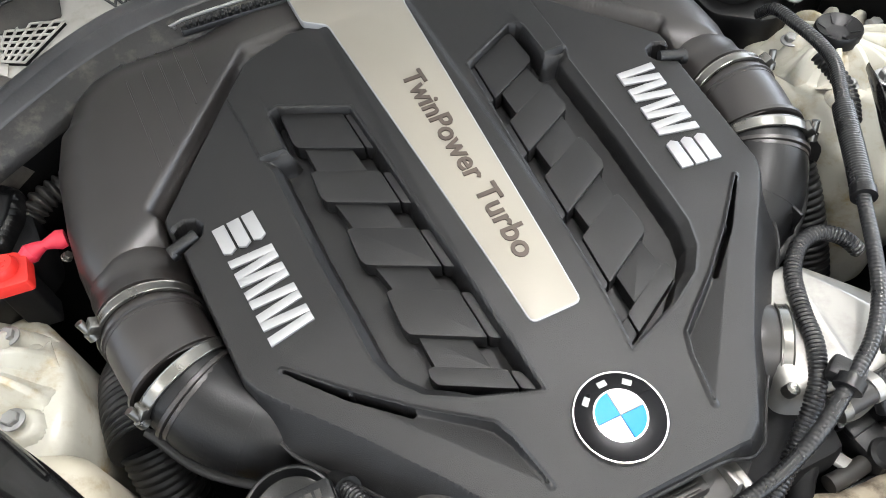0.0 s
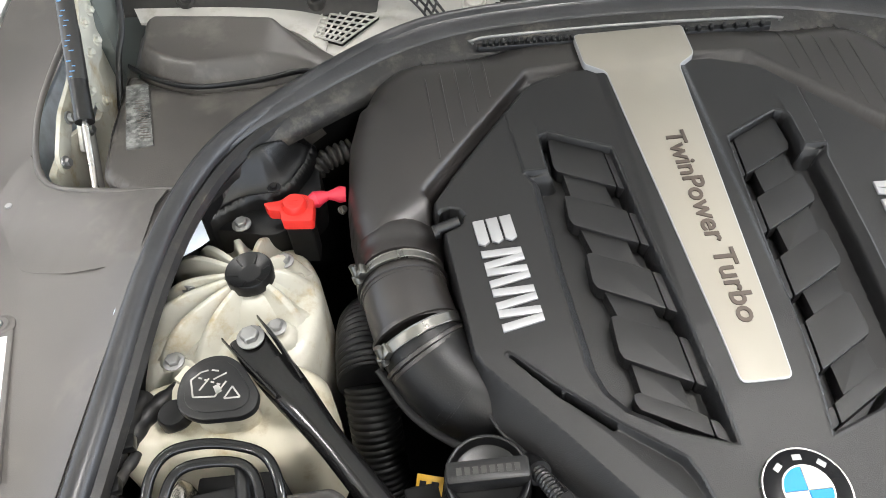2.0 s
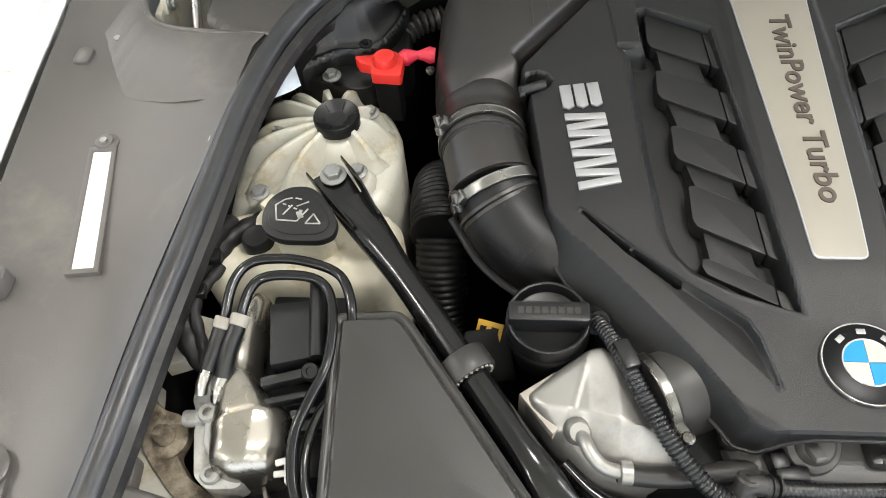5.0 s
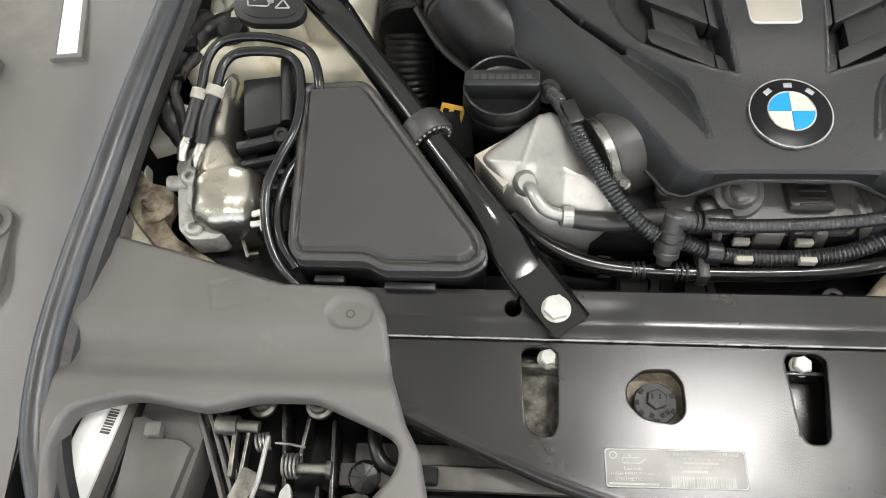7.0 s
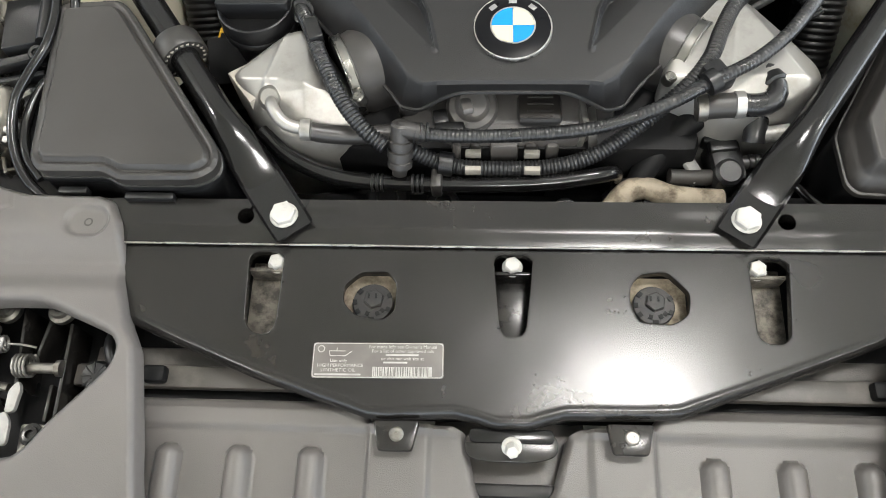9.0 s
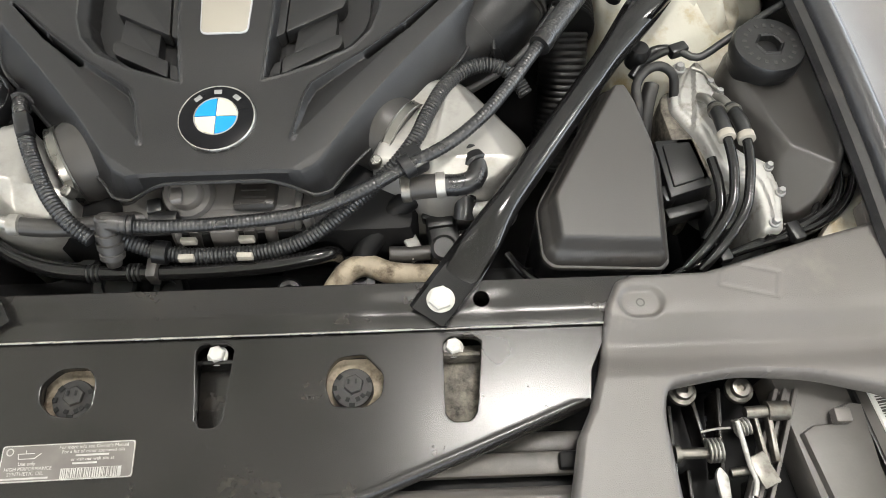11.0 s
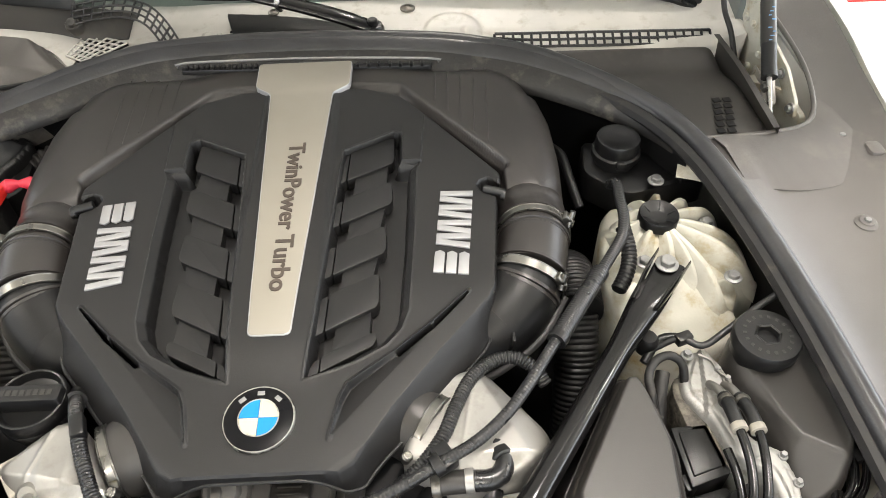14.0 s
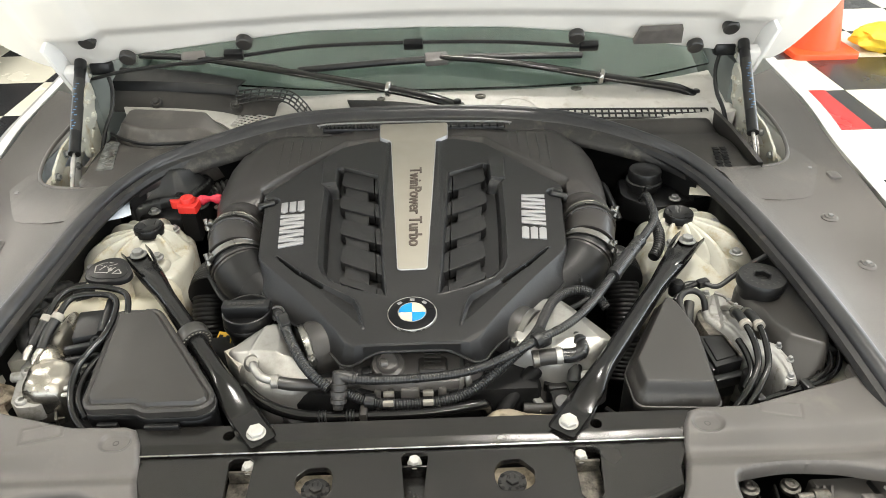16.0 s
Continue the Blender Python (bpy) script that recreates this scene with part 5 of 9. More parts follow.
def air_guide():
    t = thing("front_air_guide", "dusty dark grey plastic air guide below the black panel", "trim", at=(0, -0.23, 0.55))
    for s in (-1, 1):
        xin = 0.040 if s < 0 else 0.052
        ol = [(s * 0.385, -0.150), (s * 0.385, -0.42), (s * 0.016, -0.42), (s * 0.018, -0.25), (s * xin * 0.75, -0.222), (s * xin, -0.176), (s * (xin + 0.012), -0.170), (s * 0.125, -0.168), (s * 0.14, -0.150)]

        def h(X, Y, D):
            ax = np.abs(X)
            z = 0.704 + 0.06 * (Y + 0.2) - 0.006 * (1 - ease(Y, -0.180, -0.172)) - 0.004 * ease(Y, -0.160, -0.155)
            z = z + 0.005 * (1 - ease(np.abs(ax - 0.100), 0.026, 0.030)) * (Y < -0.168)
            for x0 in (0.310, 0.245, 0.179):
                q = np.hypot(np.maximum(np.abs(ax - x0) - 0.001, 0), np.maximum(Y + 0.203, 0))
                z = z + 0.012 * np.sqrt(np.clip(1 - (q / 0.0110) ** 2, 0, 1)) * (1 - 0.5 * ease(-Y, 0.22, 0.30))
            return z - 0.004 * (1 - ease(D, 0, 0.005))

        field("guide", ol if s < 0 else ol[::-1], h, 0.0022, 0.03, M_TRIM, t, sharp=55)
        part("cross_rail", boxes(((s * 0.30, -0.128, 0.690), (0.24, 0.022, 0.012), (0, 0, 0), 0.003), ((s * 0.33, -0.105, 0.676), (0.16, 0.02, 0.012), (0, 0, 0), 0.003)), M_COWLGREY, t, "dusty lower rail")
        part("rail_block", boxes(((s * 0.338, -0.128, 0.700), (0.022, 0.016, 0.014), (0, 0, 0), 0.003)), M_DEEP, t)
    part("lower_plate", boxes(((0, -0.24, 0.668), (0.14, 0.16, 0.01), (3, 0, 0), 0.002)), M_COWLGREY, t)
    part("lower_rib", boxes(((0, -0.222, 0.680), (0.10, 0.012, 0.008), (0, 0, 0), 0.003)), M_DUSTY, t)
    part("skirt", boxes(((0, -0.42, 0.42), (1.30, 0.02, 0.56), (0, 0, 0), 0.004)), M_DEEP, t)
    c = thing("latch_striker", "black steel centre catch with a pale hexagon bolt", "latch", at=(0.001, -0.187, 0.70))
    part("catch_plate", slab(rounded([(-0.040, -0.178), (-0.040, -0.198), (-0.020, -0.202), (0.022, -0.202), (0.042, -0.196), (0.042, -0.178), (0.014, -0.172), (-0.012, -0.172)], 0.008, 3), 0.709, 0.713, 0.001), M_PAINTBLK, c)
    part("catch_rim", slab(rounded([(-0.036, -0.174), (-0.036, -0.186), (0.038, -0.186), (0.038, -0.174)], 0.004, 3), 0.713, 0.716, 0.001), M_GLOSSBLK, c)
    bm = bmesh.new()
    hexbolt(bm, (0.001, -0.189, 0.714), 0.0060, 0.016, (0, -0.55, 1), 0.0090)
    part("bolt", bm, M_WHITEBOLT, c)


def side_cover(s):
    t = thing("headlamp_cover", "grey plastic cover over the headlamp with an access opening", "trim", "headlamp covers", at=(s * 0.53, -0.05, 0.6))
    ol = [(-0.694, 0.094), (-0.606, 0.075), (-0.484, 0.040), (-0.410, 0.039), (-0.394, 0.033), (-0.382, 0.010), (-0.372, -0.045), (-0.356, -0.090), (-0.342, -0.115), (-0.322, -0.20), (-0.305, -0.30), (-0.302, -0.40), (-0.66, -0.40), (-0.655, -0.30), (-0.660, -0.20), (-0.690, -0.10), (-0.699, -0.03), (-0.700, 0.03)]
    if s < 0:
        hole = [(-0.655, -0.175), (-0.672, -0.125), (-0.664, -0.092), (-0.635, -0.081), (-0.61, -0.075), (-0.582, -0.079), (-0.542, -0.085), (-0.517, -0.079), (-0.495, -0.073), (-0.467, -0.072), (-0.44, -0.072), (-0.413, -0.083), (-0.383, -0.095), (-0.365, -0.104), (-0.358, -0.116), (-0.361, -0.134), (-0.382, -0.159), (-0.405, -0.186), (-0.417, -0.206), (-0.429, -0.216), (-0.465, -0.218), (-0.505, -0.218), (-0.539, -0.212), (-0.572, -0.2), (-0.598, -0.185)]
        hole = rounded(hole, 0.008, 2)
    else:
        ol = [(-x, y) for x, y in ol[::-1]]
        hole = rounded([(0.428, -0.072), (0.500, -0.060), (0.570, -0.066), (0.640, -0.085), (0.665, -0.13), (0.65, -0.18), (0.60, -0.212), (0.445, -0.212), (0.424, -0.185), (0.421, -0.10)], 0.018, 4)

    def h(X, Y, D):
        ax = np.abs(X)
        z = 0.754 - 0.014 * ease(-Y, 0.002, 0.034) + 0.009 * ease(-Y, 0.040, 0.066) - 0.05 * ease(-Y, 0.20, 0.42)
        z = z + 0.008 * ease(ax, 0.60, 0.70) - 0.003 * (1 - ease(np.abs(Y + 0.02), 0.0, 0.03))
        for cx in (0.415,):
            q = np.hypot(np.maximum(np.abs(ax - cx) - 0.006, 0), Y - 0.010)
            z = z - 0.005 * (1 - ease(q, 0.012, 0.018))
        # flat rectangle pressed into the top
        rx, ry = ax - 0.525, Y - 0.030
        u, v = rx * 0.966 + ry * -0.259, rx * 0.259 + ry * 0.966
        box_d = np.maximum(np.abs(u) - 0.028, np.abs(v) - 0.0135)
        z = z - 0.0013 * np.exp(-(box_d / 0.0016) ** 2)
        return z - 0.005 * (1 - np.sqrt(np.clip(1 - (1 - np.clip(D / 0.006, 0, 1)) ** 2, 0, 1)))

    field("shell", ol, h, 0.0019, 0.02, M_TRIM, t, sharp=50, holes=[hole])
    bm = bmesh.new()
    lathe(bm, [(0.010, -0.002), (0.010, 0.001), (0.0085, 0.0025), (0.005, 0.0025), (0.0045, 0.004), (0.003, 0.0042), (0.0025, 0.002)], pose(s * 0.415, 0.010, 0.745), 22)
    part("push_clip", bm, M_COWL, t)


def coil(bm, c, axis, r, n, pitch, wire):
    m = aim(c, axis)
    pts = [m @ Vector((r * math.cos(2 * math.pi * k / 10), r * math.sin(2 * math.pi * k / 10), pitch * k / 10 - n * pitch / 2)) for k in range(int(n * 10) + 1)]
    tube(bm, pts, wire, 6, smooth=False)


def hood_latch(s):
    """The plated latch works below the opening of each headlamp cover. Drawn for the left, mirrored for the right."""
    t = thing("hood_latch", "plated steel hood latch with springs, levers and screws", "latch", "hood latches", at=(s * 0.47, -0.14, 0.62))
    dx = 0.0 if s < 0 else 0.010
    P = lambda x, y, z: (s * (-x) + dx, y, z)

    def add(name, items, mat, label=""):
        part(name, boxes(*[(P(*c), sz, (r[0], r[1] * -s, r[2] * -s), 0.0015) for c, sz, r in items]), mat, t, label)

    def flat(name, pts, z0, z1, mat, label=""):
        pts = [P(x, y, 0)[:2] for x, y in pts]
        part(name, slab(rounded(pts if s < 0 else pts[::-1], 0.004, 3), z0, z1, 0.0012), mat, t, label)

    def rod(name, pts, r, mat, label="", smooth=True):
        bm = bmesh.new()
        tube(bm, [P(*p) for p in pts], r, 14, smooth=smooth)
        part(name, bm, mat, t, label)

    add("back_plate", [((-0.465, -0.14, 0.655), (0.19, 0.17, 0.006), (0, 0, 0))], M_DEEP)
    flat("foot_plate", [(-0.508, -0.214), (-0.479, -0.214), (-0.473, -0.200), (-0.472, -0.180), (-0.510, -0.180)], 0.703, 0.708, M_STEEL, "plated mounting plate")
    flat("foot_plate", [(-0.447, -0.213), (-0.438, -0.213), (-0.424, -0.200), (-0.419, -0.180), (-0.451, -0.180)], 0.703, 0.708, M_STEEL, "plated mounting plate")
    for x in (-0.493, -0.437):
        bm = bmesh.new()
        lathe(bm, [(0.0105, 0), (0.0105, 0.0022), (0.0075, 0.0030), (0.0070, 0.0052), (0.0040, 0.0055), (0.0036, 0.0025), (0.0, 0.0025)], pose(*P(x, -0.190, 0.708)), 22, cap=False)
        part("screw", bm, M_PAINTBLK, t)
    for x in (-0.500, -0.444):
        bm = bmesh.new()
        lathe(bm, [(0.0135, -0.004), (0.0135, 0.002), (0.010, 0.004), (0.0085, 0.008), (0.004, 0.0085), (0.003, 0.006)], pose(*P(x, -0.067, 0.704)), 22)
        part("bushing", bm, M_STEEL, t)
    # upright black sheets of the latch
    for a, b, z, hgt in (((-0.478, -0.066), (-0.466, -0.146), 0.690, 0.040), ((-0.452, -0.074), (-0.457, -0.120), 0.688, 0.034), ((-0.427, -0.082), (-0.420, -0.178), 0.690, 0.040), ((-0.497, -0.150), (-0.490, -0.182), 0.684, 0.030), ((-0.438, -0.140), (-0.436, -0.176), 0.682, 0.034)):
        m = ((a[0] + b[0]) / 2, (a[1] + b[1]) / 2, z)
        add("web", [(m, (0.004, math.hypot(b[0] - a[0], b[1] - a[1]), hgt), (0, 0, math.degrees(math.atan2(b[0] - a[0], a[1] - b[1]))))], M_PAINTBLK)
    add("lever", [((-0.517, -0.114, 0.712), (0.005, 0.050, 0.012), (0, 0, 3)), ((-0.506, -0.116, 0.710), (0.004, 0.052, 0.012), (0, 0, -2))], M_STEEL)
    add("flag", [((-0.501, -0.146, 0.716), (0.018, 0.030, 0.003), (0, 0, -22))], M_STEEL)
    rod("pivot_pin", [(-0.536, -0.092, 0.716), (-0.516, -0.092, 0.716)], 0.0095, M_STEEL, "", False)
    rod("pivot_pin", [(-0.516, -0.092, 0.716), (-0.496, -0.093, 0.715)], 0.0060, M_STEEL, "", False)
    rod("axle", [(-0.455, -0.128, 0.712), (-0.428, -0.128, 0.712)], 0.0052, M_STEEL, "", False)
    rod("axle_head", [(-0.428, -0.128, 0.712), (-0.423, -0.128, 0.712)], 0.0080, M_STEEL, "", False)
    rod("cross_pin", [(-0.500, -0.143, 0.708), (-0.474, -0.146, 0.706)], 0.0042, M_STEEL, "", False)
    bm = bmesh.new()
    coil(bm, P(-0.490, -0.106, 0.714), (1, 0.2, 0), 0.0075, 3.5, 0.0036, 0.0015)
    part("spring", bm, M_ALU, t, "pale wire spring")
    bm = bmesh.new()
    coil(bm, P(-0.461, -0.126, 0.712), (1, 0, 0), 0.0105, 4, 0.0036, 0.0015)
    part("spring", bm, M_ALU, t, "pale wire spring")
    rod("spring_leg", [(-0.484, -0.102, 0.722), (-0.486, -0.125, 0.721), (-0.488, -0.142, 0.719), (-0.492, -0.156, 0.716), (-0.489, -0.168, 0.713)], 0.0024, M_CAST, "pale bent spring end")
    rod("spring_leg", [(-0.476, -0.108, 0.722), (-0.462, -0.109, 0.724), (-0.448, -0.111, 0.722)], 0.0012, M_ALU)
    flat("pale_lever", [(-0.467, -0.172), (-0.458, -0.170), (-0.457, -0.148), (-0.462, -0.140), (-0.469, -0.150)], 0.709, 0.714, M_CAST, "pale cast lever")
    flat("pale_lever", [(-0.462, -0.202), (-0.454, -0.201), (-0.456, -0.180), (-0.464, -0.170), (-0.470, -0.175), (-0.468, -0.190)], 0.714, 0.718, M_CAST, "pale cast lever")
    c = P(-0.395 if s < 0 else -0.60, -0.131, 0.698)
    bm = bmesh.new()
    lathe(bm, [(0.0145, -0.016), (0.015, 0.0), (0.013, 0.005), (0.004, 0.008), (0, 0.008)], aim(c, (0.1, -0.3, 1)), 20, cap=False)
    adj = part("adjuster", bm, M_RUBBER, t, "black ribbed plastic adjuster")
    for k in range(9):
        bm = bmesh.new()
        box(bm, (0.0085, 0, 0.0058), (0.012, 0.0016, 0.003), (0, 14, 0), 0.0004, 1)
        bm.transform(aim(c, (0.1, -0.3, 1)) @ pose(0, 0, 0, 0, 0, 40 * k))
        part("adjuster_rib", bm, M_DUSTY, adj)
    rod("drain_hose", [(-0.391, -0.080, 0.690), (-0.388, -0.100, 0.700), (-0.380, -0.117, 0.700), (-0.362, -0.126, 0.69)], 0.0068, M_RUBBER)
    flat("dirty_plate", [(-0.420, -0.165), (-0.405, -0.172), (-0.385, -0.150), (-0.398, -0.143), (-0.416, -0.147)], 0.680, 0.692, M_DIRTYBRACKET, "dirty folded plate")


def headlamp(s):
    t = thing("headlamp", "dark grey headlamp housing with a white bar-coded sticker", "headlamp", "headlamps", at=(s * 0.62, -0.14, 0.5))
    P = lambda x, y: (s * -x, y)
    o = lambda pts: [P(*p) for p in (pts if s < 0 else pts[::-1])]
    part("housing", slab(o([(-0.69, -0.24), (-0.575, -0.24), (-0.545, -0.05), (-0.69, -0.05)]), 0.56, 0.700, 0.006), M_HEADLAMP, t)
    part("raised_panel", slab(o([(-0.625, -0.225), (-0.583, -0.225), (-0.560, -0.112), (-0.572, -0.105), (-0.590, -0.104), (-0.596, -0.090), (-0.612, -0.084), (-0.624, -0.086)]), 0.69, 0.709, 0.003), M_HEADLAMP, t)
    part("clip", boxes(((s * 0.598, -0.098, 0.712), (0.016, 0.014, 0.012), (0, 0, 0), 0.002)), M_TRIM, t)
    for k, x in enumerate((-0.630, -0.531, -0.520, -0.511)):
        part("rib", boxes(((s * -x, -0.14, 0.700), (0.004, 0.16, 0.014), (0, 0, s * (8 if k == 0 else -26)), 0.001)), M_HEADLAMP if k else M_BLACK, t)
    part("sticker", slab(o([(-0.685, -0.20), (-0.658, -0.20), (-0.636, -0.070), (-0.664, -0.070)]), 0.700, 0.7035), M_PRINT, t, "white bar-coded sticker")
    bm = bmesh.new()
    for k in range(9):
        box(bm, (s * (0.647 + 0.0006 * k), -0.078 - 0.0028 * k, 0.7038), (0.012, 0.0012 + 0.0006 * (k % 3), 0.0006), (0, 0, s * 8))
    tagged(part("code_bar", bm, M_HEADLAMP, t), kind="stuff")
    part("lens_edge", boxes(((s * 0.672, -0.13, 0.706), (0.02, 0.2, 0.01), (0, 0, s * 12), 0.002)), M_PRINT, t)


front_panel()
oil_sticker()
air_guide()
for s in (-1, 1):
    side_cover(s)
    hood_latch(s)
    headlamp(s)


# ---- left front corner ----
def air_box_left():
    t = thing("air_box_cover", "satin black plastic air box lid with a raised rim", "air box", at=(-0.40, 0.15, 0.62))
    ol = [(-0.484, 0.248), (-0.420, 0.252), (-0.408, 0.243), (-0.292, 0.082), (-0.290, 0.062), (-0.308, 0.050), (-0.386, 0.049), (-0.401, 0.058), (-0.468, 0.058), (-0.478, 0.072)]
    rim = rounded(ol, 0.012, 4)

    def h(X, Y, D):
        return 0.776 + 0.13 * (Y - 0.05) - 0.0022 * np.exp(-((D - 0.0085) / 0.0018) ** 2) - 0.003 * (1 - np.sqrt(np.clip(1 - (1 - np.clip(D / 0.003, 0, 1)) ** 2, 0, 1))) + 0.0015 * ease(D, 0.012, 0.05) - 0.004 * (1 - ease(D, 0.0095, 0.0125))

    c = Vector((-0.40, 0.14))
    field("lid", [tuple(c + (Vector(p) - c) * 1.025) for p in rim], h, 0.0016, 0.020, M_BOX, t, sharp=32)
    part("lid_rim", slab([tuple(c + (Vector(p) - c) * 1.05) for p in rim], 0.752, 0.759, 0.002, warp=lambda x, y, z: (x, y, z + 0.13 * (y - 0.05))), M_BLACK, t)
    big = [tuple(c + (Vector(p) - c) * 1.03) for p in rim]
    part("base", slab(big, 0.60, 0.750, 0.004, warp=lambda x, y, z: (x, y, z + 0.13 * (y - 0.05) * (z > 0.7))), M_BLACK, t)
    pieces("catch", [((-0.36, 0.040, 0.745), (0.05, 0.008, 0.012), (0, 0, 0), 0.002), ((-0.44, 0.046, 0.745), (0.03, 0.008, 0.012), (0, 0, 0), 0.002)], M_BLACK, t)


def control_unit_left():
    t = thing("brake_control_unit", "cast aluminium hydraulic unit with black connector and pipes", "hydraulic unit", at=(-0.56, 0.18, 0.6))
    ol = rounded([(-0.577, 0.299), (-0.593, 0.281), (-0.600, 0.231), (-0.598, 0.157), (-0.592, 0.106), (-0.568, 0.095), (-0.528, 0.103), (-0.515, 0.131), (-0.523, 0.163), (-0.549, 0.183), (-0.563, 0.206), (-0.564, 0.286)], 0.010, 4)

    def h(X, Y, D):
        z = 0.776 - 0.026 * (1 - np.sqrt(np.clip(1 - (1 - np.clip(D / 0.021, 0, 1)) ** 2, 0, 1)))
        z = z - 0.35 * np.maximum(X + 0.552, 0) - 0.16 * np.maximum(0.125 - Y, 0)
        return z + 0.0022 * np.exp(-((Y - 0.150 - 0.3 * (X + 0.57)) / 0.006) ** 2) - 0.002 * np.exp(-((Y - 0.205) / 0.010) ** 2)

    field("casting", ol, h, 0.0017, 0.10, M_GLOSSALU, t, sharp=60)
    flange = rounded([(-0.624, 0.199), (-0.612, 0.206), (-0.606, 0.200), (-0.606, 0.172), (-0.598, 0.135), (-0.590, 0.118), (-0.553, 0.110), (-0.530, 0.114), (-0.534, 0.104), (-0.556, 0.100), (-0.563, 0.091), (-0.592, 0.089), (-0.607, 0.101), (-0.616, 0.140), (-0.621, 0.165), (-0.628, 0.178)], 0.005, 3)
    part("flange", slab(flange, 0.716, 0.745, 0.004), M_CAST, t, "dull grey cast flange")
    part("flange_step", slab(rounded([(-0.612, 0.196), (-0.602, 0.198), (-0.597, 0.150), (-0.586, 0.122), (-0.592, 0.116), (-0.603, 0.132)], 0.004, 3), 0.74, 0.753, 0.003), M_CAST, t)
    bm = bmesh.new()
    lathe(bm, [(0.0075, -0.012), (0.0085, -0.010), (0.0085, 0.012), (0.0070, 0.014), (0.003, 0.014)], aim((-0.617, 0.158, 0.744), (-1, -0.1, 0.1)), 18)
    part("lug", bm, M_CAST, t)
    for x, y, z in ((-0.590, 0.103, 0.745), (-0.604, 0.160, 0.752)):
        bm = bmesh.new()
        lathe(bm, [(0.010, -0.012), (0.010, 0.003), (0.0085, 0.005), (0.0048, 0.005), (0.0045, -0.006), (0, -0.006)], pose(x, y, z), 22, cap=False)
        part("boss", bm, M_CAST, t)
    bm = bmesh.new()
    tube(bm, [(-0.584, 0.113, 0.750), (-0.562, 0.110, 0.750), (-0.540, 0.112, 0.751), (-0.530, 0.118, 0.753)], 0.0026, 8)
    part("seam", bm, M_CAST, t)
    # near-black block put in for the shade of the cavity beside the casting
    part("cavity", boxes(((-0.528, 0.206, 0.66), (0.085, 0.20, 0.15), (0, 0, 0), 0.004)), M_DEEP, t, "black block standing in for the shaded cavity")
    part("connector", slab(rounded([(-0.555, 0.265), (-0.514, 0.271), (-0.503, 0.207), (-0.542, 0.197)], 0.003), 0.735, 0.786, 0.002), M_BLACK, t, "black multi-pin connector")
    part("slide", slab(rounded([(-0.515, 0.289), (-0.503, 0.291), (-0.491, 0.209), (-0.503, 0.207)], 0.003), 0.74, 0.791, 0.002), M_BLACK, t)
    bm = bmesh.new()
    tube(bm, [(-0.509, 0.288, 0.789), (-0.497, 0.206, 0.786)], 0.0075, 14, smooth=False)
    part("hinge_roll", bm, M_BLACK, t)
    part("connector_latch", boxes(((-0.528, 0.189, 0.772), (0.046, 0.010, 0.014), (0, 0, 16), 0.0015), ((-0.521, 0.173, 0.764), (0.050, 0.007, 0.012), (0, 0, 14), 0.0015), ((-0.505, 0.161, 0.758), (0.030, 0.006, 0.012), (0, 0, 10), 0.001), ((-0.498, 0.149, 0.752), (0.034, 0.010, 0.016), (0, 0, 8), 0.001)), M_BLACK, t)
    bm = bmesh.new()
    lathe(bm, [(0.009, -0.01), (0.009, 0.006), (0.0075, 0.008), (0.004, 0.008), (0.0035, 0.006)], aim((-0.502, 0.195, 0.778), (0, -0.3, 1)), 18)
    part("latch_knob", bm, M_BLACK, t)
    part("wedge_clip", boxes(((-0.511, 0.153, 0.764), (0.010, 0.008, 0.006), (0, 0, 30), 0.001)), M_STEEL, t)
    part("pipe_bracket", boxes(((-0.517, 0.113, 0.762), (0.018, 0.006, 0.004), (0, -10, 14), 0.001), ((-0.513, 0.103, 0.760), (0.004, 0.022, 0.012), (0, 0, 10), 0.001), ((-0.520, 0.103, 0.756), (0.014, 0.006, 0.004), (0, 0, 10), 0.001)), M_HOODDUST, t, "pale metal pipe clip")
    part("wire_clip", boxes(((-0.539, 0.089, 0.722), (0.004, 0.022, 0.012), (0, 0, 25), 0.001), ((-0.531, 0.084, 0.722), (0.014, 0.004, 0.010), (0, 0, 10), 0.001)), M_STEEL, t)
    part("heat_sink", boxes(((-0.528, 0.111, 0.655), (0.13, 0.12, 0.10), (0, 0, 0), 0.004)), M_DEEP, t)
    pts_a = [(-0.606, 0.196, 0.775), (-0.600, 0.215, 0.785), (-0.594, 0.237, 0.795), (-0.590, 0.277, 0.806), (-0.576, 0.300, 0.808), (-0.545, 0.306, 0.808), (-0.512, 0.302, 0.806), (-0.484, 0.290, 0.804), (-0.470, 0.265, 0.802), (-0.466, 0.235, 0.79), (-0.47, 0.2, 0.75)]
    pts_b = [(-0.590, 0.190, 0.772), (-0.586, 0.212, 0.785), (-0.578, 0.240, 0.796), (-0.572, 0.272, 0.803), (-0.556, 0.286, 0.805), (-0.516, 0.287, 0.804), (-0.494, 0.274, 0.802), (-0.484, 0.240, 0.800), (-0.484, 0.195, 0.796), (-0.497, 0.160, 0.790), (-0.507, 0.130, 0.782), (-0.504, 0.090, 0.770), (-0.488, 0.055, 0.755), (-0.455, 0.028, 0.735)]
    pts_c = [(-0.476, 0.175, 0.778), (-0.490, 0.150, 0.776), (-0.497, 0.115, 0.770), (-0.490, 0.080, 0.765), (-0.472, 0.055, 0.755)]
    for p in (pts_a, pts_b, pts_c):
        bm = bmesh.new()
        tube(bm, p, 0.0052, 12)
        part("brake_pipe", bm, M_GLOSSBLK, t, "glossy black bent pipe")
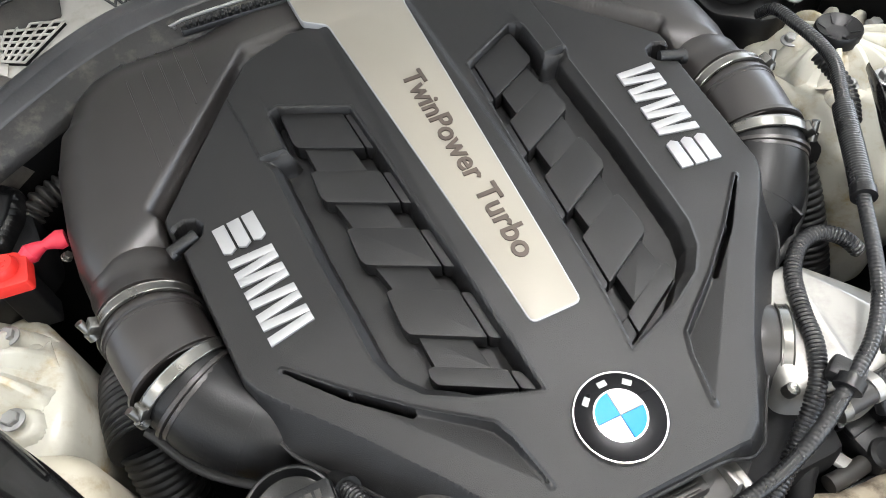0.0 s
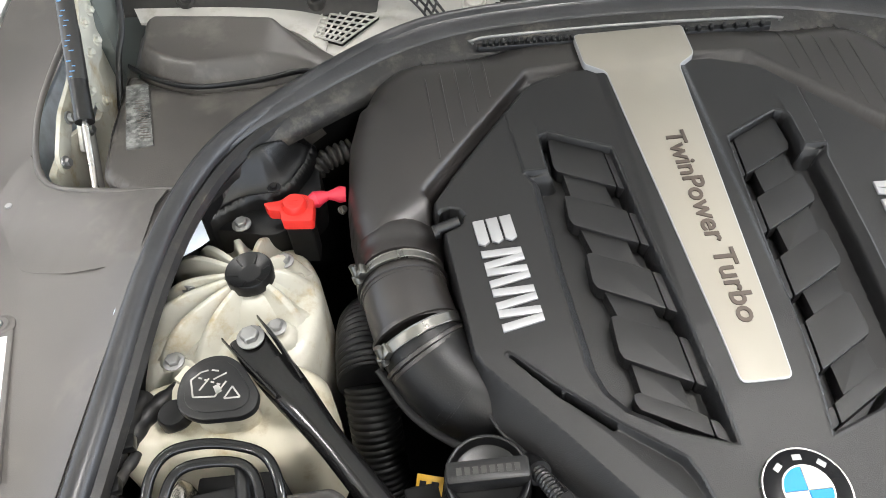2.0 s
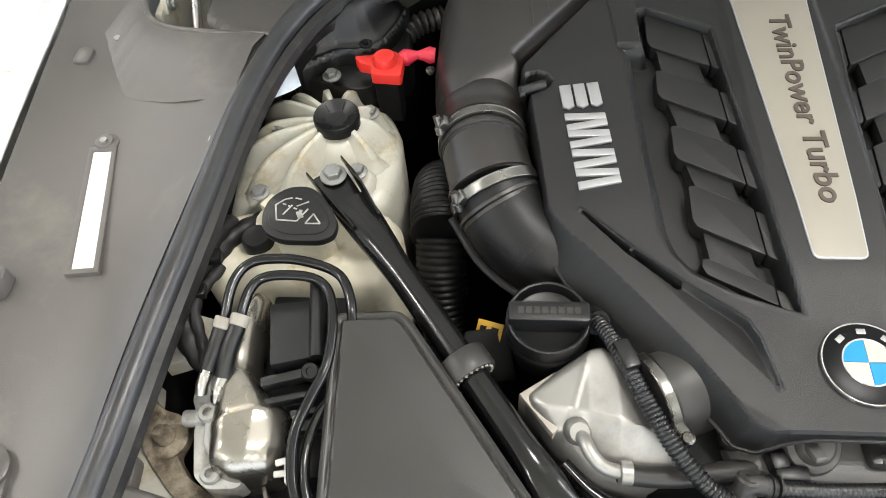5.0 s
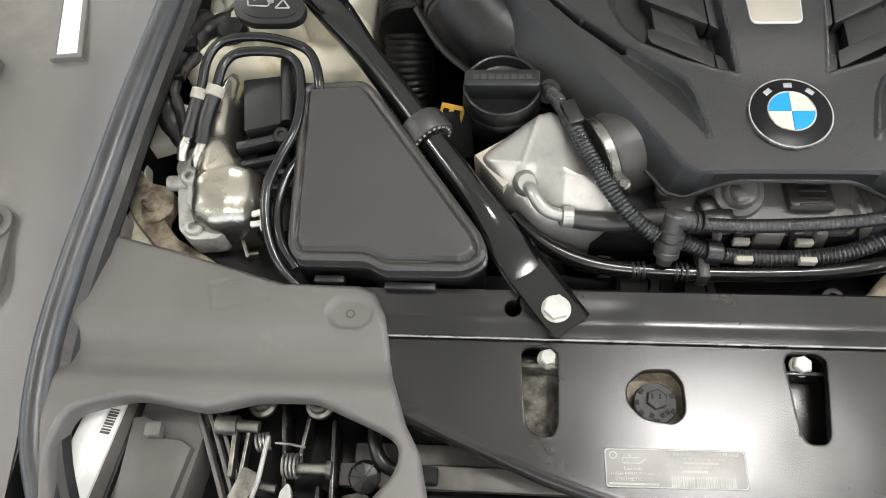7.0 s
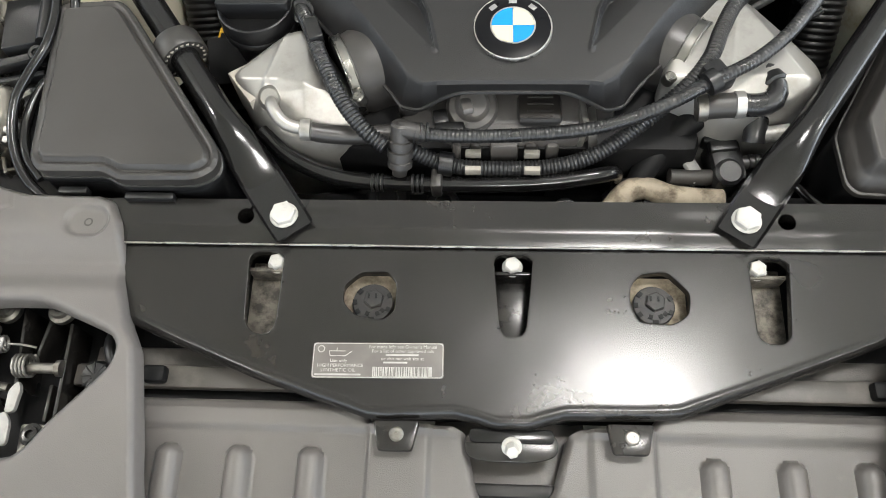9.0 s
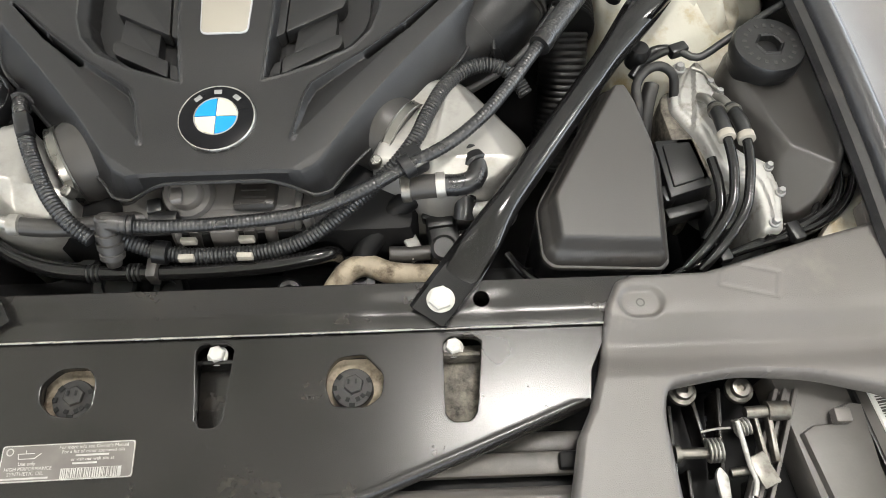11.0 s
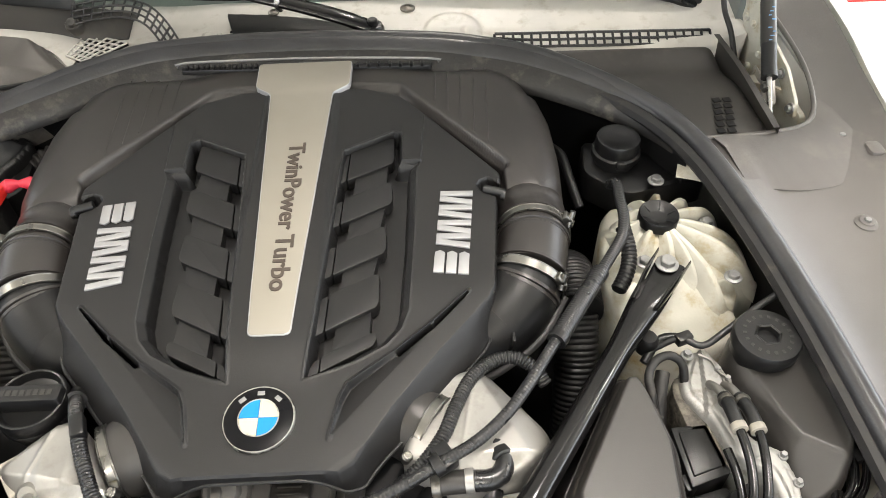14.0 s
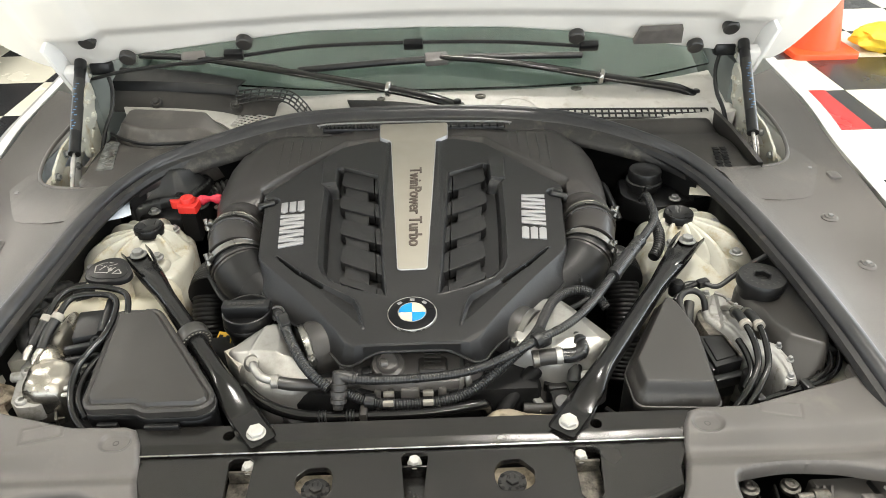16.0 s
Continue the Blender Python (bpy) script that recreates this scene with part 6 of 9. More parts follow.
    for p in (pts_a, pts_b):
        a, b, c = Vector(p[0]), Vector(p[1]), Vector(p[2])
        bm = bmesh.new()
        tube(bm, [a, b, c], 0.0085, 14)
        part("pipe_sleeve", bm, M_RUBBER, t)
        bm = bmesh.new()
        lathe(bm, [(0.0085, -0.006), (0.0098, -0.005), (0.0098, 0.005), (0.0085, 0.006)], aim(c, c - b), 18)
        part("ferrule", bm, M_TAPE, t, "pale crimp ferrule")
        bm = bmesh.new()
        tube(bm, [a + Vector((-0.006, -0.020, -0.012)), a + Vector((-0.004, -0.012, -0.004)), a], 0.006, 12)
        part("fitting", bm, M_CHROME, t)


def washer_tank():
    t = thing("washer_tank", "aged cream plastic washer tank with black filler cap", "tank", at=(-0.56, 0.33, 0.5))
    ol = rounded([(-0.668, 0.40), (-0.666, 0.335), (-0.648, 0.322), (-0.60, 0.326), (-0.52, 0.318), (-0.455, 0.312), (-0.432, 0.345), (-0.436, 0.41), (-0.48, 0.44), (-0.6, 0.44)], 0.025, 4)

    def h(X, Y, D):
        z = 0.742 - 0.03 * (1 - np.sqrt(np.clip(1 - (1 - np.clip(D / 0.035, 0, 1)) ** 2, 0, 1)))
        return z + 0.006 * np.exp(-((Y - 0.345) / 0.012) ** 2) - 0.006 * np.exp(-((X + 0.615) / 0.012) ** 2) + 0.01 * ease(Y, 0.37, 0.41)

    field("tank", ol, h, 0.004, 0.14, M_TANK, t, sharp=70)
    cap = rounded([(-0.584, 0.372), (-0.580, 0.396), (-0.560, 0.413), (-0.536, 0.414), (-0.518, 0.400), (-0.497, 0.364), (-0.499, 0.346), (-0.512, 0.338), (-0.556, 0.338), (-0.578, 0.350)], 0.012, 4)
    cp = part("filler_cap", slab(cap, 0.786, 0.795, 0.002, seg=2), M_BLACK, t, "black hinged filler cap with a white washer symbol")
    c = Vector((-0.543, 0.377))
    part("filler_neck", slab([tuple(c + (Vector(p) - c) * 0.8) for p in cap], 0.735, 0.781), M_TANK, t)
    part("cap_dish", slab([tuple(c + (Vector(p) - c) * 0.80) for p in cap], 0.793, 0.7962, 0.0006), M_BLACK, cp)
    bm = bmesh.new()
    k = Matrix.Translation((-0.546, 0.378, 0.7966)) @ pose(0, 0, 0, 0, 0, -4) @ Matrix.Diagonal((1.25, 1.25, 1, 1))

    def bar(a, b, w=0.0014):
        a, b = Vector(a), Vector(b)
        m = (a + b) / 2
        one = boxes(((m.x, m.y, 0.0002), ((b - a).length, w, 0.0004), (0, 0, math.degrees(math.atan2((b - a).y, (b - a).x)))))
        one.transform(k)
        part("symbol_bar", one, M_DIMPRINT, cp)
    bar((-0.014, -0.012), (0.004, -0.012)), bar((-0.014, -0.012), (-0.019, 0.004)), bar((-0.019, 0.004), (-0.012, 0.011))
    bar((-0.012, 0.011), (-0.006, 0.013)), bar((-0.003, 0.013), (0.003, 0.012)), bar((0.004, -0.012), (0.011, 0.002))
    for q in range(4):
        bar((-0.013 + 0.0055 * q, 0.006 - 0.002 * q), (-0.010 + 0.0055 * q, 0.005 - 0.002 * q))
    bar((-0.004, 0.005), (-0.010, -0.006)), bar((0.0, 0.004), (0.010, 0.010))
    bar((0.012, -0.014), (0.025, -0.013)), bar((0.012, -0.014), (0.017, -0.003)), bar((0.025, -0.013), (0.017, -0.003))
    box(bm, (0.005, -0.005, 0.0002), (0.005, 0.008, 0.0004), (0, 0, 30))
    bm.transform(k)
    part("symbol_figure", bm, M_DIMPRINT, cp)
    part("cap_tab", boxes(((-0.583, 0.402, 0.776), (0.016, 0.020, 0.01), (0, 0, -35), 0.002)), M_TANK, cp)
    bm = bmesh.new()
    lathe(bm, [(0.018, -0.03), (0.018, 0.0), (0.015, 0.005), (0.009, 0.005)], pose(-0.600, 0.372, 0.752), 22)
    part("grommet", bm, M_RUBBER, t)


def jump_terminal():
    t = thing("jump_terminal", "red plastic jump-start terminal cover with red cable boot", "terminal", at=(-0.465, 0.60, 0.70))
    part("cover", slab(rounded([(-0.505, 0.609), (-0.497, 0.595), (-0.482, 0.592), (-0.479, 0.574), (-0.440, 0.570), (-0.439, 0.606), (-0.450, 0.617), (-0.47, 0.622), (-0.482, 0.611)], 0.004, 3), 0.770, 0.786, 0.004), M_RED, t)
    bm = bmesh.new()
    lathe(bm, [(0.016, -0.01), (0.016, 0.005), (0.013, 0.010), (0.0, 0.0105)], pose(-0.463, 0.597, 0.786), 24, cap=False)
    part("dome", bm, M_RED, t)
    part("dome_bar", boxes(((-0.463, 0.598, 0.7965), (0.014, 0.002, 0.001)), ((-0.463, 0.592, 0.7965), (0.010, 0.002, 0.001))), M_RED, t)
    part("base", slab(rounded([(-0.478, 0.578), (-0.444, 0.575), (-0.444, 0.606), (-0.476, 0.608)], 0.004), 0.70, 0.771, 0.002), M_DEEP, t, "black terminal post below the cover")
    bm = bmesh.new()
    tube(bm, [(-0.445, 0.610, 0.778), (-0.430, 0.616, 0.779), (-0.415, 0.619, 0.778), (-0.400, 0.620, 0.776)], lambda u: 0.0085 + 0.003 * math.sin(u * 9), 14)
    part("boot", bm, M_PINK, t)
    bm = bmesh.new()
    hexbolt(bm, (-0.407, 0.602, 0.765), 0.005, 0.008, (0.6, -0.2, 0.7), 0.006)
    part("stud", bm, M_STEEL, t)
    settle(t, -0.012, 0.034)


def left_corner_small():
    # dirty body bracket with its stud, beside the hydraulic unit
    t = thing("chassis_bracket", "dirty tan chassis bracket with a threaded stud", "bracket", at=(-0.67, 0.14, 0.6))
    ring = [(-0.700, 0.232), (-0.690, 0.210), (-0.682, 0.189), (-0.669, 0.178), (-0.650, 0.174), (-0.638, 0.165), (-0.637, 0.150), (-0.643, 0.131), (-0.623, 0.108), (-0.573, 0.080), (-0.605, 0.072), (-0.641, 0.094), (-0.674, 0.128), (-0.700, 0.166), (-0.708, 0.190), (-0.712, 0.225)]
    part("plate", slab(rounded(ring, 0.006, 3), 0.696, 0.713, 0.003), M_RUSTY, t)
    part("body_edge", slab(rounded([(-0.712, 0.232), (-0.690, 0.224), (-0.640, 0.243), (-0.634, 0.285), (-0.705, 0.305)], 0.010, 3), 0.690, 0.714, 0.003), M_TOWER, t, "pale painted body edge")
    part("clip_nut", boxes(((-0.688, 0.253, 0.716), (0.012, 0.012, 0.006), (0, 0, 10), 0.001)), M_STEEL, t)
    bm = bmesh.new()
    lathe(bm, [(0.020, -0.006), (0.0205, 0.0), (0.014, 0.005), (0.010, 0.006), (0.010, 0.016), (0.0085, 0.018), (0.006, 0.018), (0.006, 0.024), (0, 0.025)], aim((-0.655, 0.146, 0.712), (-0.15, 0.1, 1)), 22, cap=False)
    part("stud", bm, M_RUSTY, t)
    t = thing("body_flange", "pale painted body flange beside the headlamp cover", "body", "body flanges", at=(-0.69, 0.12, 0.65))
    part("flange", slab([(-0.715, 0.24), (-0.690, 0.235), (-0.672, 0.15), (-0.645, 0.10), (-0.615, 0.072), (-0.72, 0.07)], 0.69, 0.708, 0.003), M_TOWER, t)
    t = thing("body_flange", "pale painted body flange beside the headlamp cover", "body", "body flanges", at=(0.69, 0.12, 0.65))
    part("flange", slab([(0.59, 0.045), (0.72, 0.045), (0.725, 0.24), (0.684, 0.24), (0.672, 0.17), (0.648, 0.115)], 0.70, 0.722, 0.003), M_TOWER, t)
    for s in (-1, 1):
        t = thing("trim_clip", "black plastic trim clip on the wing edge", "clip", "trim clips", at=(s * 0.678, 0.099, 0.72))
        part("base", slab(rounded([(s * 0.678 - 0.018, 0.080), (s * 0.678 + 0.018, 0.080), (s * 0.678 + 0.016, 0.118), (s * 0.678 - 0.016, 0.118)], 0.008, 3), 0.735, 0.752, 0.002), M_TRIM, t)
        bm = bmesh.new()
        push_clip(bm, s * 0.678, 0.099, 0.752, 0.0075)
        part("stud", bm, M_BOLT, t)
    # wiring along the left wing
    t = thing("wiring_loom", "black taped wiring loom along the wing", "cable", "looms", at=(-0.645, 0.3, 0.7))
    for p, r in (([(-0.640, 0.40, 0.74), (-0.650, 0.36, 0.756), (-0.658, 0.31, 0.752), (-0.662, 0.27, 0.745), (-0.640, 0.235, 0.73), (-0.60, 0.21, 0.70)], 0.014), ([(-0.63, 0.33, 0.755), (-0.645, 0.28, 0.760), (-0.632, 0.24, 0.75), (-0.615, 0.20, 0.755)], 0.005), ([(-0.60, 0.42, 0.73), (-0.63, 0.38, 0.745), (-0.65, 0.33, 0.75)], 0.010)):
        bm = bmesh.new()
        tube(bm, p, r, 12, ridge=(0.022, 0.0016))
        part("cable", bm, M_DUSTY, t)
    for x, y in ((-0.640, 0.335), (-0.646, 0.290)):
        part("clamp", boxes(((x, y, 0.766), (0.022, 0.016, 0.012), (0, 0, 10), 0.002)), M_BLACK, t)
    # crumpled foil sheets beside both towers
    for s in (-1, 1):
        t = thing("foil_sheet", "pale crumpled foil sheet between tower and wing" if s < 0 else "pale plastic splash sheet between tower and wing", "sheet", "splash sheets", at=(s * 0.62, 0.60, 0.72))
        pts = [(-0.606, 0.655), (-0.580, 0.592), (-0.618, 0.556), (-0.640, 0.515), (-0.655, 0.455), (-0.668, 0.46), (-0.662, 0.53), (-0.640, 0.60)]
        if s > 0:
            pts = [(0.590, 0.668), (0.570, 0.610), (0.600, 0.588), (0.630, 0.570), (0.640, 0.530), (0.662, 0.53), (0.645, 0.60)]
        rnd = random.Random(7)
        bm = slab(pts if s > 0 else pts, 0.786, 0.788, 0)
        bmesh.ops.triangulate(bm, faces=bm.faces)
        bmesh.ops.subdivide_edges(bm, edges=bm.edges, cuts=3, use_grid_fill=True)
        for v in bm.verts:
            v.co.z += 0.006 * noise.noise(v.co * 40) + 0.25 * (abs(v.co.x) - 0.61)
        part("sheet", bm, M_FOIL if s < 0 else M_TOWER, t)
    # dark filler pieces beside the left tower
    t = thing("hose_fitting", "grey ribbed hose fitting beside the plenum", "hose", at=(-0.43, 0.75, 0.7))
    bm = bmesh.new()
    tube(bm, [(-0.47, 0.735, 0.735), (-0.445, 0.757, 0.745), (-0.41, 0.775, 0.745)], 0.012, 14, ridge=(0.010, 0.005))
    part("hose", bm, M_BOX, t)


def oil_filler():
    t = thing("oil_filler_cap", "black oil filler cap with a raised grip bar", "cap", at=(-0.275, 0.252, 0.70))
    m0 = pose(-0.275, 0.256, 0.789)
    bm = bmesh.new()
    lathe(bm, [(0.033, -0.07), (0.038, -0.035), (0.041, -0.030), (0.0415, -0.005), (0.0405, -0.001), (0.039, 0.0), (0.0372, -0.0008), (0.0335, -0.0100), (0.030, -0.0118), (0, -0.0118)], m0, 52, cap=False)
    part("cap", bm, M_BLACK, t)
    bar = rounded([(-0.0395, -0.011), (0.0395, -0.011), (0.0395, 0.011), (-0.0395, 0.011)], 0.004, 3)
    part("grip", plate(bmesh.new(), [(-0.275 + x, 0.256 + y) for x, y in bar], 0.776, 0.800, 0.0025), M_BLACK, t)
    bm = bmesh.new()
    for k in range(8):
        box(bm, (-0.302 + k * 0.0078, 0.256, 0.8002), (0.0052, 0.0075, 0.0006))
    tagged(part("mark_bar", bm, M_BOX, t), kind="stuff")
    bm = bmesh.new()
    lathe(bm, [(0.0413, -0.030), (0.0424, -0.028), (0.0424, -0.022), (0.0413, -0.020)], m0, 52, cap=False)
    part("rim_bead", bm, M_BLACK, t)
    n = thing("warning_sticker", "yellow warning sticker with black symbols on a dark box", "sticker", at=(-0.335, 0.285, 0.66))
    part("box", boxes(((-0.335, 0.275, 0.65), (0.05, 0.06, 0.10), (20, 0, 8), 0.004)), M_DEEP, n)
    part("label_face", boxes(((-0.334, 0.283, 0.7035), (0.029, 0.024, 0.002), (22, 0, -15), 0.0004)), M_YELLOW, n)
    bm = boxes(((-0.341, 0.284, 0.7055), (0.007, 0.011, 0.001), (22, 0, -15)), ((-0.328, 0.282, 0.705), (0.008, 0.010, 0.001), (22, 0, -15)))
    tagged(part("symbol_bar", bm, M_BADGEK, n), kind="stuff")


air_box_left()
control_unit_left()
washer_tank()
jump_terminal()
left_corner_small()
oil_filler()


# ---- engine front, coolers and hoses ----
def engine_block():
    t = thing("engine_block", "dark cast engine front with plugs and brackets", "engine", at=(0, 0.35, 0.25))
    part("block", boxes(((0, 0.42, 0.50), (0.40, 0.62, 0.46), (0, 0, 0), 0.02)), M_DEEP, t)
    part("timing_cover", slab(rounded([(-0.115, 0.20), (-0.115, 0.135), (-0.06, 0.118), (0.07, 0.118), (0.11, 0.14), (0.11, 0.20)], 0.012, 3), 0.60, 0.742, 0.010), M_HEADLAMP, t, "dark grey timing cover")
    # moulded shelf with a round filler plug, a ribbed plate and cast legs below
    part("shelf", slab(rounded([(-0.085, 0.205), (-0.090, 0.150), (-0.066, 0.134), (0.060, 0.132), (0.078, 0.150), (0.078, 0.205)], 0.010, 3), 0.70, 0.744, 0.006), M_HEADLAMP, t, "dusty dark casting shelf")
    bm = bmesh.new()
    lathe(bm, [(0.027, -0.02), (0.027, 0.004), (0.024, 0.009), (0.018, 0.010), (0.017, 0.016), (0.014, 0.019), (0.0, 0.020)], aim((-0.040, 0.150, 0.748), (0.05, -0.40, 1)), 32, cap=False)
    plug = part("filler_plug", bm, M_HEADLAMP, t)
    bm = bmesh.new()
    box(bm, (-0.046, 0.142, 0.766), (0.012, 0.034, 0.008), (-22, 0, 12), 0.003)
    part("plug_bar", bm, M_HEADLAMP, plug)
    part("ribbed_plate", boxes(((0.030, 0.150, 0.746), (0.046, 0.040, 0.014), (-10, 0, 0), 0.006)), M_BOX, t)
    for k in range(5):
        part("plate_rib", boxes(((0.030, 0.134 + 0.0075 * k, 0.7545 + 0.0013 * k), (0.026, 0.0030, 0.002), (-10, 0, 0), 0.0008)), M_BOX, t)
    part("silver_bracket", boxes(((0.073, 0.148, 0.728), (0.007, 0.058, 0.040), (-12, 8, 0), 0.002), ((0.086, 0.146, 0.724), (0.009, 0.062, 0.040), (-12, -6, 0), 0.002), ((0.080, 0.122, 0.708), (0.020, 0.012, 0.026), (0, 0, 4), 0.002)), M_ALUSH, t, "folded silver bracket")
    for k, (x, w) in enumerate(((-0.056, 0.010), (-0.036, 0.012), (-0.006, 0.030), (0.022, 0.014), (0.044, 0.014))):
        part("cast_leg", boxes(((x, 0.122, 0.708), (w, 0.030, 0.044), (-14, 0, 0), 0.005)), (M_HEADLAMP, M_BOX)[k % 2], t)
    bm = bmesh.new()
    lathe(bm, [(0.012, -0.03), (0.012, 0.008), (0.010, 0.010), (0.0, 0.010)], pose(-0.106, 0.156, 0.742), 22, cap=False)
    part("sensor_collar", bm, M_BOX, t)
    part("fan_rail", boxes(((0.0, 0.058, 0.690), (0.50, 0.012, 0.02), (0, 0, 0), 0.003)), M_BLACK, t)
    for x in (-0.052, 0.010, 0.045, 0.075, -0.085):
        part("rail_tab", boxes(((x, 0.055, 0.7035), (0.022, 0.008, 0.006), (0, 0, 0), 0.001)), M_BOX, t)
    part("fan_shroud", boxes(((0.0, 0.07, 0.60), (0.9, 0.05, 0.14), (0, 0, 0), 0.01)), M_DEEP, t)
    for x, y, r in ((-0.13, 0.075, 0.024), (-0.18, 0.12, 0.030), (0.13, 0.075, 0.026), (-0.07, 0.07, 0.018), (0.06, 0.062, 0.014)):
        bm = bmesh.new()
        lathe(bm, [(r, -0.06), (r, -0.004), (r * 0.85, 0), (r * 0.5, 0), (r * 0.45, -0.006)], aim((x, y, 0.690), (0.1, -0.3, 1)), 20)
        part("pulley", bm, M_BLACK, t)
    pieces("belt", [((-0.15, 0.10, 0.655), (0.14, 0.03, 0.004), (0, 8, 20), 0.001), ((0.10, 0.09, 0.655), (0.12, 0.03, 0.004), (0, -8, -18), 0.001)], M_RUBBER, t)


def charge_cooler(s):
    t = thing("charge_air_cooler", "bright sheet-aluminium charge air cooler with a coolant stub", "cooler", "charge air coolers", at=(s * 0.23, 0.19, 0.55))
    if s < 0:
        ol = [(-0.302, 0.186), (-0.250, 0.222), (-0.222, 0.238), (-0.190, 0.205), (-0.158, 0.155), (-0.158, 0.122), (-0.185, 0.108), (-0.240, 0.112), (-0.272, 0.140)]
    else:
        ol = [(0.150, 0.168), (0.175, 0.245), (0.207, 0.278), (0.257, 0.280), (0.325, 0.205), (0.318, 0.170), (0.285, 0.145), (0.22, 0.130)]

    def h(X, Y, D):
        z = (0.779 if s < 0 else 0.765) - 0.012 * (1 - np.sqrt(np.clip(1 - (1 - np.clip(D / 0.013, 0, 1)) ** 2, 0, 1)))
        if s < 0:
            z = z - 0.30 * np.maximum(-0.240 - X, 0) - 0.35 * np.maximum(X + 0.212, 0) - 0.80 * np.maximum(0.164 + 0.25 * (-0.24 - X) - Y, 0) + 0.0016 * np.exp(-((X + 0.247 - 0.3 * (Y - 0.19)) / 0.0022) ** 2) + 0.0012 * np.exp(-((Y - 0.152) / 0.0022) ** 2)
        else:
            z = z + 0.012 - 0.55 * np.maximum(X - 0.262 + 0.5 * (Y - 0.23), 0) - 0.5 * np.maximum(0.170 - Y, 0) + 0.0012 * np.exp(-((X - 0.225 - 0.2 * (Y - 0.2)) / 0.002) ** 2)
        return z + 0.0008 * np.sin(X * 60 + 1) * np.sin(Y * 50)

    field("tank", rounded(ol, 0.014, 4), h, 0.0022, 0.12, M_ALUSH, t, sharp=40)
    if s < 0:
        part("side_panel", slab([(-0.303, 0.188), (-0.268, 0.212), (-0.252, 0.170), (-0.272, 0.148)], 0.70, 0.758, 0.002), M_PLATE, t, "beige stuck-on type plate with small print")
        bm = bmesh.new()
        tube(bm, [(-0.248, 0.150, 0.758), (-0.245, 0.139, 0.770), (-0.239, 0.126, 0.770), (-0.228, 0.117, 0.764), (-0.208, 0.115, 0.757)], 0.0066, 14)
        part("stub", bm, M_ALUSH, t)
        bm = bmesh.new()
        lathe(bm, [(0.014, -0.004), (0.013, 0.002), (0.009, 0.006)], aim((-0.249, 0.150, 0.764), (0.1, -0.6, 1)), 20)
        part("stub_collar", bm, M_ALU, t)
    else:
        part("type_plate", boxes(((0.300, 0.190, 0.7385), (0.05, 0.045, 0.002), (0, 22, 30))), M_PLATE, t, "grey type plate with unreadable print")
        bm = bmesh.new()
        for k in range(5):
            box(bm, (0.297 + 0.003 * k, 0.202 - 0.007 * k, 0.7412 - 0.001 * k), (0.026, 0.0022, 0.0004), (0, 22, 30))
        tagged(part("print_bar", bm, M_BADGEK, t), kind="stuff")
    # wide dark boot between the cooler and the engine, under the cover's edge
    c0, way = Vector((-0.180, 0.190, 0.745)), Vector((0.905, 0.41, 0.0)).normalized()
    if s > 0:
        c0, way = Vector((0.192, 0.212, 0.744)), Vector((-0.83, 0.55, 0.0)).normalized()
    c1 = c0 + way * 0.085
    bm = bmesh.new()
    tube(bm, [c0 + way * 0.002, c0 + way * 0.03, c0 + way * 0.06, c1], lambda u: 0.0435 + 0.0035 * float(ease(np.array(u), 0.10, 0.22)), 40, 0.008)
    part("pipe_end", bm, M_BOX, t, "dark grey round rubber pipe")
    bm = bmesh.new()
    lathe(bm, [(0.0435, -0.0058), (0.0458, -0.0058), (0.0464, -0.0048), (0.0455, -0.004), (0.0455, 0.004), (0.0464, 0.0048), (0.0458, 0.0058), (0.0435, 0.0058)], aim(c0 + way * 0.006, way), 48, cap=False)
    cl = part("band_clamp", bm, M_BAND, t, "bright band clamp")
    side = Vector((0, 0, 1)).cross(way).normalized()
    q = c0 + way * 0.006 + Vector((0, 0, 0.022)) - side * (0.042 if side.y > 0 else -0.042)
    bm = boxes((q, (0.020, 0.010, 0.008), (0, 10, math.degrees(math.atan2(side.y, side.x))), 0.002))
    lathe(bm, [(0.0065, 0), (0.0065, 0.010), (0.0045, 0.012)], aim(q - side * (0.012 if side.y > 0 else -0.012), Vector((0, 0, 1)) - way * 0.3), 12)
    part("clamp_screw", bm, M_BAND, cl)


def hose(name, label, runs, group=""):
    """runs: (points, radius, ridge or None, material, part name)."""
    p0 = runs[0][0][0]
    t = thing(name, label, "hose", group, at=(p0[0], p0[1], p0[2] - 0.02))
    for pts, r, ridge, mat, nm in runs:
        bm = bmesh.new()
        tube(bm, pts, r, 14, ridge=ridge)
        part(nm, bm, mat, t)
    return t


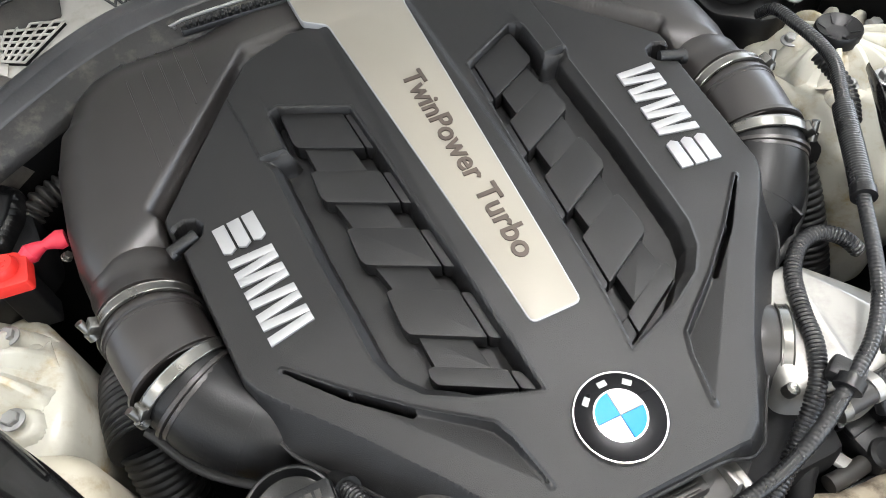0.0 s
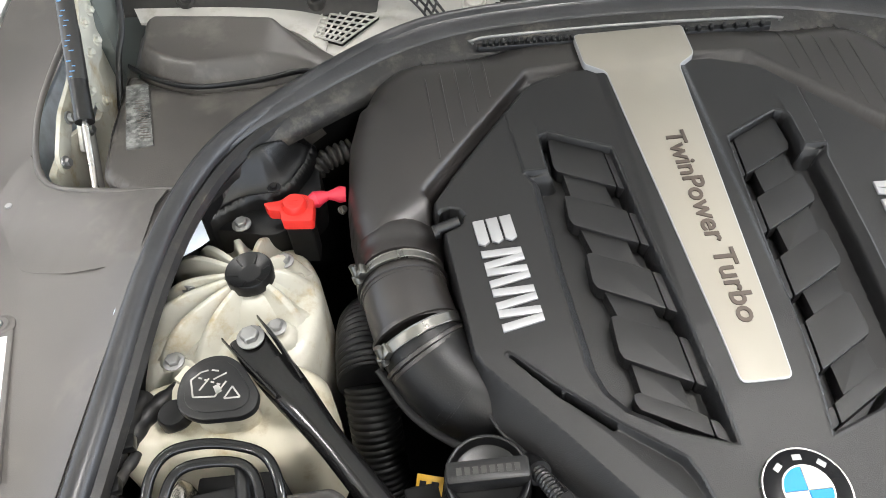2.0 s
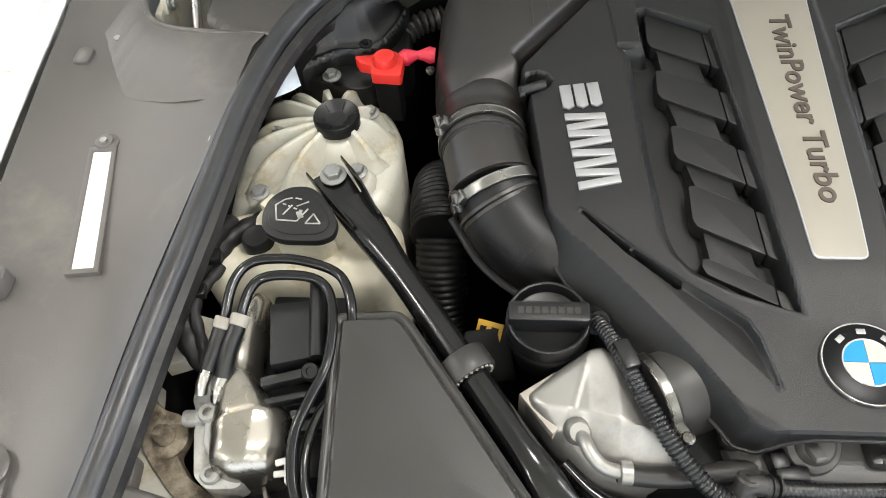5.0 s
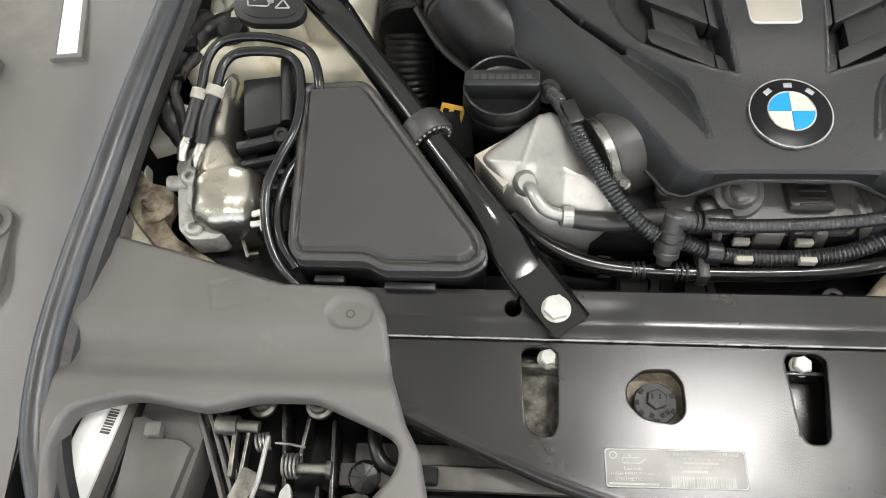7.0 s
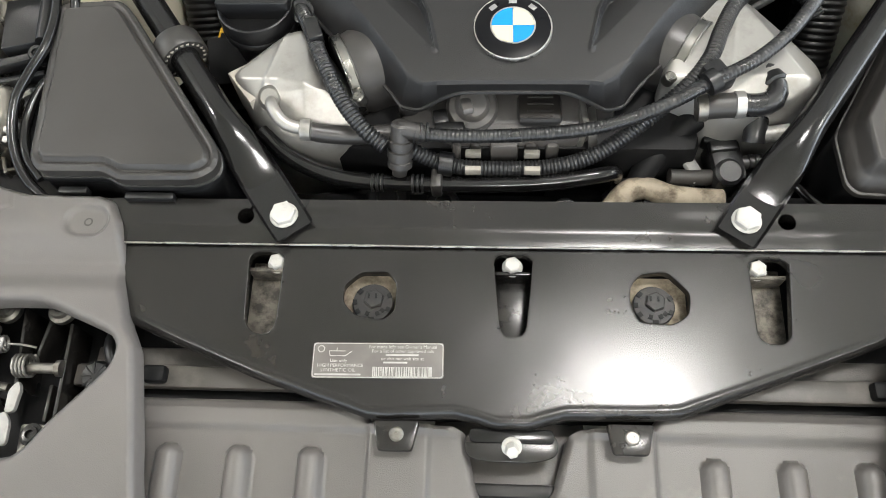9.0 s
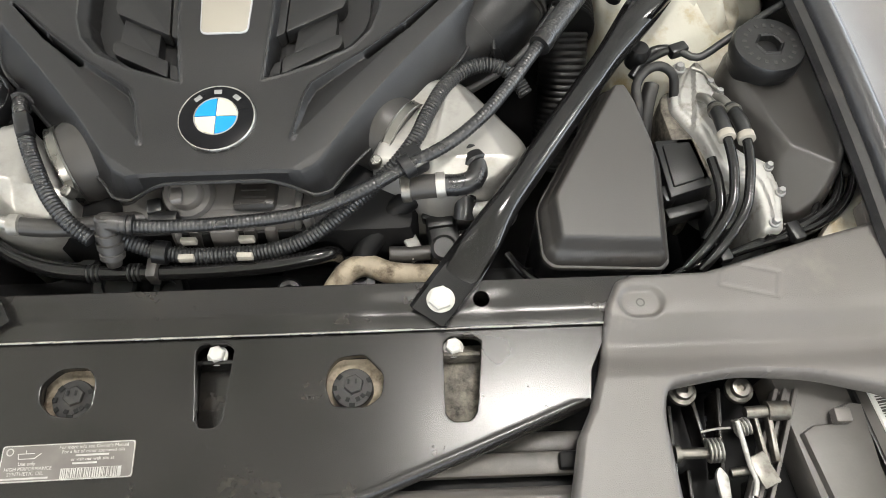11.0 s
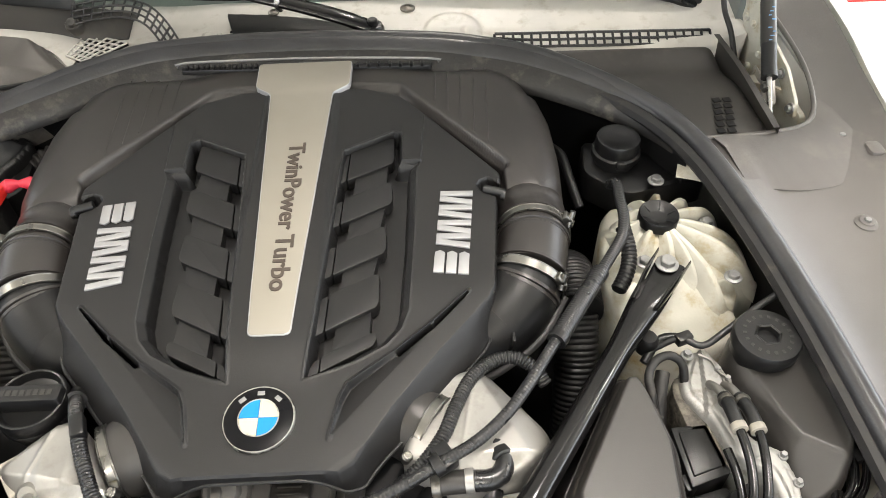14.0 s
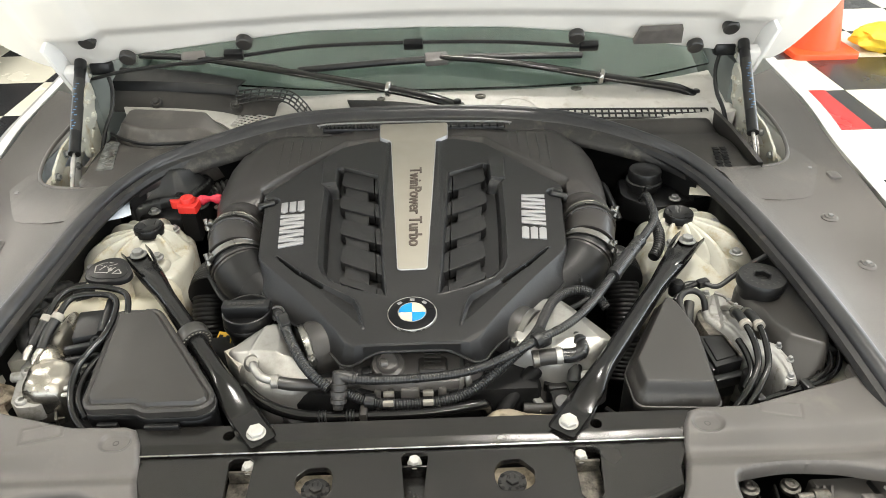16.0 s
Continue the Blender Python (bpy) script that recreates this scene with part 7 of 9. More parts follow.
def hoses():
    a = hose("corrugated_hose", "black corrugated vent hose from oil filler to the tee piece",
             [([(-0.232, 0.270, 0.765), (-0.224, 0.252, 0.780), (-0.212, 0.225, 0.788), (-0.200, 0.195, 0.788), (-0.186, 0.165, 0.784), (-0.168, 0.132, 0.778), (-0.146, 0.106, 0.770), (-0.125, 0.092, 0.762)], 0.0070, (0.0042, 0.0015), M_HOSE, "pipe"),
              ([(-0.233, 0.275, 0.762), (-0.226, 0.256, 0.777)], 0.013, None, M_BLACK, "sleeve")], "engine hoses")
    part("clip", boxes(((-0.205, 0.213, 0.792), (0.030, 0.016, 0.016), (0, 0, -70), 0.003)), M_BLACK, a)
    # tee piece
    t = thing("tee_piece", "black plastic quick-connect tee joining the hoses", "connector", at=(-0.112, 0.090, 0.72))
    way = Vector((-0.004, -0.024, -0.042)).normalized()
    bm = bmesh.new()
    lathe(bm, [(0.0085, -0.006), (0.0105, -0.004), (0.0105, 0.012), (0.0128, 0.013), (0.0128, 0.019), (0.0110, 0.020), (0.0110, 0.023), (0.0132, 0.024), (0.0132, 0.031), (0.0112, 0.032), (0.0112, 0.035), (0.0125, 0.036), (0.0125, 0.042), (0.0085, 0.044), (0.0075, 0.052)], aim((-0.109, 0.106, 0.774), way), 24)
    part("body", bm, M_BOX, t)
    bm = bmesh.new()
    tube(bm, [(-0.110, 0.102, 0.770), (-0.108, 0.104, 0.774), (-0.100, 0.104, 0.772), (-0.086, 0.104, 0.767)], 0.0092, 16)
    part("branch", bm, M_BOX, t)
    for x in (-0.096, -0.090, -0.084):
        bm = bmesh.new()
        lathe(bm, [(0.0085, -0.0014), (0.0102, -0.001), (0.0102, 0.001), (0.0085, 0.0014)], aim((x, 0.104, 0.7695), (1, 0, -0.2)), 18)
        part("barb", bm, M_BLACK, t)
    # upper hose with the sleeve on its rising end
    up = [(-0.090, 0.104, 0.766), (-0.05, 0.104, 0.763), (0.0, 0.106, 0.762), (0.060, 0.110, 0.764), (0.105, 0.115, 0.772), (0.150, 0.128, 0.784), (0.193, 0.148, 0.794), (0.235, 0.170, 0.799), (0.270, 0.200, 0.802), (0.300, 0.238, 0.803), (0.325, 0.275, 0.804), (0.345, 0.304, 0.804)]
    h = hose("vent_hose", "long black ribbed vent hose with a thicker sleeve", [(up, 0.0066, (0.0042, 0.0005), M_HOSE, "pipe"),
             ([(0.343, 0.300, 0.804), (0.368, 0.337, 0.804), (0.394, 0.376, 0.803), (0.412, 0.402, 0.802)], 0.0112, (0.0036, 0.0004), M_HOSE, "sleeve"),
             ([(0.410, 0.398, 0.802), (0.432, 0.430, 0.803), (0.452, 0.462, 0.804), (0.463, 0.500, 0.802), (0.466, 0.540, 0.800), (0.470, 0.580, 0.794), (0.467, 0.60, 0.775)], 0.0072, (0.0036, 0.0006), M_HOSE, "upper_pipe"),
             ([(0.440, 0.400, 0.765), (0.456, 0.425, 0.772), (0.464, 0.455, 0.780), (0.462, 0.490, 0.79)], 0.009, (0.006, 0.002), M_RUBBER, "branch_pipe")], "engine hoses")
    for q, w in (((0.341, 0.297, 0.804), (0.6, 0.8, 0)), ((0.192, 0.147, 0.794), (0.85, 0.45, 0.2))):
        bm = bmesh.new()
        lathe(bm, [(0.0095, -0.006), (0.0125, -0.0055), (0.0125, 0.0055), (0.0095, 0.006)], aim(q, w), 18)
        part("collar", bm, M_BLACK, h)
    part("clip", boxes(((0.199, 0.157, 0.790), (0.022, 0.030, 0.018), (0, 0, 30), 0.004)), M_BLACK, h)
    # corrugated loom along the front
    lo = [(-0.096, 0.097, 0.742), (-0.070, 0.092, 0.732), (-0.040, 0.089, 0.728), (0.0, 0.089, 0.727), (0.040, 0.091, 0.728), (0.075, 0.097, 0.734), (0.105, 0.110, 0.744), (0.140, 0.132, 0.760), (0.175, 0.158, 0.774), (0.200, 0.190, 0.780), (0.215, 0.225, 0.780), (0.235, 0.262, 0.780), (0.262, 0.285, 0.780), (0.290, 0.290, 0.778), (0.312, 0.278, 0.772), (0.325, 0.262, 0.76)]
    f = hose("front_loom", "black corrugated wiring loom with white tape clips", [([(-0.104, 0.101, 0.744), *lo[1:]], 0.0072, (0.0040, 0.0014), M_HOSE, "conduit")], "engine hoses")
    for x in (-0.038, 0.022):
        for dy in (0.0115, -0.0085):
            part("tape_clip", boxes(((x, 0.0905 + dy, 0.735), (0.016, 0.006, 0.009), (0, 0, 0), 0.001)), M_TAPE, f, "pale tape clip")
    bm = bmesh.new()
    lathe(bm, [(0.010, -0.008), (0.0128, -0.007), (0.0128, 0.007), (0.010, 0.008)], aim((-0.066, 0.0915, 0.7315), (1, -0.1, -0.1)), 18)
    part("joint", bm, M_BLACK, f)
    # lower glossy coolant line
    cl = hose("coolant_line", "glossy black coolant line along the front of the engine", [([(-0.262, 0.128, 0.735), (-0.235, 0.103, 0.730), (-0.200, 0.086, 0.724), (-0.160, 0.078, 0.720), (-0.110, 0.076, 0.718), (-0.060, 0.075, 0.718), (0.0, 0.076, 0.718), (0.050, 0.079, 0.720), (0.090, 0.085, 0.722), (0.108, 0.092, 0.716), (0.112, 0.10, 0.69)], 0.0085, None, M_GLOSSBLK, "pipe")], "engine hoses")
    for x in (-0.142, -0.137, -0.132, -0.100, -0.095, -0.090):
        bm = bmesh.new()
        lathe(bm, [(0.0084, -0.0014), (0.0098, -0.001), (0.0098, 0.001), (0.0084, 0.0014)], aim((x, 0.076, 0.7185), (1, 0, 0)), 18)
        part("barb", bm, M_RUBBER, cl)
    part("clamp", boxes(((-0.075, 0.076, 0.720), (0.012, 0.024, 0.024), (0, 0, 0), 0.004), ((-0.075, 0.090, 0.722), (0.012, 0.012, 0.008), (0, 0, 0), 0.002)), M_BOX, cl)
    # hose between left cooler stub and the tee
    st = hose("cooler_hose", "grey rubber coolant hose on a bright cooler", [([(-0.214, 0.115, 0.758), (-0.188, 0.115, 0.750), (-0.160, 0.117, 0.745), (-0.138, 0.121, 0.742), (-0.110, 0.128, 0.736), (-0.085, 0.134, 0.730)], 0.0098, None, M_BOX, "pipe")], "engine hoses")
    for x, y, z in ((-0.209, 0.115, 0.757),):
        bm = bmesh.new()
        lathe(bm, [(0.009, -0.006), (0.0112, -0.005), (0.0112, 0.005), (0.009, 0.006)], aim((x, y, z), (1, 0, -0.1)), 18)
        part("clip_ring", bm, M_ALUSH, st)
    part("solenoid", boxes(((-0.062, 0.122, 0.748), (0.030, 0.014, 0.014), (0, 0, 0), 0.003), ((-0.072, 0.134, 0.748), (0.016, 0.018, 0.018), (0, 0, 12), 0.003)), M_BLACK, st)
    # right coolant elbow
    el = hose("coolant_elbow", "dark rubber coolant elbow with a bright clamp", [([(0.185, 0.141, 0.760), (0.205, 0.142, 0.763), (0.230, 0.142, 0.765)], 0.0128, None, M_BOX, "pipe"), ([(0.228, 0.142, 0.765), (0.246, 0.142, 0.765), (0.260, 0.148, 0.765), (0.265, 0.164, 0.765), (0.258, 0.182, 0.762), (0.250, 0.195, 0.75)], 0.0118, None, M_HOSE, "elbow"),
              ([(0.252, 0.146, 0.742), (0.251, 0.134, 0.734), (0.250, 0.124, 0.726)], 0.0118, None, M_HOSE, "lower_connector"), ([(0.252, 0.130, 0.730), (0.264, 0.130, 0.732), (0.285, 0.132, 0.734)], 0.0085, None, M_CAST, "stub")], "engine hoses")
    for q, m in (((0.226, 0.142, 0.765), M_ALUSH), ((0.190, 0.141, 0.761), M_STEEL)):
        bm = bmesh.new()
        lathe(bm, [(0.0125, -0.005), (0.0138, -0.0045), (0.0138, 0.0045), (0.0125, 0.005)], aim(q, (1, 0, 0.1)), 22)
        part("clamp", bm, m, el)
    bm = bmesh.new()
    lathe(bm, [(0.0125, -0.014), (0.0150, -0.012), (0.0150, -0.003), (0.0135, -0.002), (0.0135, 0.001), (0.0155, 0.002), (0.0155, 0.008), (0.012, 0.010)], aim((0.260, 0.176, 0.763), (-0.35, 0.9, -0.2)), 24)
    part("quick_connector", bm, M_BLACK, el, "black ribbed quick connector")
    # valve cluster low at the right front
    v = thing("coolant_valve", "black coolant valve with wired connectors", "valve", "valves", at=(0.225, 0.09, 0.62))
    part("body", boxes(((0.228, 0.116, 0.694), (0.034, 0.050, 0.036), (8, 0, 8), 0.007), ((0.226, 0.098, 0.690), (0.028, 0.026, 0.040), (0, 0, 5), 0.008)), M_BLACK, v)
    bm = bmesh.new()
    lathe(bm, [(0.013, -0.012), (0.0145, -0.008), (0.0145, 0.004), (0.011, 0.007), (0.0, 0.007)], aim((0.227, 0.098, 0.708), (0, -0.3, 1)), 20, cap=False)
    part("valve_cap", bm, M_BLACK, v)
    part("plug_housing", boxes(((0.216, 0.146, 0.708), (0.020, 0.030, 0.022), (10, 0, -12), 0.004), ((0.224, 0.128, 0.712), (0.030, 0.014, 0.010), (0, 0, 6), 0.003)), M_BLACK, v)
    part("bracket", boxes(((0.192, 0.112, 0.700), (0.016, 0.034, 0.006), (0, 18, 24), 0.002), ((0.200, 0.098, 0.696), (0.022, 0.008, 0.012), (0, 0, 30), 0.002)), M_CAST, v, "pale folded clip")
    for p, r, m in (([(0.214, 0.100, 0.696), (0.190, 0.098, 0.698), (0.168, 0.098, 0.700)], 0.0085, M_BOX), ([(0.240, 0.115, 0.700), (0.258, 0.116, 0.701), (0.285, 0.118, 0.700)], 0.0078, M_BOX), ([(0.212, 0.158, 0.712), (0.192, 0.156, 0.716), (0.170, 0.140, 0.712)], 0.0034, M_RUBBER), ([(0.180, 0.092, 0.686), (0.200, 0.086, 0.690), (0.224, 0.086, 0.690)], 0.0040, M_RUBBER)):
        bm = bmesh.new()
        tube(bm, p, r, 14)
        part("stub" if r > 0.005 else "wire", bm, m, v)
    for x in (0.252, 0.258, 0.264):
        bm = bmesh.new()
        lathe(bm, [(0.0072, -0.0016), (0.0094, -0.001), (0.0094, 0.001), (0.0072, 0.0016)], aim((x, 0.1157, 0.7008), (1, 0.05, 0)), 16)
        part("barb", bm, M_BLACK, v)
    lp = hose("low_pipe", "dusty tan moulded pipe behind the crossbar", [([(0.095, 0.050, 0.670), (0.110, 0.068, 0.686), (0.124, 0.083, 0.692), (0.143, 0.088, 0.693), (0.168, 0.079, 0.692), (0.195, 0.075, 0.692), (0.222, 0.075, 0.690)], 0.0125, None, M_RUSTY, "pipe")], "engine hoses")
    # broad dark strap running back on the right
    sb = hose("front_duct", "broad black rubber duct sloping up to a cooler", [([(0.132, 0.076, 0.668), (0.140, 0.102, 0.694), (0.168, 0.132, 0.716), (0.198, 0.154, 0.732)], 0.013, None, M_DEEP, "pipe")], "engine hoses")


engine_block()
charge_cooler(-1)
charge_cooler(1)
hoses()


# ---- right front corner ----
def air_box_right():
    t = thing("air_box_cover", "satin black tapered air box lid with a stepped rim", "air box", at=(0.40, 0.15, 0.62))
    ol = rounded([(0.410, 0.264), (0.437, 0.262), (0.448, 0.235), (0.462, 0.175), (0.455, 0.062), (0.447, 0.054), (0.338, 0.060), (0.329, 0.070), (0.326, 0.122), (0.336, 0.140)], 0.009, 4)

    def h(X, Y, D):
        return 0.748 + 0.10 * (Y - 0.05) - 0.005 * (1 - ease(D, 0.003, 0.006)) + 0.022 * ease(D, 0.006, 0.016) - 0.006 * (1 - ease(D, 0, 0.003))

    field("lid", ol, h, 0.0016, 0.018, M_BOX, t, sharp=55)
    c = Vector((0.40, 0.14))
    part("lid_rim", slab([tuple(c + (Vector(p) - c) * 1.035) for p in ol], 0.729, 0.7345, 0.0018, warp=lambda x, y, z: (x, y, z + 0.10 * (y - 0.05))), M_BOX, t)
    part("base", slab([tuple(c + (Vector(p) - c) * 1.02) for p in ol], 0.60, 0.728, 0.004, warp=lambda x, y, z: (x, y, z + 0.10 * (y - 0.05) * (z > 0.7))), M_BLACK, t)


def expansion_tank():
    t = thing("expansion_tank", "dark grey plastic reservoir with a large round screw cap", "tank", at=(0.62, 0.22, 0.5))
    ol = rounded([(0.556, 0.300), (0.560, 0.262), (0.570, 0.228), (0.580, 0.172), (0.585, 0.124), (0.607, 0.108), (0.640, 0.128), (0.668, 0.178), (0.680, 0.248), (0.676, 0.310), (0.655, 0.335), (0.60, 0.345), (0.568, 0.330)], 0.014, 4)

    def h(X, Y, D):
        z = 0.760 - 0.014 * (1 - np.sqrt(np.clip(1 - (1 - np.clip(D / 0.014, 0, 1)) ** 2, 0, 1)))
        # a plateau with two slanting faces below its soft fold
        top = sd(X, Y, [(0.575, 0.285), (0.585, 0.247), (0.592, 0.216), (0.606, 0.184), (0.648, 0.158), (0.72, 0.17), (0.72, 0.38), (0.55, 0.38), (0.56, 0.31)])
        return z - 0.75 * np.maximum(top, 0) * ease(top, -0.004, 0.010)

    field("tank", ol, h, 0.0025, 0.10, M_BOX, t, sharp=70)
    bm = bmesh.new()
    lathe(bm, [(0.036, -0.035), (0.036, -0.014), (0.0405, -0.012), (0.0405, 0.0), (0.0385, 0.004), (0.033, 0.0045), (0.0135, 0.0045), (0.0125, -0.004), (0, -0.004)], pose(0.598, 0.300, 0.785), 48, cap=False)
    cap = part("cap", bm, M_BLACK, t, "black screw cap with a hexagonal recess and unreadable print")
    bm = bmesh.new()
    lathe(bm, [(0.0135, 0.0046), (0.0155, 0.0062), (0.0175, 0.0046)], pose(0.598, 0.300, 0.785), 6, cap=False)
    part("hex_rim", bm, M_BLACK, cap)
    for k in range(18):
        bm = bmesh.new()
        box(bm, (0, 0.0275, 0.0049), (0.0034, 0.0045, 0.0004))
        bm.transform(pose(0.598, 0.300, 0.785, 0, 0, 20 * k))
        tagged(part("print_bar", bm, M_BOX, cap), kind="stuff")
    bm = bmesh.new()
    lathe(bm, [(0.030, -0.02), (0.030, 0.0), (0.024, 0.002)], pose(0.622, 0.132, 0.706), 28)
    part("foot", bm, M_BOX, t)


def valve_block_right():
    t = thing("steering_valve_block", "cast aluminium valve block with black hoses and pale fittings", "hydraulic unit", at=(0.55, 0.16, 0.6))
    ol = rounded([(0.513, 0.312), (0.533, 0.315), (0.549, 0.282), (0.549, 0.253), (0.547, 0.207), (0.552, 0.186), (0.580, 0.170), (0.586, 0.132), (0.577, 0.085), (0.553, 0.083), (0.556, 0.116), (0.553, 0.143), (0.533, 0.152), (0.522, 0.166), (0.513, 0.209), (0.490, 0.249), (0.492, 0.272)], 0.007, 3)

    def h(X, Y, D):
        z = 0.752 - 0.008 * (1 - np.sqrt(np.clip(1 - (1 - np.clip(D / 0.008, 0, 1)) ** 2, 0, 1)))
        flat = ease(X - 0.18 * (Y - 0.28), 0.519, 0.522)
        return z - 0.008 * (1 - flat) * (Y > 0.19) + 0.003 * ease(D, 0.010, 0.012)

    field("casting", ol, h, 0.0016, 0.11, M_CAST, t, sharp=45)
    part("lower_casting", slab(rounded([(0.48, 0.262), (0.492, 0.285), (0.515, 0.275), (0.522, 0.21), (0.525, 0.16), (0.51, 0.15), (0.488, 0.20)], 0.012, 3), 0.62, 0.736, 0.012), M_DIRTYBRACKET, t, "dirty cast valve body")
    for x, y, r in ((0.507, 0.300, 0.0075), (0.537, 0.276, 0.006), (0.545, 0.262, 0.0055), (0.576, 0.160, 0.0055), (0.581, 0.128, 0.0055), (0.566, 0.092, 0.006)):
        bm = bmesh.new()
        hexbolt(bm, (x, y, 0.752), r * 0.7, 0.008, (0, 0, 1), r)
        part("bolt", bm, M_BOLT, t)
    bm = bmesh.new()
    tube(bm, [(0.520, 0.298, 0.756), (0.533, 0.288, 0.757), (0.537, 0.272, 0.757), (0.545, 0.262, 0.757), (0.547, 0.245, 0.756)], 0.0022, 8)
    part("seam", bm, M_ALU, t)
    part("motor_block", slab(rounded([(0.467, 0.211), (0.511, 0.214), (0.521, 0.152), (0.472, 0.136)], 0.003), 0.66, 0.736, 0.002), M_BLACK, t, "black square motor housing")
    part("motor_lid", slab(rounded([(0.474, 0.204), (0.505, 0.207), (0.513, 0.160), (0.477, 0.148)], 0.003), 0.73, 0.739, 0.0015), M_BLACK, t)
    part("wire_clip", boxes(((0.492, 0.128, 0.716), (0.05, 0.014, 0.02), (0, 0, 14), 0.003), ((0.472, 0.146, 0.720), (0.012, 0.02, 0.02), (0, 0, 14), 0.002)), M_BLACK, t)
    for pts in ([(0.526, 0.228, 0.772), (0.525, 0.203, 0.781), (0.526, 0.178, 0.782), (0.527, 0.158, 0.780), (0.526, 0.135, 0.776), (0.519, 0.104, 0.768), (0.498, 0.075, 0.752), (0.475, 0.055, 0.73)],
                [(0.543, 0.226, 0.772), (0.545, 0.201, 0.781), (0.546, 0.175, 0.782), (0.545, 0.155, 0.780), (0.541, 0.130, 0.776), (0.532, 0.099, 0.768), (0.510, 0.070, 0.752), (0.49, 0.052, 0.73)],
                [(0.512, 0.165, 0.765), (0.515, 0.135, 0.762), (0.512, 0.105, 0.755), (0.495, 0.080, 0.742)]):
        bm = bmesh.new()
        tube(bm, pts, 0.0052, 12)
        part("pipe", bm, M_GLOSSBLK, t)
        if len(pts) > 5:
            a, b, c = (Vector(p) for p in pts[:3])
            bm = bmesh.new()
            tube(bm, [a, b, c], 0.0078, 14)
            part("sleeve", bm, M_RUBBER, t)
            bm = bmesh.new()
            lathe(bm, [(0.0078, -0.0045), (0.0092, -0.004), (0.0092, 0.004), (0.0078, 0.0045)], aim(c + (b - c) * 0.15, c - b), 18)
            part("ferrule", bm, M_TAPE, t, "pale crimp ferrule")
            bm = bmesh.new()
            lathe(bm, [(0.0092, -0.003), (0.0098, 0.0), (0.0092, 0.003)], aim(a + (b - a) * 0.3, b - a), 16)
            part("spring_clip", bm, M_STEEL, t)
            bm = bmesh.new()
            tube(bm, [a + Vector((-0.006, 0.026, -0.014)), a + Vector((-0.003, 0.014, -0.004)), a], 0.0052, 12)
            part("fitting", bm, M_ALU, t)
    part("label_plate", slab(rounded([(0.510, 0.128), (0.538, 0.140), (0.536, 0.10), (0.508, 0.088)], 0.004), 0.70, 0.738, 0.003), M_BLACK, t)
    part("diamond_mark", boxes(((0.521, 0.113, 0.7385), (0.008, 0.010, 0.0008), (0, 0, 14))), M_DIMPRINT, t, "small white square mark")


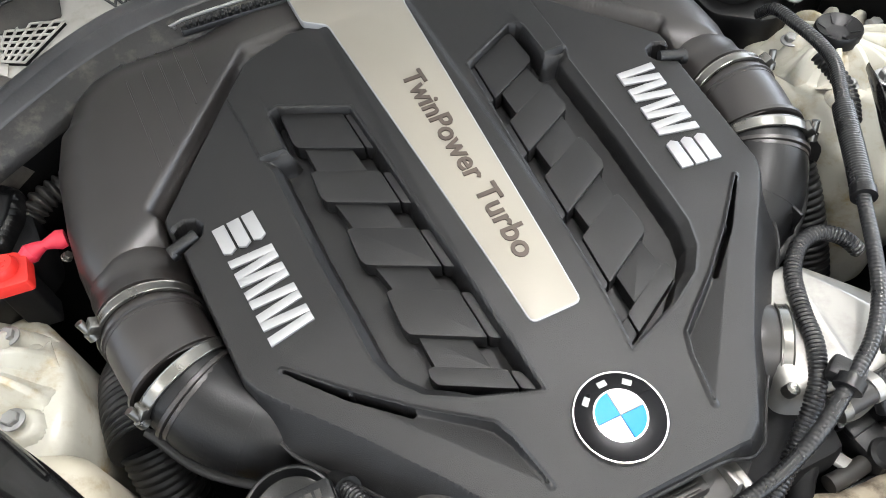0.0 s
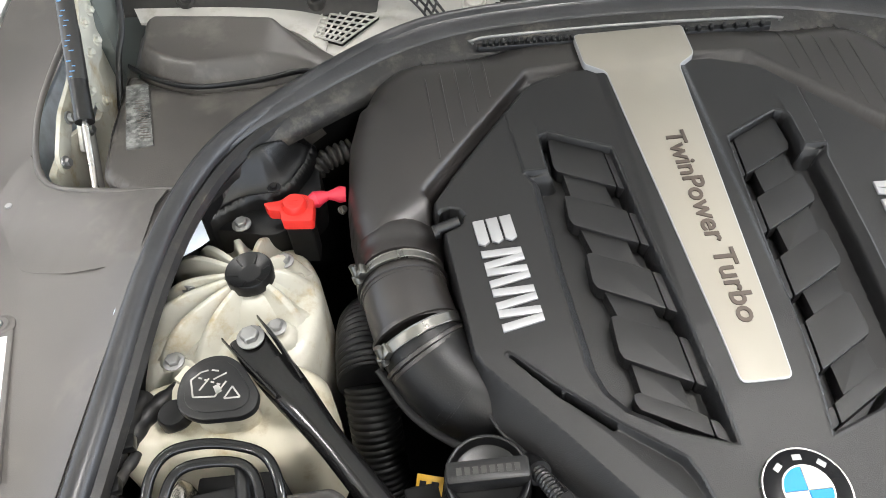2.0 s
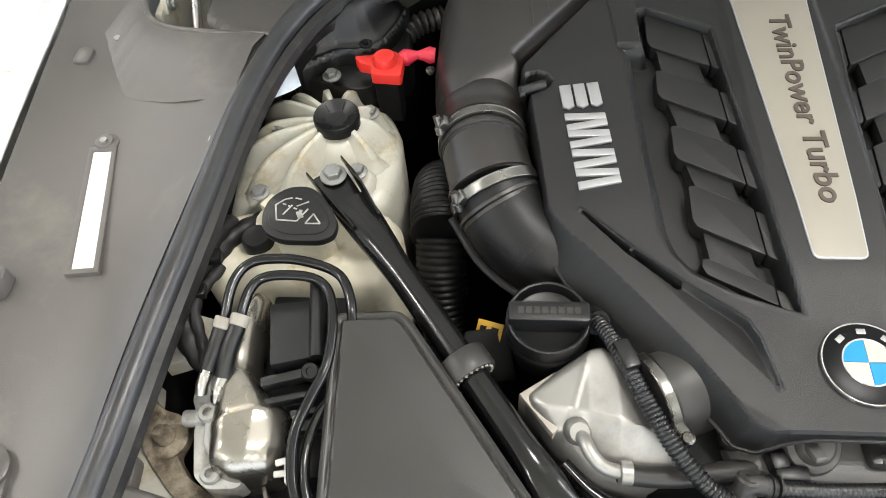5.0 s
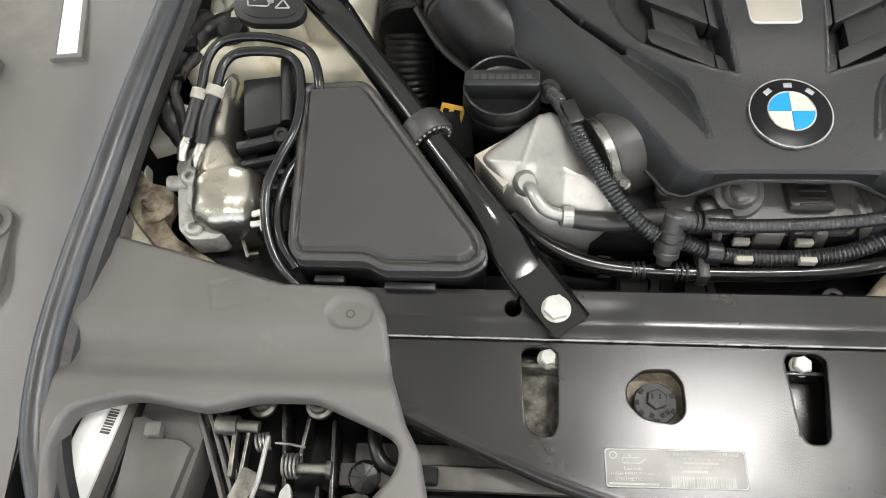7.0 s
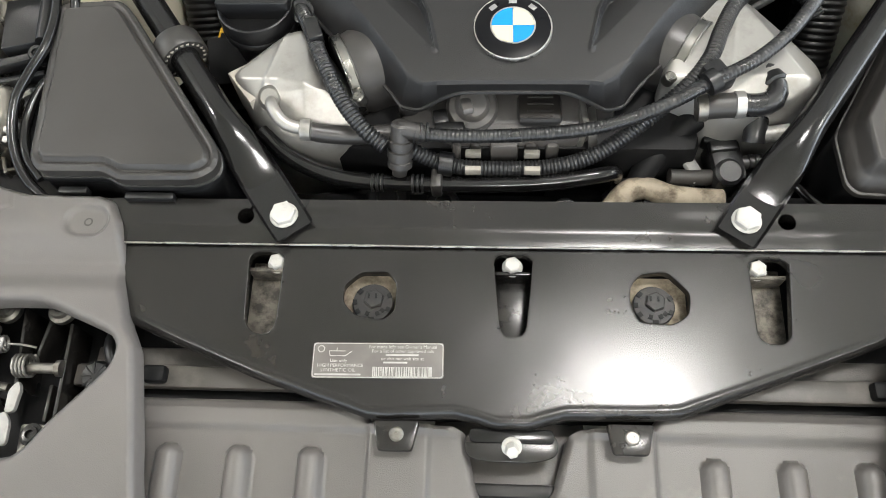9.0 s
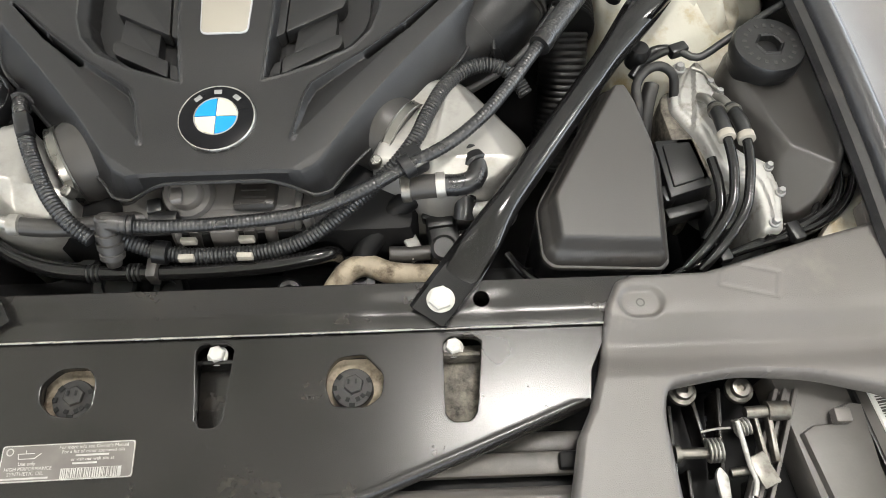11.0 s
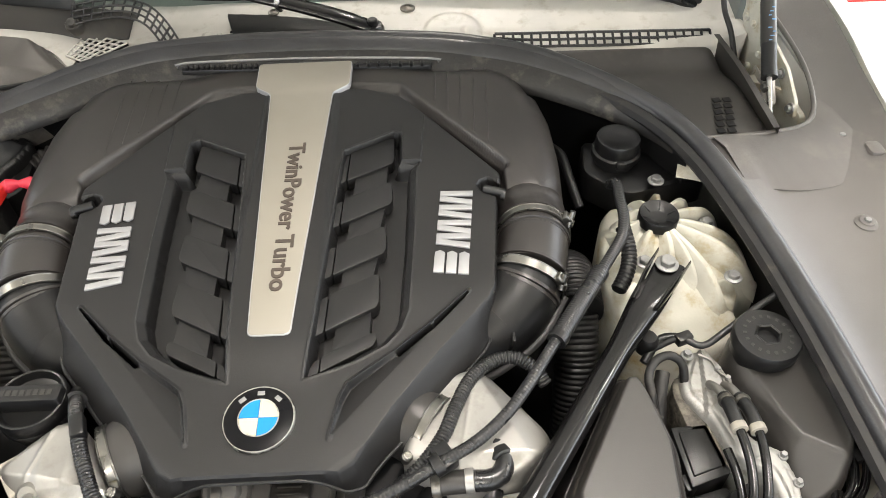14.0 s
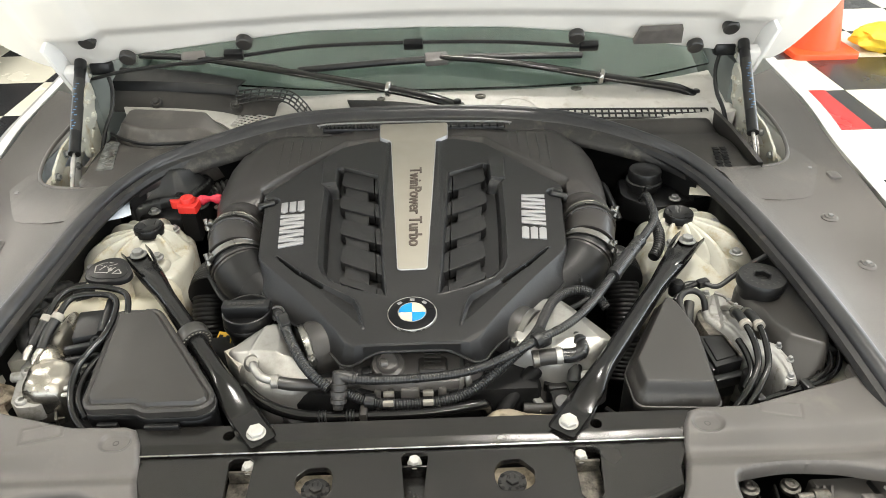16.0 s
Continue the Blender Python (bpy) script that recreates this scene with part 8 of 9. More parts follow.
def right_corner_small():
    t = thing("coolant_filler", "black round coolant filler near the bulkhead", "filler", at=(0.478, 0.675, 0.70))
    bm = bmesh.new()
    lathe(bm, [(0.030, -0.075), (0.032, -0.036), (0.0385, -0.034), (0.0385, -0.024), (0.0345, -0.022), (0.0345, -0.003), (0.0330, 0.0), (0.0270, 0.0004), (0.0255, -0.0006), (0, -0.0006)], pose(0.494, 0.682, 0.800), 48, cap=False)
    part("cap", bm, M_BLACK, t)
    part("lug", boxes(((0.494, 0.646, 0.772), (0.016, 0.012, 0.014), (0, 0, 0), 0.003)), M_BLACK, t)
    t = thing("wing_cables", "black cables looping along the wing to the front", "cable", "looms", at=(0.66, 0.12, 0.68))
    for p, r in (([(0.672, 0.20, 0.735), (0.676, 0.165, 0.738), (0.660, 0.128, 0.736), (0.630, 0.103, 0.734), (0.590, 0.088, 0.732), (0.540, 0.074, 0.730), (0.480, 0.058, 0.722), (0.452, 0.050, 0.712), (0.40, 0.048, 0.705), (0.345, 0.050, 0.702), (0.315, 0.066, 0.700), (0.296, 0.095, 0.695)], 0.0048),
                 ([(0.660, 0.20, 0.735), (0.660, 0.160, 0.738), (0.645, 0.125, 0.738), (0.612, 0.101, 0.735), (0.570, 0.086, 0.732), (0.515, 0.066, 0.728), (0.46, 0.052, 0.715)], 0.0048),
                 ([(0.640, 0.150, 0.72), (0.622, 0.112, 0.73), (0.585, 0.094, 0.735), (0.56, 0.084, 0.74)], 0.0042)):
        bm = bmesh.new()
        tube(bm, p, r, 10)
        part("cable", bm, M_GLOSSBLK, t)
    for x, y in ((0.593, 0.089), (0.512, 0.067), (0.664, 0.166)):
        part("cable_clip", boxes(((x, y, 0.737), (0.014, 0.022, 0.012), (0, 0, 15), 0.003)), M_RUBBER, t)
    t = thing("tower_cables", "black and grey cables beside the strut tower", "cable", "looms", at=(0.50, 0.29, 0.70))
    for p, r, m in (([(0.452, 0.225, 0.735), (0.447, 0.240, 0.762), (0.447, 0.262, 0.770), (0.460, 0.281, 0.772), (0.479, 0.289, 0.770), (0.495, 0.282, 0.76), (0.50, 0.265, 0.73)], 0.0055, M_DUSTY), ([(0.470, 0.315, 0.75), (0.500, 0.318, 0.765), (0.525, 0.305, 0.765), (0.555, 0.318, 0.775), (0.60, 0.345, 0.785), (0.645, 0.372, 0.79), (0.665, 0.40, 0.79)], 0.0045, M_RUBBER),
                    ([(0.455, 0.300, 0.74), (0.480, 0.325, 0.755), (0.515, 0.320, 0.76)], 0.006, M_BLACK), ([(0.46, 0.225, 0.72), (0.462, 0.250, 0.745), (0.470, 0.275, 0.755)], 0.009, M_DUSTY)):
        bm = bmesh.new()
        tube(bm, p, r, 10)
        part("cable", bm, m, t)
    bm = bmesh.new()
    lathe(bm, [(0.013, -0.02), (0.014, 0.0), (0.010, 0.006)], pose(0.462, 0.322, 0.760), 16)
    part("plug", bm, M_BLACK, t)
    pieces("connector", [((0.505, 0.318, 0.764), (0.022, 0.014, 0.014), (0, 0, 20), 0.003), ((0.660, 0.395, 0.79), (0.02, 0.024, 0.014), (0, 0, 10), 0.003)], M_BLACK, t)
    t = thing("pipe_bracket", "folded black bracket on the charge pipe", "bracket", at=(0.27, 0.33, 0.70))
    part("plate", boxes(((0.275, 0.318, 0.760), (0.036, 0.004, 0.030), (-20, 0, 8), 0.001), ((0.290, 0.326, 0.766), (0.004, 0.024, 0.026), (0, 10, 0), 0.001)), M_BLACK, t)
    # heat insulated pipe by the plenum
    t = hose("heater_pipe", "grey insulated pipe between plenum and filler cap", [([(0.400, 0.74, 0.74), (0.412, 0.70, 0.752), (0.418, 0.65, 0.745), (0.43, 0.61, 0.72)], 0.0075, None, M_BLACK, "pipe")], "engine hoses")


air_box_right()
expansion_tank()
valve_block_right()
right_corner_small()


# ---- cowl, wipers and windscreen ----
def cowl():
    t = thing("cowl", "grey-white painted cowl below the windscreen", "body", kind="structure", at=(0.1, 1.0, 0.7))

    def h(X, Y, D):
        z = 0.797 + 0.008 * ease(Y, 0.93, 0.96) * ease(X, -0.30, -0.15) + 0.20 * np.maximum(Y - 1.02, 0)
        q = np.hypot(X - 0.250, Y - 1.010)
        z = z + 0.005 * (1 - ease(q, 0.050, 0.056)) - 0.003 * (1 - ease(np.hypot(X - 0.275, (Y - 1.01) * 0.5), 0.004, 0.007))
        return z - 0.004 * (1 - ease(D, 0, 0.006))

    field("skin", rounded([(-0.53, 0.930), (0.70, 0.928), (0.80, 0.98), (0.80, 1.185), (0.70, 1.155), (0.571, 1.130), (0.30, 1.117), (0.10, 1.115), (-0.10, 1.118), (-0.40, 1.135), (-0.53, 1.14)], 0.012, 3), h, 0.0045, 0.08, M_HOODDUST, t)
    for x, y, r in ((0.167, 1.084, 0.012), (0.419, 1.107, 0.012), (-0.09, 1.085, 0.009)):
        z = float(h(np.array([x]), np.array([y]), np.array([0.1]))[0])
        bm = bmesh.new()
        lathe(bm, [(r * 1.25, -0.002), (r * 1.2, 0.001), (r * 0.9, 0.003), (r * 0.5, 0.004), (r * 0.45, 0.001), (0.0, 0.001)], pose(x, y, z), 20, cap=False)
        part("stud", bm, M_STEEL, t)
    bm = bmesh.new()
    lathe(bm, [(0.021, -0.004), (0.021, 0.003), (0.018, 0.005), (0.016, 0.002), (0.013, 0.002), (0.012, 0.006), (0.0, 0.007)], pose(-0.201, 1.026, 0.803), 28, cap=False)
    part("push_clip", bm, M_HOODDUST, t)
    # perforated strip beside the wiper plate: black pads stand in for shaded holes
    for k in range(15):
        row, col = divmod(k, 5)
        if col < 5 - row:
            part("slot", boxes(((-0.168 + 0.012 * row + 0.002 * col, 0.985 + 0.016 * col, 0.8068 + 0.2 * max(0, 0.985 + 0.016 * col - 1.02)), (0.0085, 0.0065, 0.0012), (0, 0, 0), 0.0)), M_DEEP, t)
    # black plate over the wiper linkage, with two round plugs
    bm = slab(rounded([(-0.140, 0.955), (0.150, 0.955), (0.142, 1.000), (0.09, 1.030), (-0.02, 1.062), (-0.185, 1.100), (-0.165, 1.04)], 0.012, 3), 0.800, 0.809, 0.003)
    for v in bm.verts:
        v.co.z += 0.10 * max(0.0, v.co.y - 1.0)
    part("wiper_plate", bm, M_BLACK, t, "glossy black plastic plate over the wiper linkage")
    for x, y, r in ((-0.090, 0.990, 0.030), (0.002, 0.990, 0.030)):
        bm = bmesh.new()
        lathe(bm, [(r, -0.004), (r, 0.0012), (r * 0.96, 0.0020), (r * 0.93, 0.0004), (r * 0.88, 0.0004), (0.0, 0.0010)], pose(x, y, 0.8095), 30, cap=False)
        part("plug", bm, M_BLACK, t)

    def lattice(name, label, rows, cols, p, r, mat):
        g = thing(name, label, "grille", "cowl grilles", at=p(0.5, 0.5))
        for i in range(rows + 1):
            bm = bmesh.new()
            tube(bm, [p(u / 12, i / rows) for u in range(13)], r, 6, 0.012)
            part("bar", bm, mat, g)
        for j in range(cols + 1):
            bm = bmesh.new()
            tube(bm, [p(j / cols, v / 4) for v in range(5)], r, 6, 0.02)
            part("crossbar", bm, mat, g)
        return g

    lattice("cowl_grille", "black plastic air intake grille strip along the cowl", 2, 24, lambda u, v: (0.323 + 0.400 * u, 0.956 + 0.022 * u - 0.022 * v * min(1.0, 0.25 + 5 * u), 0.829 - 0.020 * u - 0.014 * v), 0.0026, M_BLACK)
    rim = spline([(-0.454, 1.068, 0.856), (-0.410, 1.082, 0.856), (-0.360, 1.084, 0.855), (-0.315, 1.066, 0.851), (-0.280, 1.035, 0.836), (-0.252, 0.998, 0.812)], 0.004)
    lattice("cowl_grille", "black curved mesh grille at the corner of the cowl", 3, 13, lambda u, v: tuple(rim[min(len(rim) - 1, round(u * (len(rim) - 1)))] + Vector((-0.016 * u * v, -0.034 * v, -0.022 * v * (1 - 0.6 * u)))), 0.0022, M_BLACK)
    mesh_at = lambda u, v: tuple((Vector((-0.458, 0.980, 0.8035)) * (1 - u) + Vector((-0.415, 0.953, 0.8035)) * u) * (1 - v) + (Vector((-0.444, 1.055, 0.8035)) * (1 - u) + Vector((-0.356, 1.018, 0.8035)) * u) * v)
    g = lattice("cowl_grille", "flat pale square-mesh intake grille over a dark opening", 6, 6, mesh_at, 0.0018, M_HOODDUST)
    # black slab colours in the shade below the mesh
    part("opening", slab([mesh_at(0, 0)[:2], mesh_at(1, 0)[:2], mesh_at(1, 1)[:2], mesh_at(0, 1)[:2]], 0.790, 0.8010), M_DEEP, g, "black slab in place of the shaded opening below the mesh")
    # left cowl cover with two steps
    c = thing("cowl_cover", "dark grey plastic cowl box cover with a foil sticker", "trim", "cowl covers", at=(-0.6, 0.85, 0.7))
    low = [(-0.735, 0.945), (-0.730, 0.925), (-0.690, 0.892), (-0.627, 0.864), (-0.534, 0.866), (-0.468, 0.879), (-0.395, 0.862), (-0.42, 0.835), (-0.51, 0.745), (-0.58, 0.655), (-0.625, 0.632), (-0.655, 0.652), (-0.694, 0.674), (-0.728, 0.70), (-0.738, 0.80)]
    field("lower_box", rounded(low, 0.012, 3), lambda X, Y, D: 0.804 - 0.006 * (1 - ease(D, 0, 0.008)) + 0.002 * ease(D, 0.03, 0.09), 0.005, 0.05, M_COWLGREY, c)
    part("side_wall", rails(bmesh.new(), [[(-0.735, 0.950, 0.803), (-0.735, 0.85, 0.803), (-0.728, 0.74, 0.801), (-0.700, 0.670, 0.800)], [(-0.745, 0.950, 0.70), (-0.745, 0.85, 0.70), (-0.735, 0.74, 0.70), (-0.705, 0.67, 0.70)]], 0.0), M_COWLGREY, c)
    step = [(-0.728, 0.935), (-0.690, 0.897), (-0.627, 0.868), (-0.534, 0.870), (-0.468, 0.883), (-0.400, 0.868), (-0.405, 0.900), (-0.450, 0.945), (-0.485, 0.985), (-0.505, 1.012), (-0.60, 1.032), (-0.715, 1.050), (-0.735, 1.02)]
    field("upper_step", rounded(step, 0.010, 3), lambda X, Y, D: 0.803 + 0.030 * ease(D, 0, 0.026) * ease(-X, 0.43, 0.53) + 0.003 * ease(D, 0, 0.02), 0.004, 0.04, M_COWLGREY, c)
    bm = bmesh.new()
    tube(bm, [(-0.733, 0.930, 0.812), (-0.690, 0.894, 0.812), (-0.627, 0.866, 0.811), (-0.534, 0.868, 0.811), (-0.468, 0.881, 0.811), (-0.398, 0.864, 0.811)], 0.0045, 10, 0.015, flat=lambda u: (0.6, 1.0))
    part("sealing_lip", bm, M_BLACK, c, "black rubber sealing lip between the steps")
    part("rear_shelf", rails(bmesh.new(), [[(-0.735, 1.040, 0.816), (-0.6, 1.022, 0.812), (-0.5, 1.00, 0.806), (-0.44, 0.94, 0.800)], [(-0.75, 1.075, 0.822), (-0.6, 1.062, 0.818), (-0.5, 1.050, 0.812), (-0.43, 1.03, 0.800)]], 0.004), M_HOODDUST, c, "pale painted shelf behind the cover")
    part("gutter", rails(bmesh.new(), [[(-0.775, 1.070, 0.815), (-0.6, 1.055, 0.812), (-0.44, 1.035, 0.803), (-0.36, 1.035, 0.802)], [(-0.78, 1.100, 0.845), (-0.6, 1.085, 0.842), (-0.44, 1.062, 0.836), (-0.35, 1.060, 0.826)], [(-0.79, 1.125, 0.852), (-0.6, 1.105, 0.850), (-0.44, 1.080, 0.846), (-0.34, 1.075, 0.830)]], 0.004), M_COWL, c, "dark grey gutter wall")
    part("ledge_strip", rails(bmesh.new(), [[(-0.785, 1.118, 0.850), (-0.6, 1.098, 0.850), (-0.446, 1.062, 0.852)], [(-0.79, 1.130, 0.872), (-0.6, 1.108, 0.871), (-0.450, 1.076, 0.868)], [(-0.80, 1.20, 0.884), (-0.6, 1.170, 0.878), (-0.440, 1.120, 0.866)]], 0.004), M_BLACK, c, "black rubber ledge below the glass")
    for x, y in ((-0.664, 1.076), (-0.454, 1.044)):
        bm = bmesh.new()
        lathe(bm, [(0.015, -0.012), (0.015, 0.004), (0.013, 0.007), (0.009, 0.007), (0.008, 0.014), (0.004, 0.016)], aim((x, y, 0.828), (0, -0.5, 0.8)), 20)
        part("clip", bm, M_COWL, c)
    part("foil_sticker", slab([(-0.742 + 0.010, 0.888), (-0.700, 0.890), (-0.668, 0.752), (-0.704, 0.748)], 0.803, 0.8075), M_CLEARLAB, c, "clear foil sticker with unreadable small print")
    bm = bmesh.new()
    rnd = random.Random(3)
    for k in range(16):
        y = 0.850 - 0.0055 * k
        x = -0.703 + 0.0013 * k
        box(bm, (x + rnd.uniform(-0.003, 0.003), y, 0.8076), (rnd.uniform(0.006, 0.018), 0.0012, 0.0003), (0, 0, -3))
    tagged(part("print_bar", bm, M_DARKPRINT, c), kind="stuff")
    # right cowl cover
    c = thing("cowl_cover", "dark grey plastic cowl cover beside the hood hinge", "trim", "cowl covers", at=(0.6, 0.8, 0.7))
    top = [(0.300, 0.915), (0.45, 0.916), (0.700, 0.912), (0.722, 0.82), (0.735, 0.70), (0.728, 0.672), (0.66, 0.648), (0.612, 0.640), (0.575, 0.668), (0.495, 0.775), (0.395, 0.868)]
    field("top", rounded(top, 0.012, 3), lambda X, Y, D: 0.798 + 0.022 * ease(Y, 0.85, 0.915) - 0.006 * (1 - ease(D, 0, 0.01)) + 0.006 * np.exp(-((Y - 0.80) / 0.05) ** 2), 0.005, 0.05, M_COWL, c)
    part("side_wall", rails(bmesh.new(), [[(0.700, 0.905, 0.842), (0.716, 0.82, 0.832), (0.726, 0.72, 0.820), (0.732, 0.675, 0.812)], [(0.710, 0.905, 0.842), (0.726, 0.82, 0.832), (0.737, 0.72, 0.820), (0.742, 0.675, 0.812)], [(0.72, 0.905, 0.70), (0.735, 0.82, 0.70), (0.745, 0.72, 0.70), (0.748, 0.675, 0.70)]], 0.0), M_COWL, c)
    # vent slots as flat black pads that imitate the shade inside
    for k in range(12):
        part("vent_slot", boxes(((0.672 + 0.017 * (k % 2) - 0.003 * (k // 2), 0.765 - 0.0155 * (k // 2), 0.8035 - 0.0006 * (k // 2)), (0.0125, 0.0105, 0.0012), (4, 0, 8))), M_DEEP, c)


def ws(x, y, z=0.0):
    """A place on the windscreen, lifted by z."""
    a = radians(28)
    return (x, y, 0.832 + (y - 1.115) * math.tan(a) + z)


def windscreen():
    bm = bmesh.new()
    rails(bm, [[ws(-0.80, 1.183), ws(-0.45, 1.141), ws(-0.2, 1.118), ws(0.084, 1.112), ws(0.336, 1.114), ws(0.577, 1.127), ws(0.780, 1.166)], [ws(-0.70, 1.5), ws(-0.42, 1.46), ws(-0.2, 1.45), ws(0.084, 1.44), ws(0.336, 1.45), ws(0.577, 1.47), ws(0.72, 1.5)], [ws(-0.62, 1.9), ws(-0.4, 1.88), ws(-0.2, 1.87), ws(0.08, 1.86), ws(0.3, 1.87), ws(0.5, 1.88), ws(0.64, 1.9)]], 0.005)
    solo("windscreen", bm, M_GLASS, "clear green-tinted windscreen", "windscreen", kind="structure")
    bm = bmesh.new()
    rails(bm, [[(-0.80, 1.19, 0.79), (0, 1.16, 0.77), (0.80, 1.19, 0.79)], [(-0.78, 1.35, 0.82), (0, 1.35, 0.81), (0.78, 1.35, 0.84)], [(-0.76, 1.75, 0.90), (0, 1.75, 0.90), (0.76, 1.75, 0.90)], [(-0.76, 1.85, 0.55), (0, 1.85, 0.55), (0.76, 1.85, 0.55)]], 0.004)
    solo("dashboard", bm, M_DASHSHEEN, "dashboard top lightened for the windscreen reflection", "dashboard", kind="structure")
    bm = boxes(((-0.80, 1.35, 0.60), (0.03, 0.66, 0.62)), ((0.80, 1.35, 0.60), (0.03, 0.66, 0.62)), ((0, 1.95, 0.75), (1.6, 0.03, 1.2)))
    solo("cabin_wall", bm, M_DASHSHEEN, "cabin behind the dashboard, lightened for the windscreen reflection", "body", kind="structure")
    bm = bmesh.new()
    rails(bm, [[ws(-0.62, 1.9, 0.004), ws(0, 1.86, 0.004), ws(0.64, 1.9, 0.004)], [(-0.6, 2.1, 1.40), (0, 2.1, 1.42), (0.6, 2.1, 1.40)], [(-0.6, 3.2, 1.38), (0, 3.2, 1.40), (0.6, 3.2, 1.38)]], 0.01)
    solo("car_roof", bm, M_PAINT, "white painted car roof", "body", kind="structure")


def wipers():
    for pts, blade in (([(0.104, 0.997, 0.824), (0.060, 1.004, 0.842), (-0.067, 1.053, 0.856), (-0.330, 1.130, 0.882), (-0.575, 1.197, 0.902)], [(-0.735, 1.225, 0.906), (-0.586, 1.200, 0.902), (-0.363, 1.170, 0.878)]),
                       ([(0.725, 1.075, 0.800), (0.680, 1.078, 0.824), (0.483, 1.112, 0.850), (0.260, 1.150, 0.880), (0.066, 1.178, 0.892)], [(-0.309, 1.168, 0.872), (0.056, 1.180, 0.887), (0.444, 1.188, 0.883)])):
        t = thing("wiper", "black windscreen wiper arm with a flat blade", "wiper", "wipers", at=pts[0])
        bm = bmesh.new()
        tube(bm, pts, lambda u: 0.022 - 0.008 * u, 16, 0.02, flat=lambda u: (0.9, 0.5))
        part("arm", bm, M_GLOSSBLK, t)
        bm = bmesh.new()
        tube(bm, blade, 0.011, 12, 0.03, flat=lambda u: (1.0, 0.8))
        part("blade", bm, M_BLACK, t)
        part("blade_clip", boxes((blade[1], (0.062, 0.034, 0.024), (28, 0, 8), 0.006)), M_TRIM, t)
        bm = bmesh.new()
        lathe(bm, [(0.020, -0.03), (0.021, 0.002), (0.017, 0.010), (0.0095, 0.011), (0.0095, 0.019), (0.007, 0.021)], pose(*pts[0]), 24)
        part("pivot_nut", bm, M_BLACK, t)
        q = Vector(pts[2])
        bm = bmesh.new()
        lathe(bm, [(0.016, -0.006), (0.019, -0.004), (0.019, 0.004), (0.016, 0.006)], aim(q, Vector(pts[3]) - q), 14)
        part("hinge_pin", bm, M_CHROME, t)


cowl()
windscreen()
wipers()


# ---- hood, hinges and gas struts ----
def hood():
    # own axes: x across, y up along the open hood, z towards the front of the car
    t = thing("hood", "open white painted hood seen from below", "hood", at=(0, 0.990, 0.996))
    t.rotation_euler = (radians(120), 0, 0)
    LOCAL.append(t)
    ol = rounded([(-0.42, -0.022), (-0.24, 0.002), (0.0, 0.004), (0.22, -0.004), (0.43, -0.030), (0.63, -0.080), (0.79, -0.112), (0.90, -0.150), (0.945, -0.10), (1.0, 0.04), (1.02, 0.25), (0.97, 0.85), (0.85, 1.08), (0.5, 1.16), (-0.5, 1.16), (-0.85, 1.08), (-0.97, 0.85), (-1.02, 0.25), (-1.0, 0.02), (-0.93, -0.07), (-0.85, -0.118), (-0.79, -0.10), (-0.68, -0.06)], 0.03, 3)

    def h(X, Y, D):
        ax = np.abs(X)
        z = -0.02 + 0.018 * (1 - ease(np.abs(Y - 0.13 - 0.02 * np.cos(ax * 3)), 0.05, 0.10)) * (1 - ease(ax, 0.80, 0.9))
        z = z + 0.02 * (1 - ease(np.abs(ax - 0.80), 0.05, 0.10)) * ease(Y, -0.05, 0.05)
        z = z - 0.012 * np.exp(-((Y - 0.30 - 0.08 * ax) / 0.03) ** 2) + 0.004 * np.sin(ax * 14) * ease(Y, 0.2, 0.3)
        return z - 0.03 * (1 - ease(D, 0, 0.02))

    field("inner_panel", ol, h, 0.005, 0.02, M_HOODIN, t)
    back = [(x * 1.01, y * 1.0) for x, y in ol]
    part("outer_skin", slab(back, -0.08, -0.05, 0.01), M_PAINT, t)
    for x, y in ((-0.747, 0.030), (-0.391, 0.012), (-0.677, -0.028), (0.386, -0.002), (0.745, 0.014), (0.679, -0.046)):
        bm = bmesh.new()
        lathe(bm, [(0.019, -0.01), (0.019, 0.004), (0.016, 0.007), (0.010, 0.006), (0, 0.006)], pose(x, y, 0.002), 24, cap=False)
        part("rubber_plug", bm, M_BOX, t, "dark grey rubber plug")
    part("vent_panel", slab([(0.525, -0.028), (0.640, -0.028), (0.632, 0.018), (0.535, 0.014)], -0.01, 0.006, 0.001), M_LABEL, t, "dark rectangular sticker")
    bm = bmesh.new()
    tube(bm, [(-0.79, -0.095, 0.004), (-0.68, -0.062, 0.008), (-0.42, -0.026, 0.008), (-0.24, 0.0, 0.008), (0.0, 0.004, 0.008), (0.22, -0.004, 0.008), (0.43, -0.030, 0.008)], 0.0045, 8, 0.03)
    part("washer_hose", bm, M_RUBBER, t, "thin black washer hose along the hood edge")
    for x, y in ((-0.421, -0.016), (0.002, 0.0), (0.417, -0.024)):
        part("spray_nozzle", boxes(((x, y, 0.010), (0.046, 0.022, 0.018), (0, 0, 0), 0.004)), M_BLACK, t)


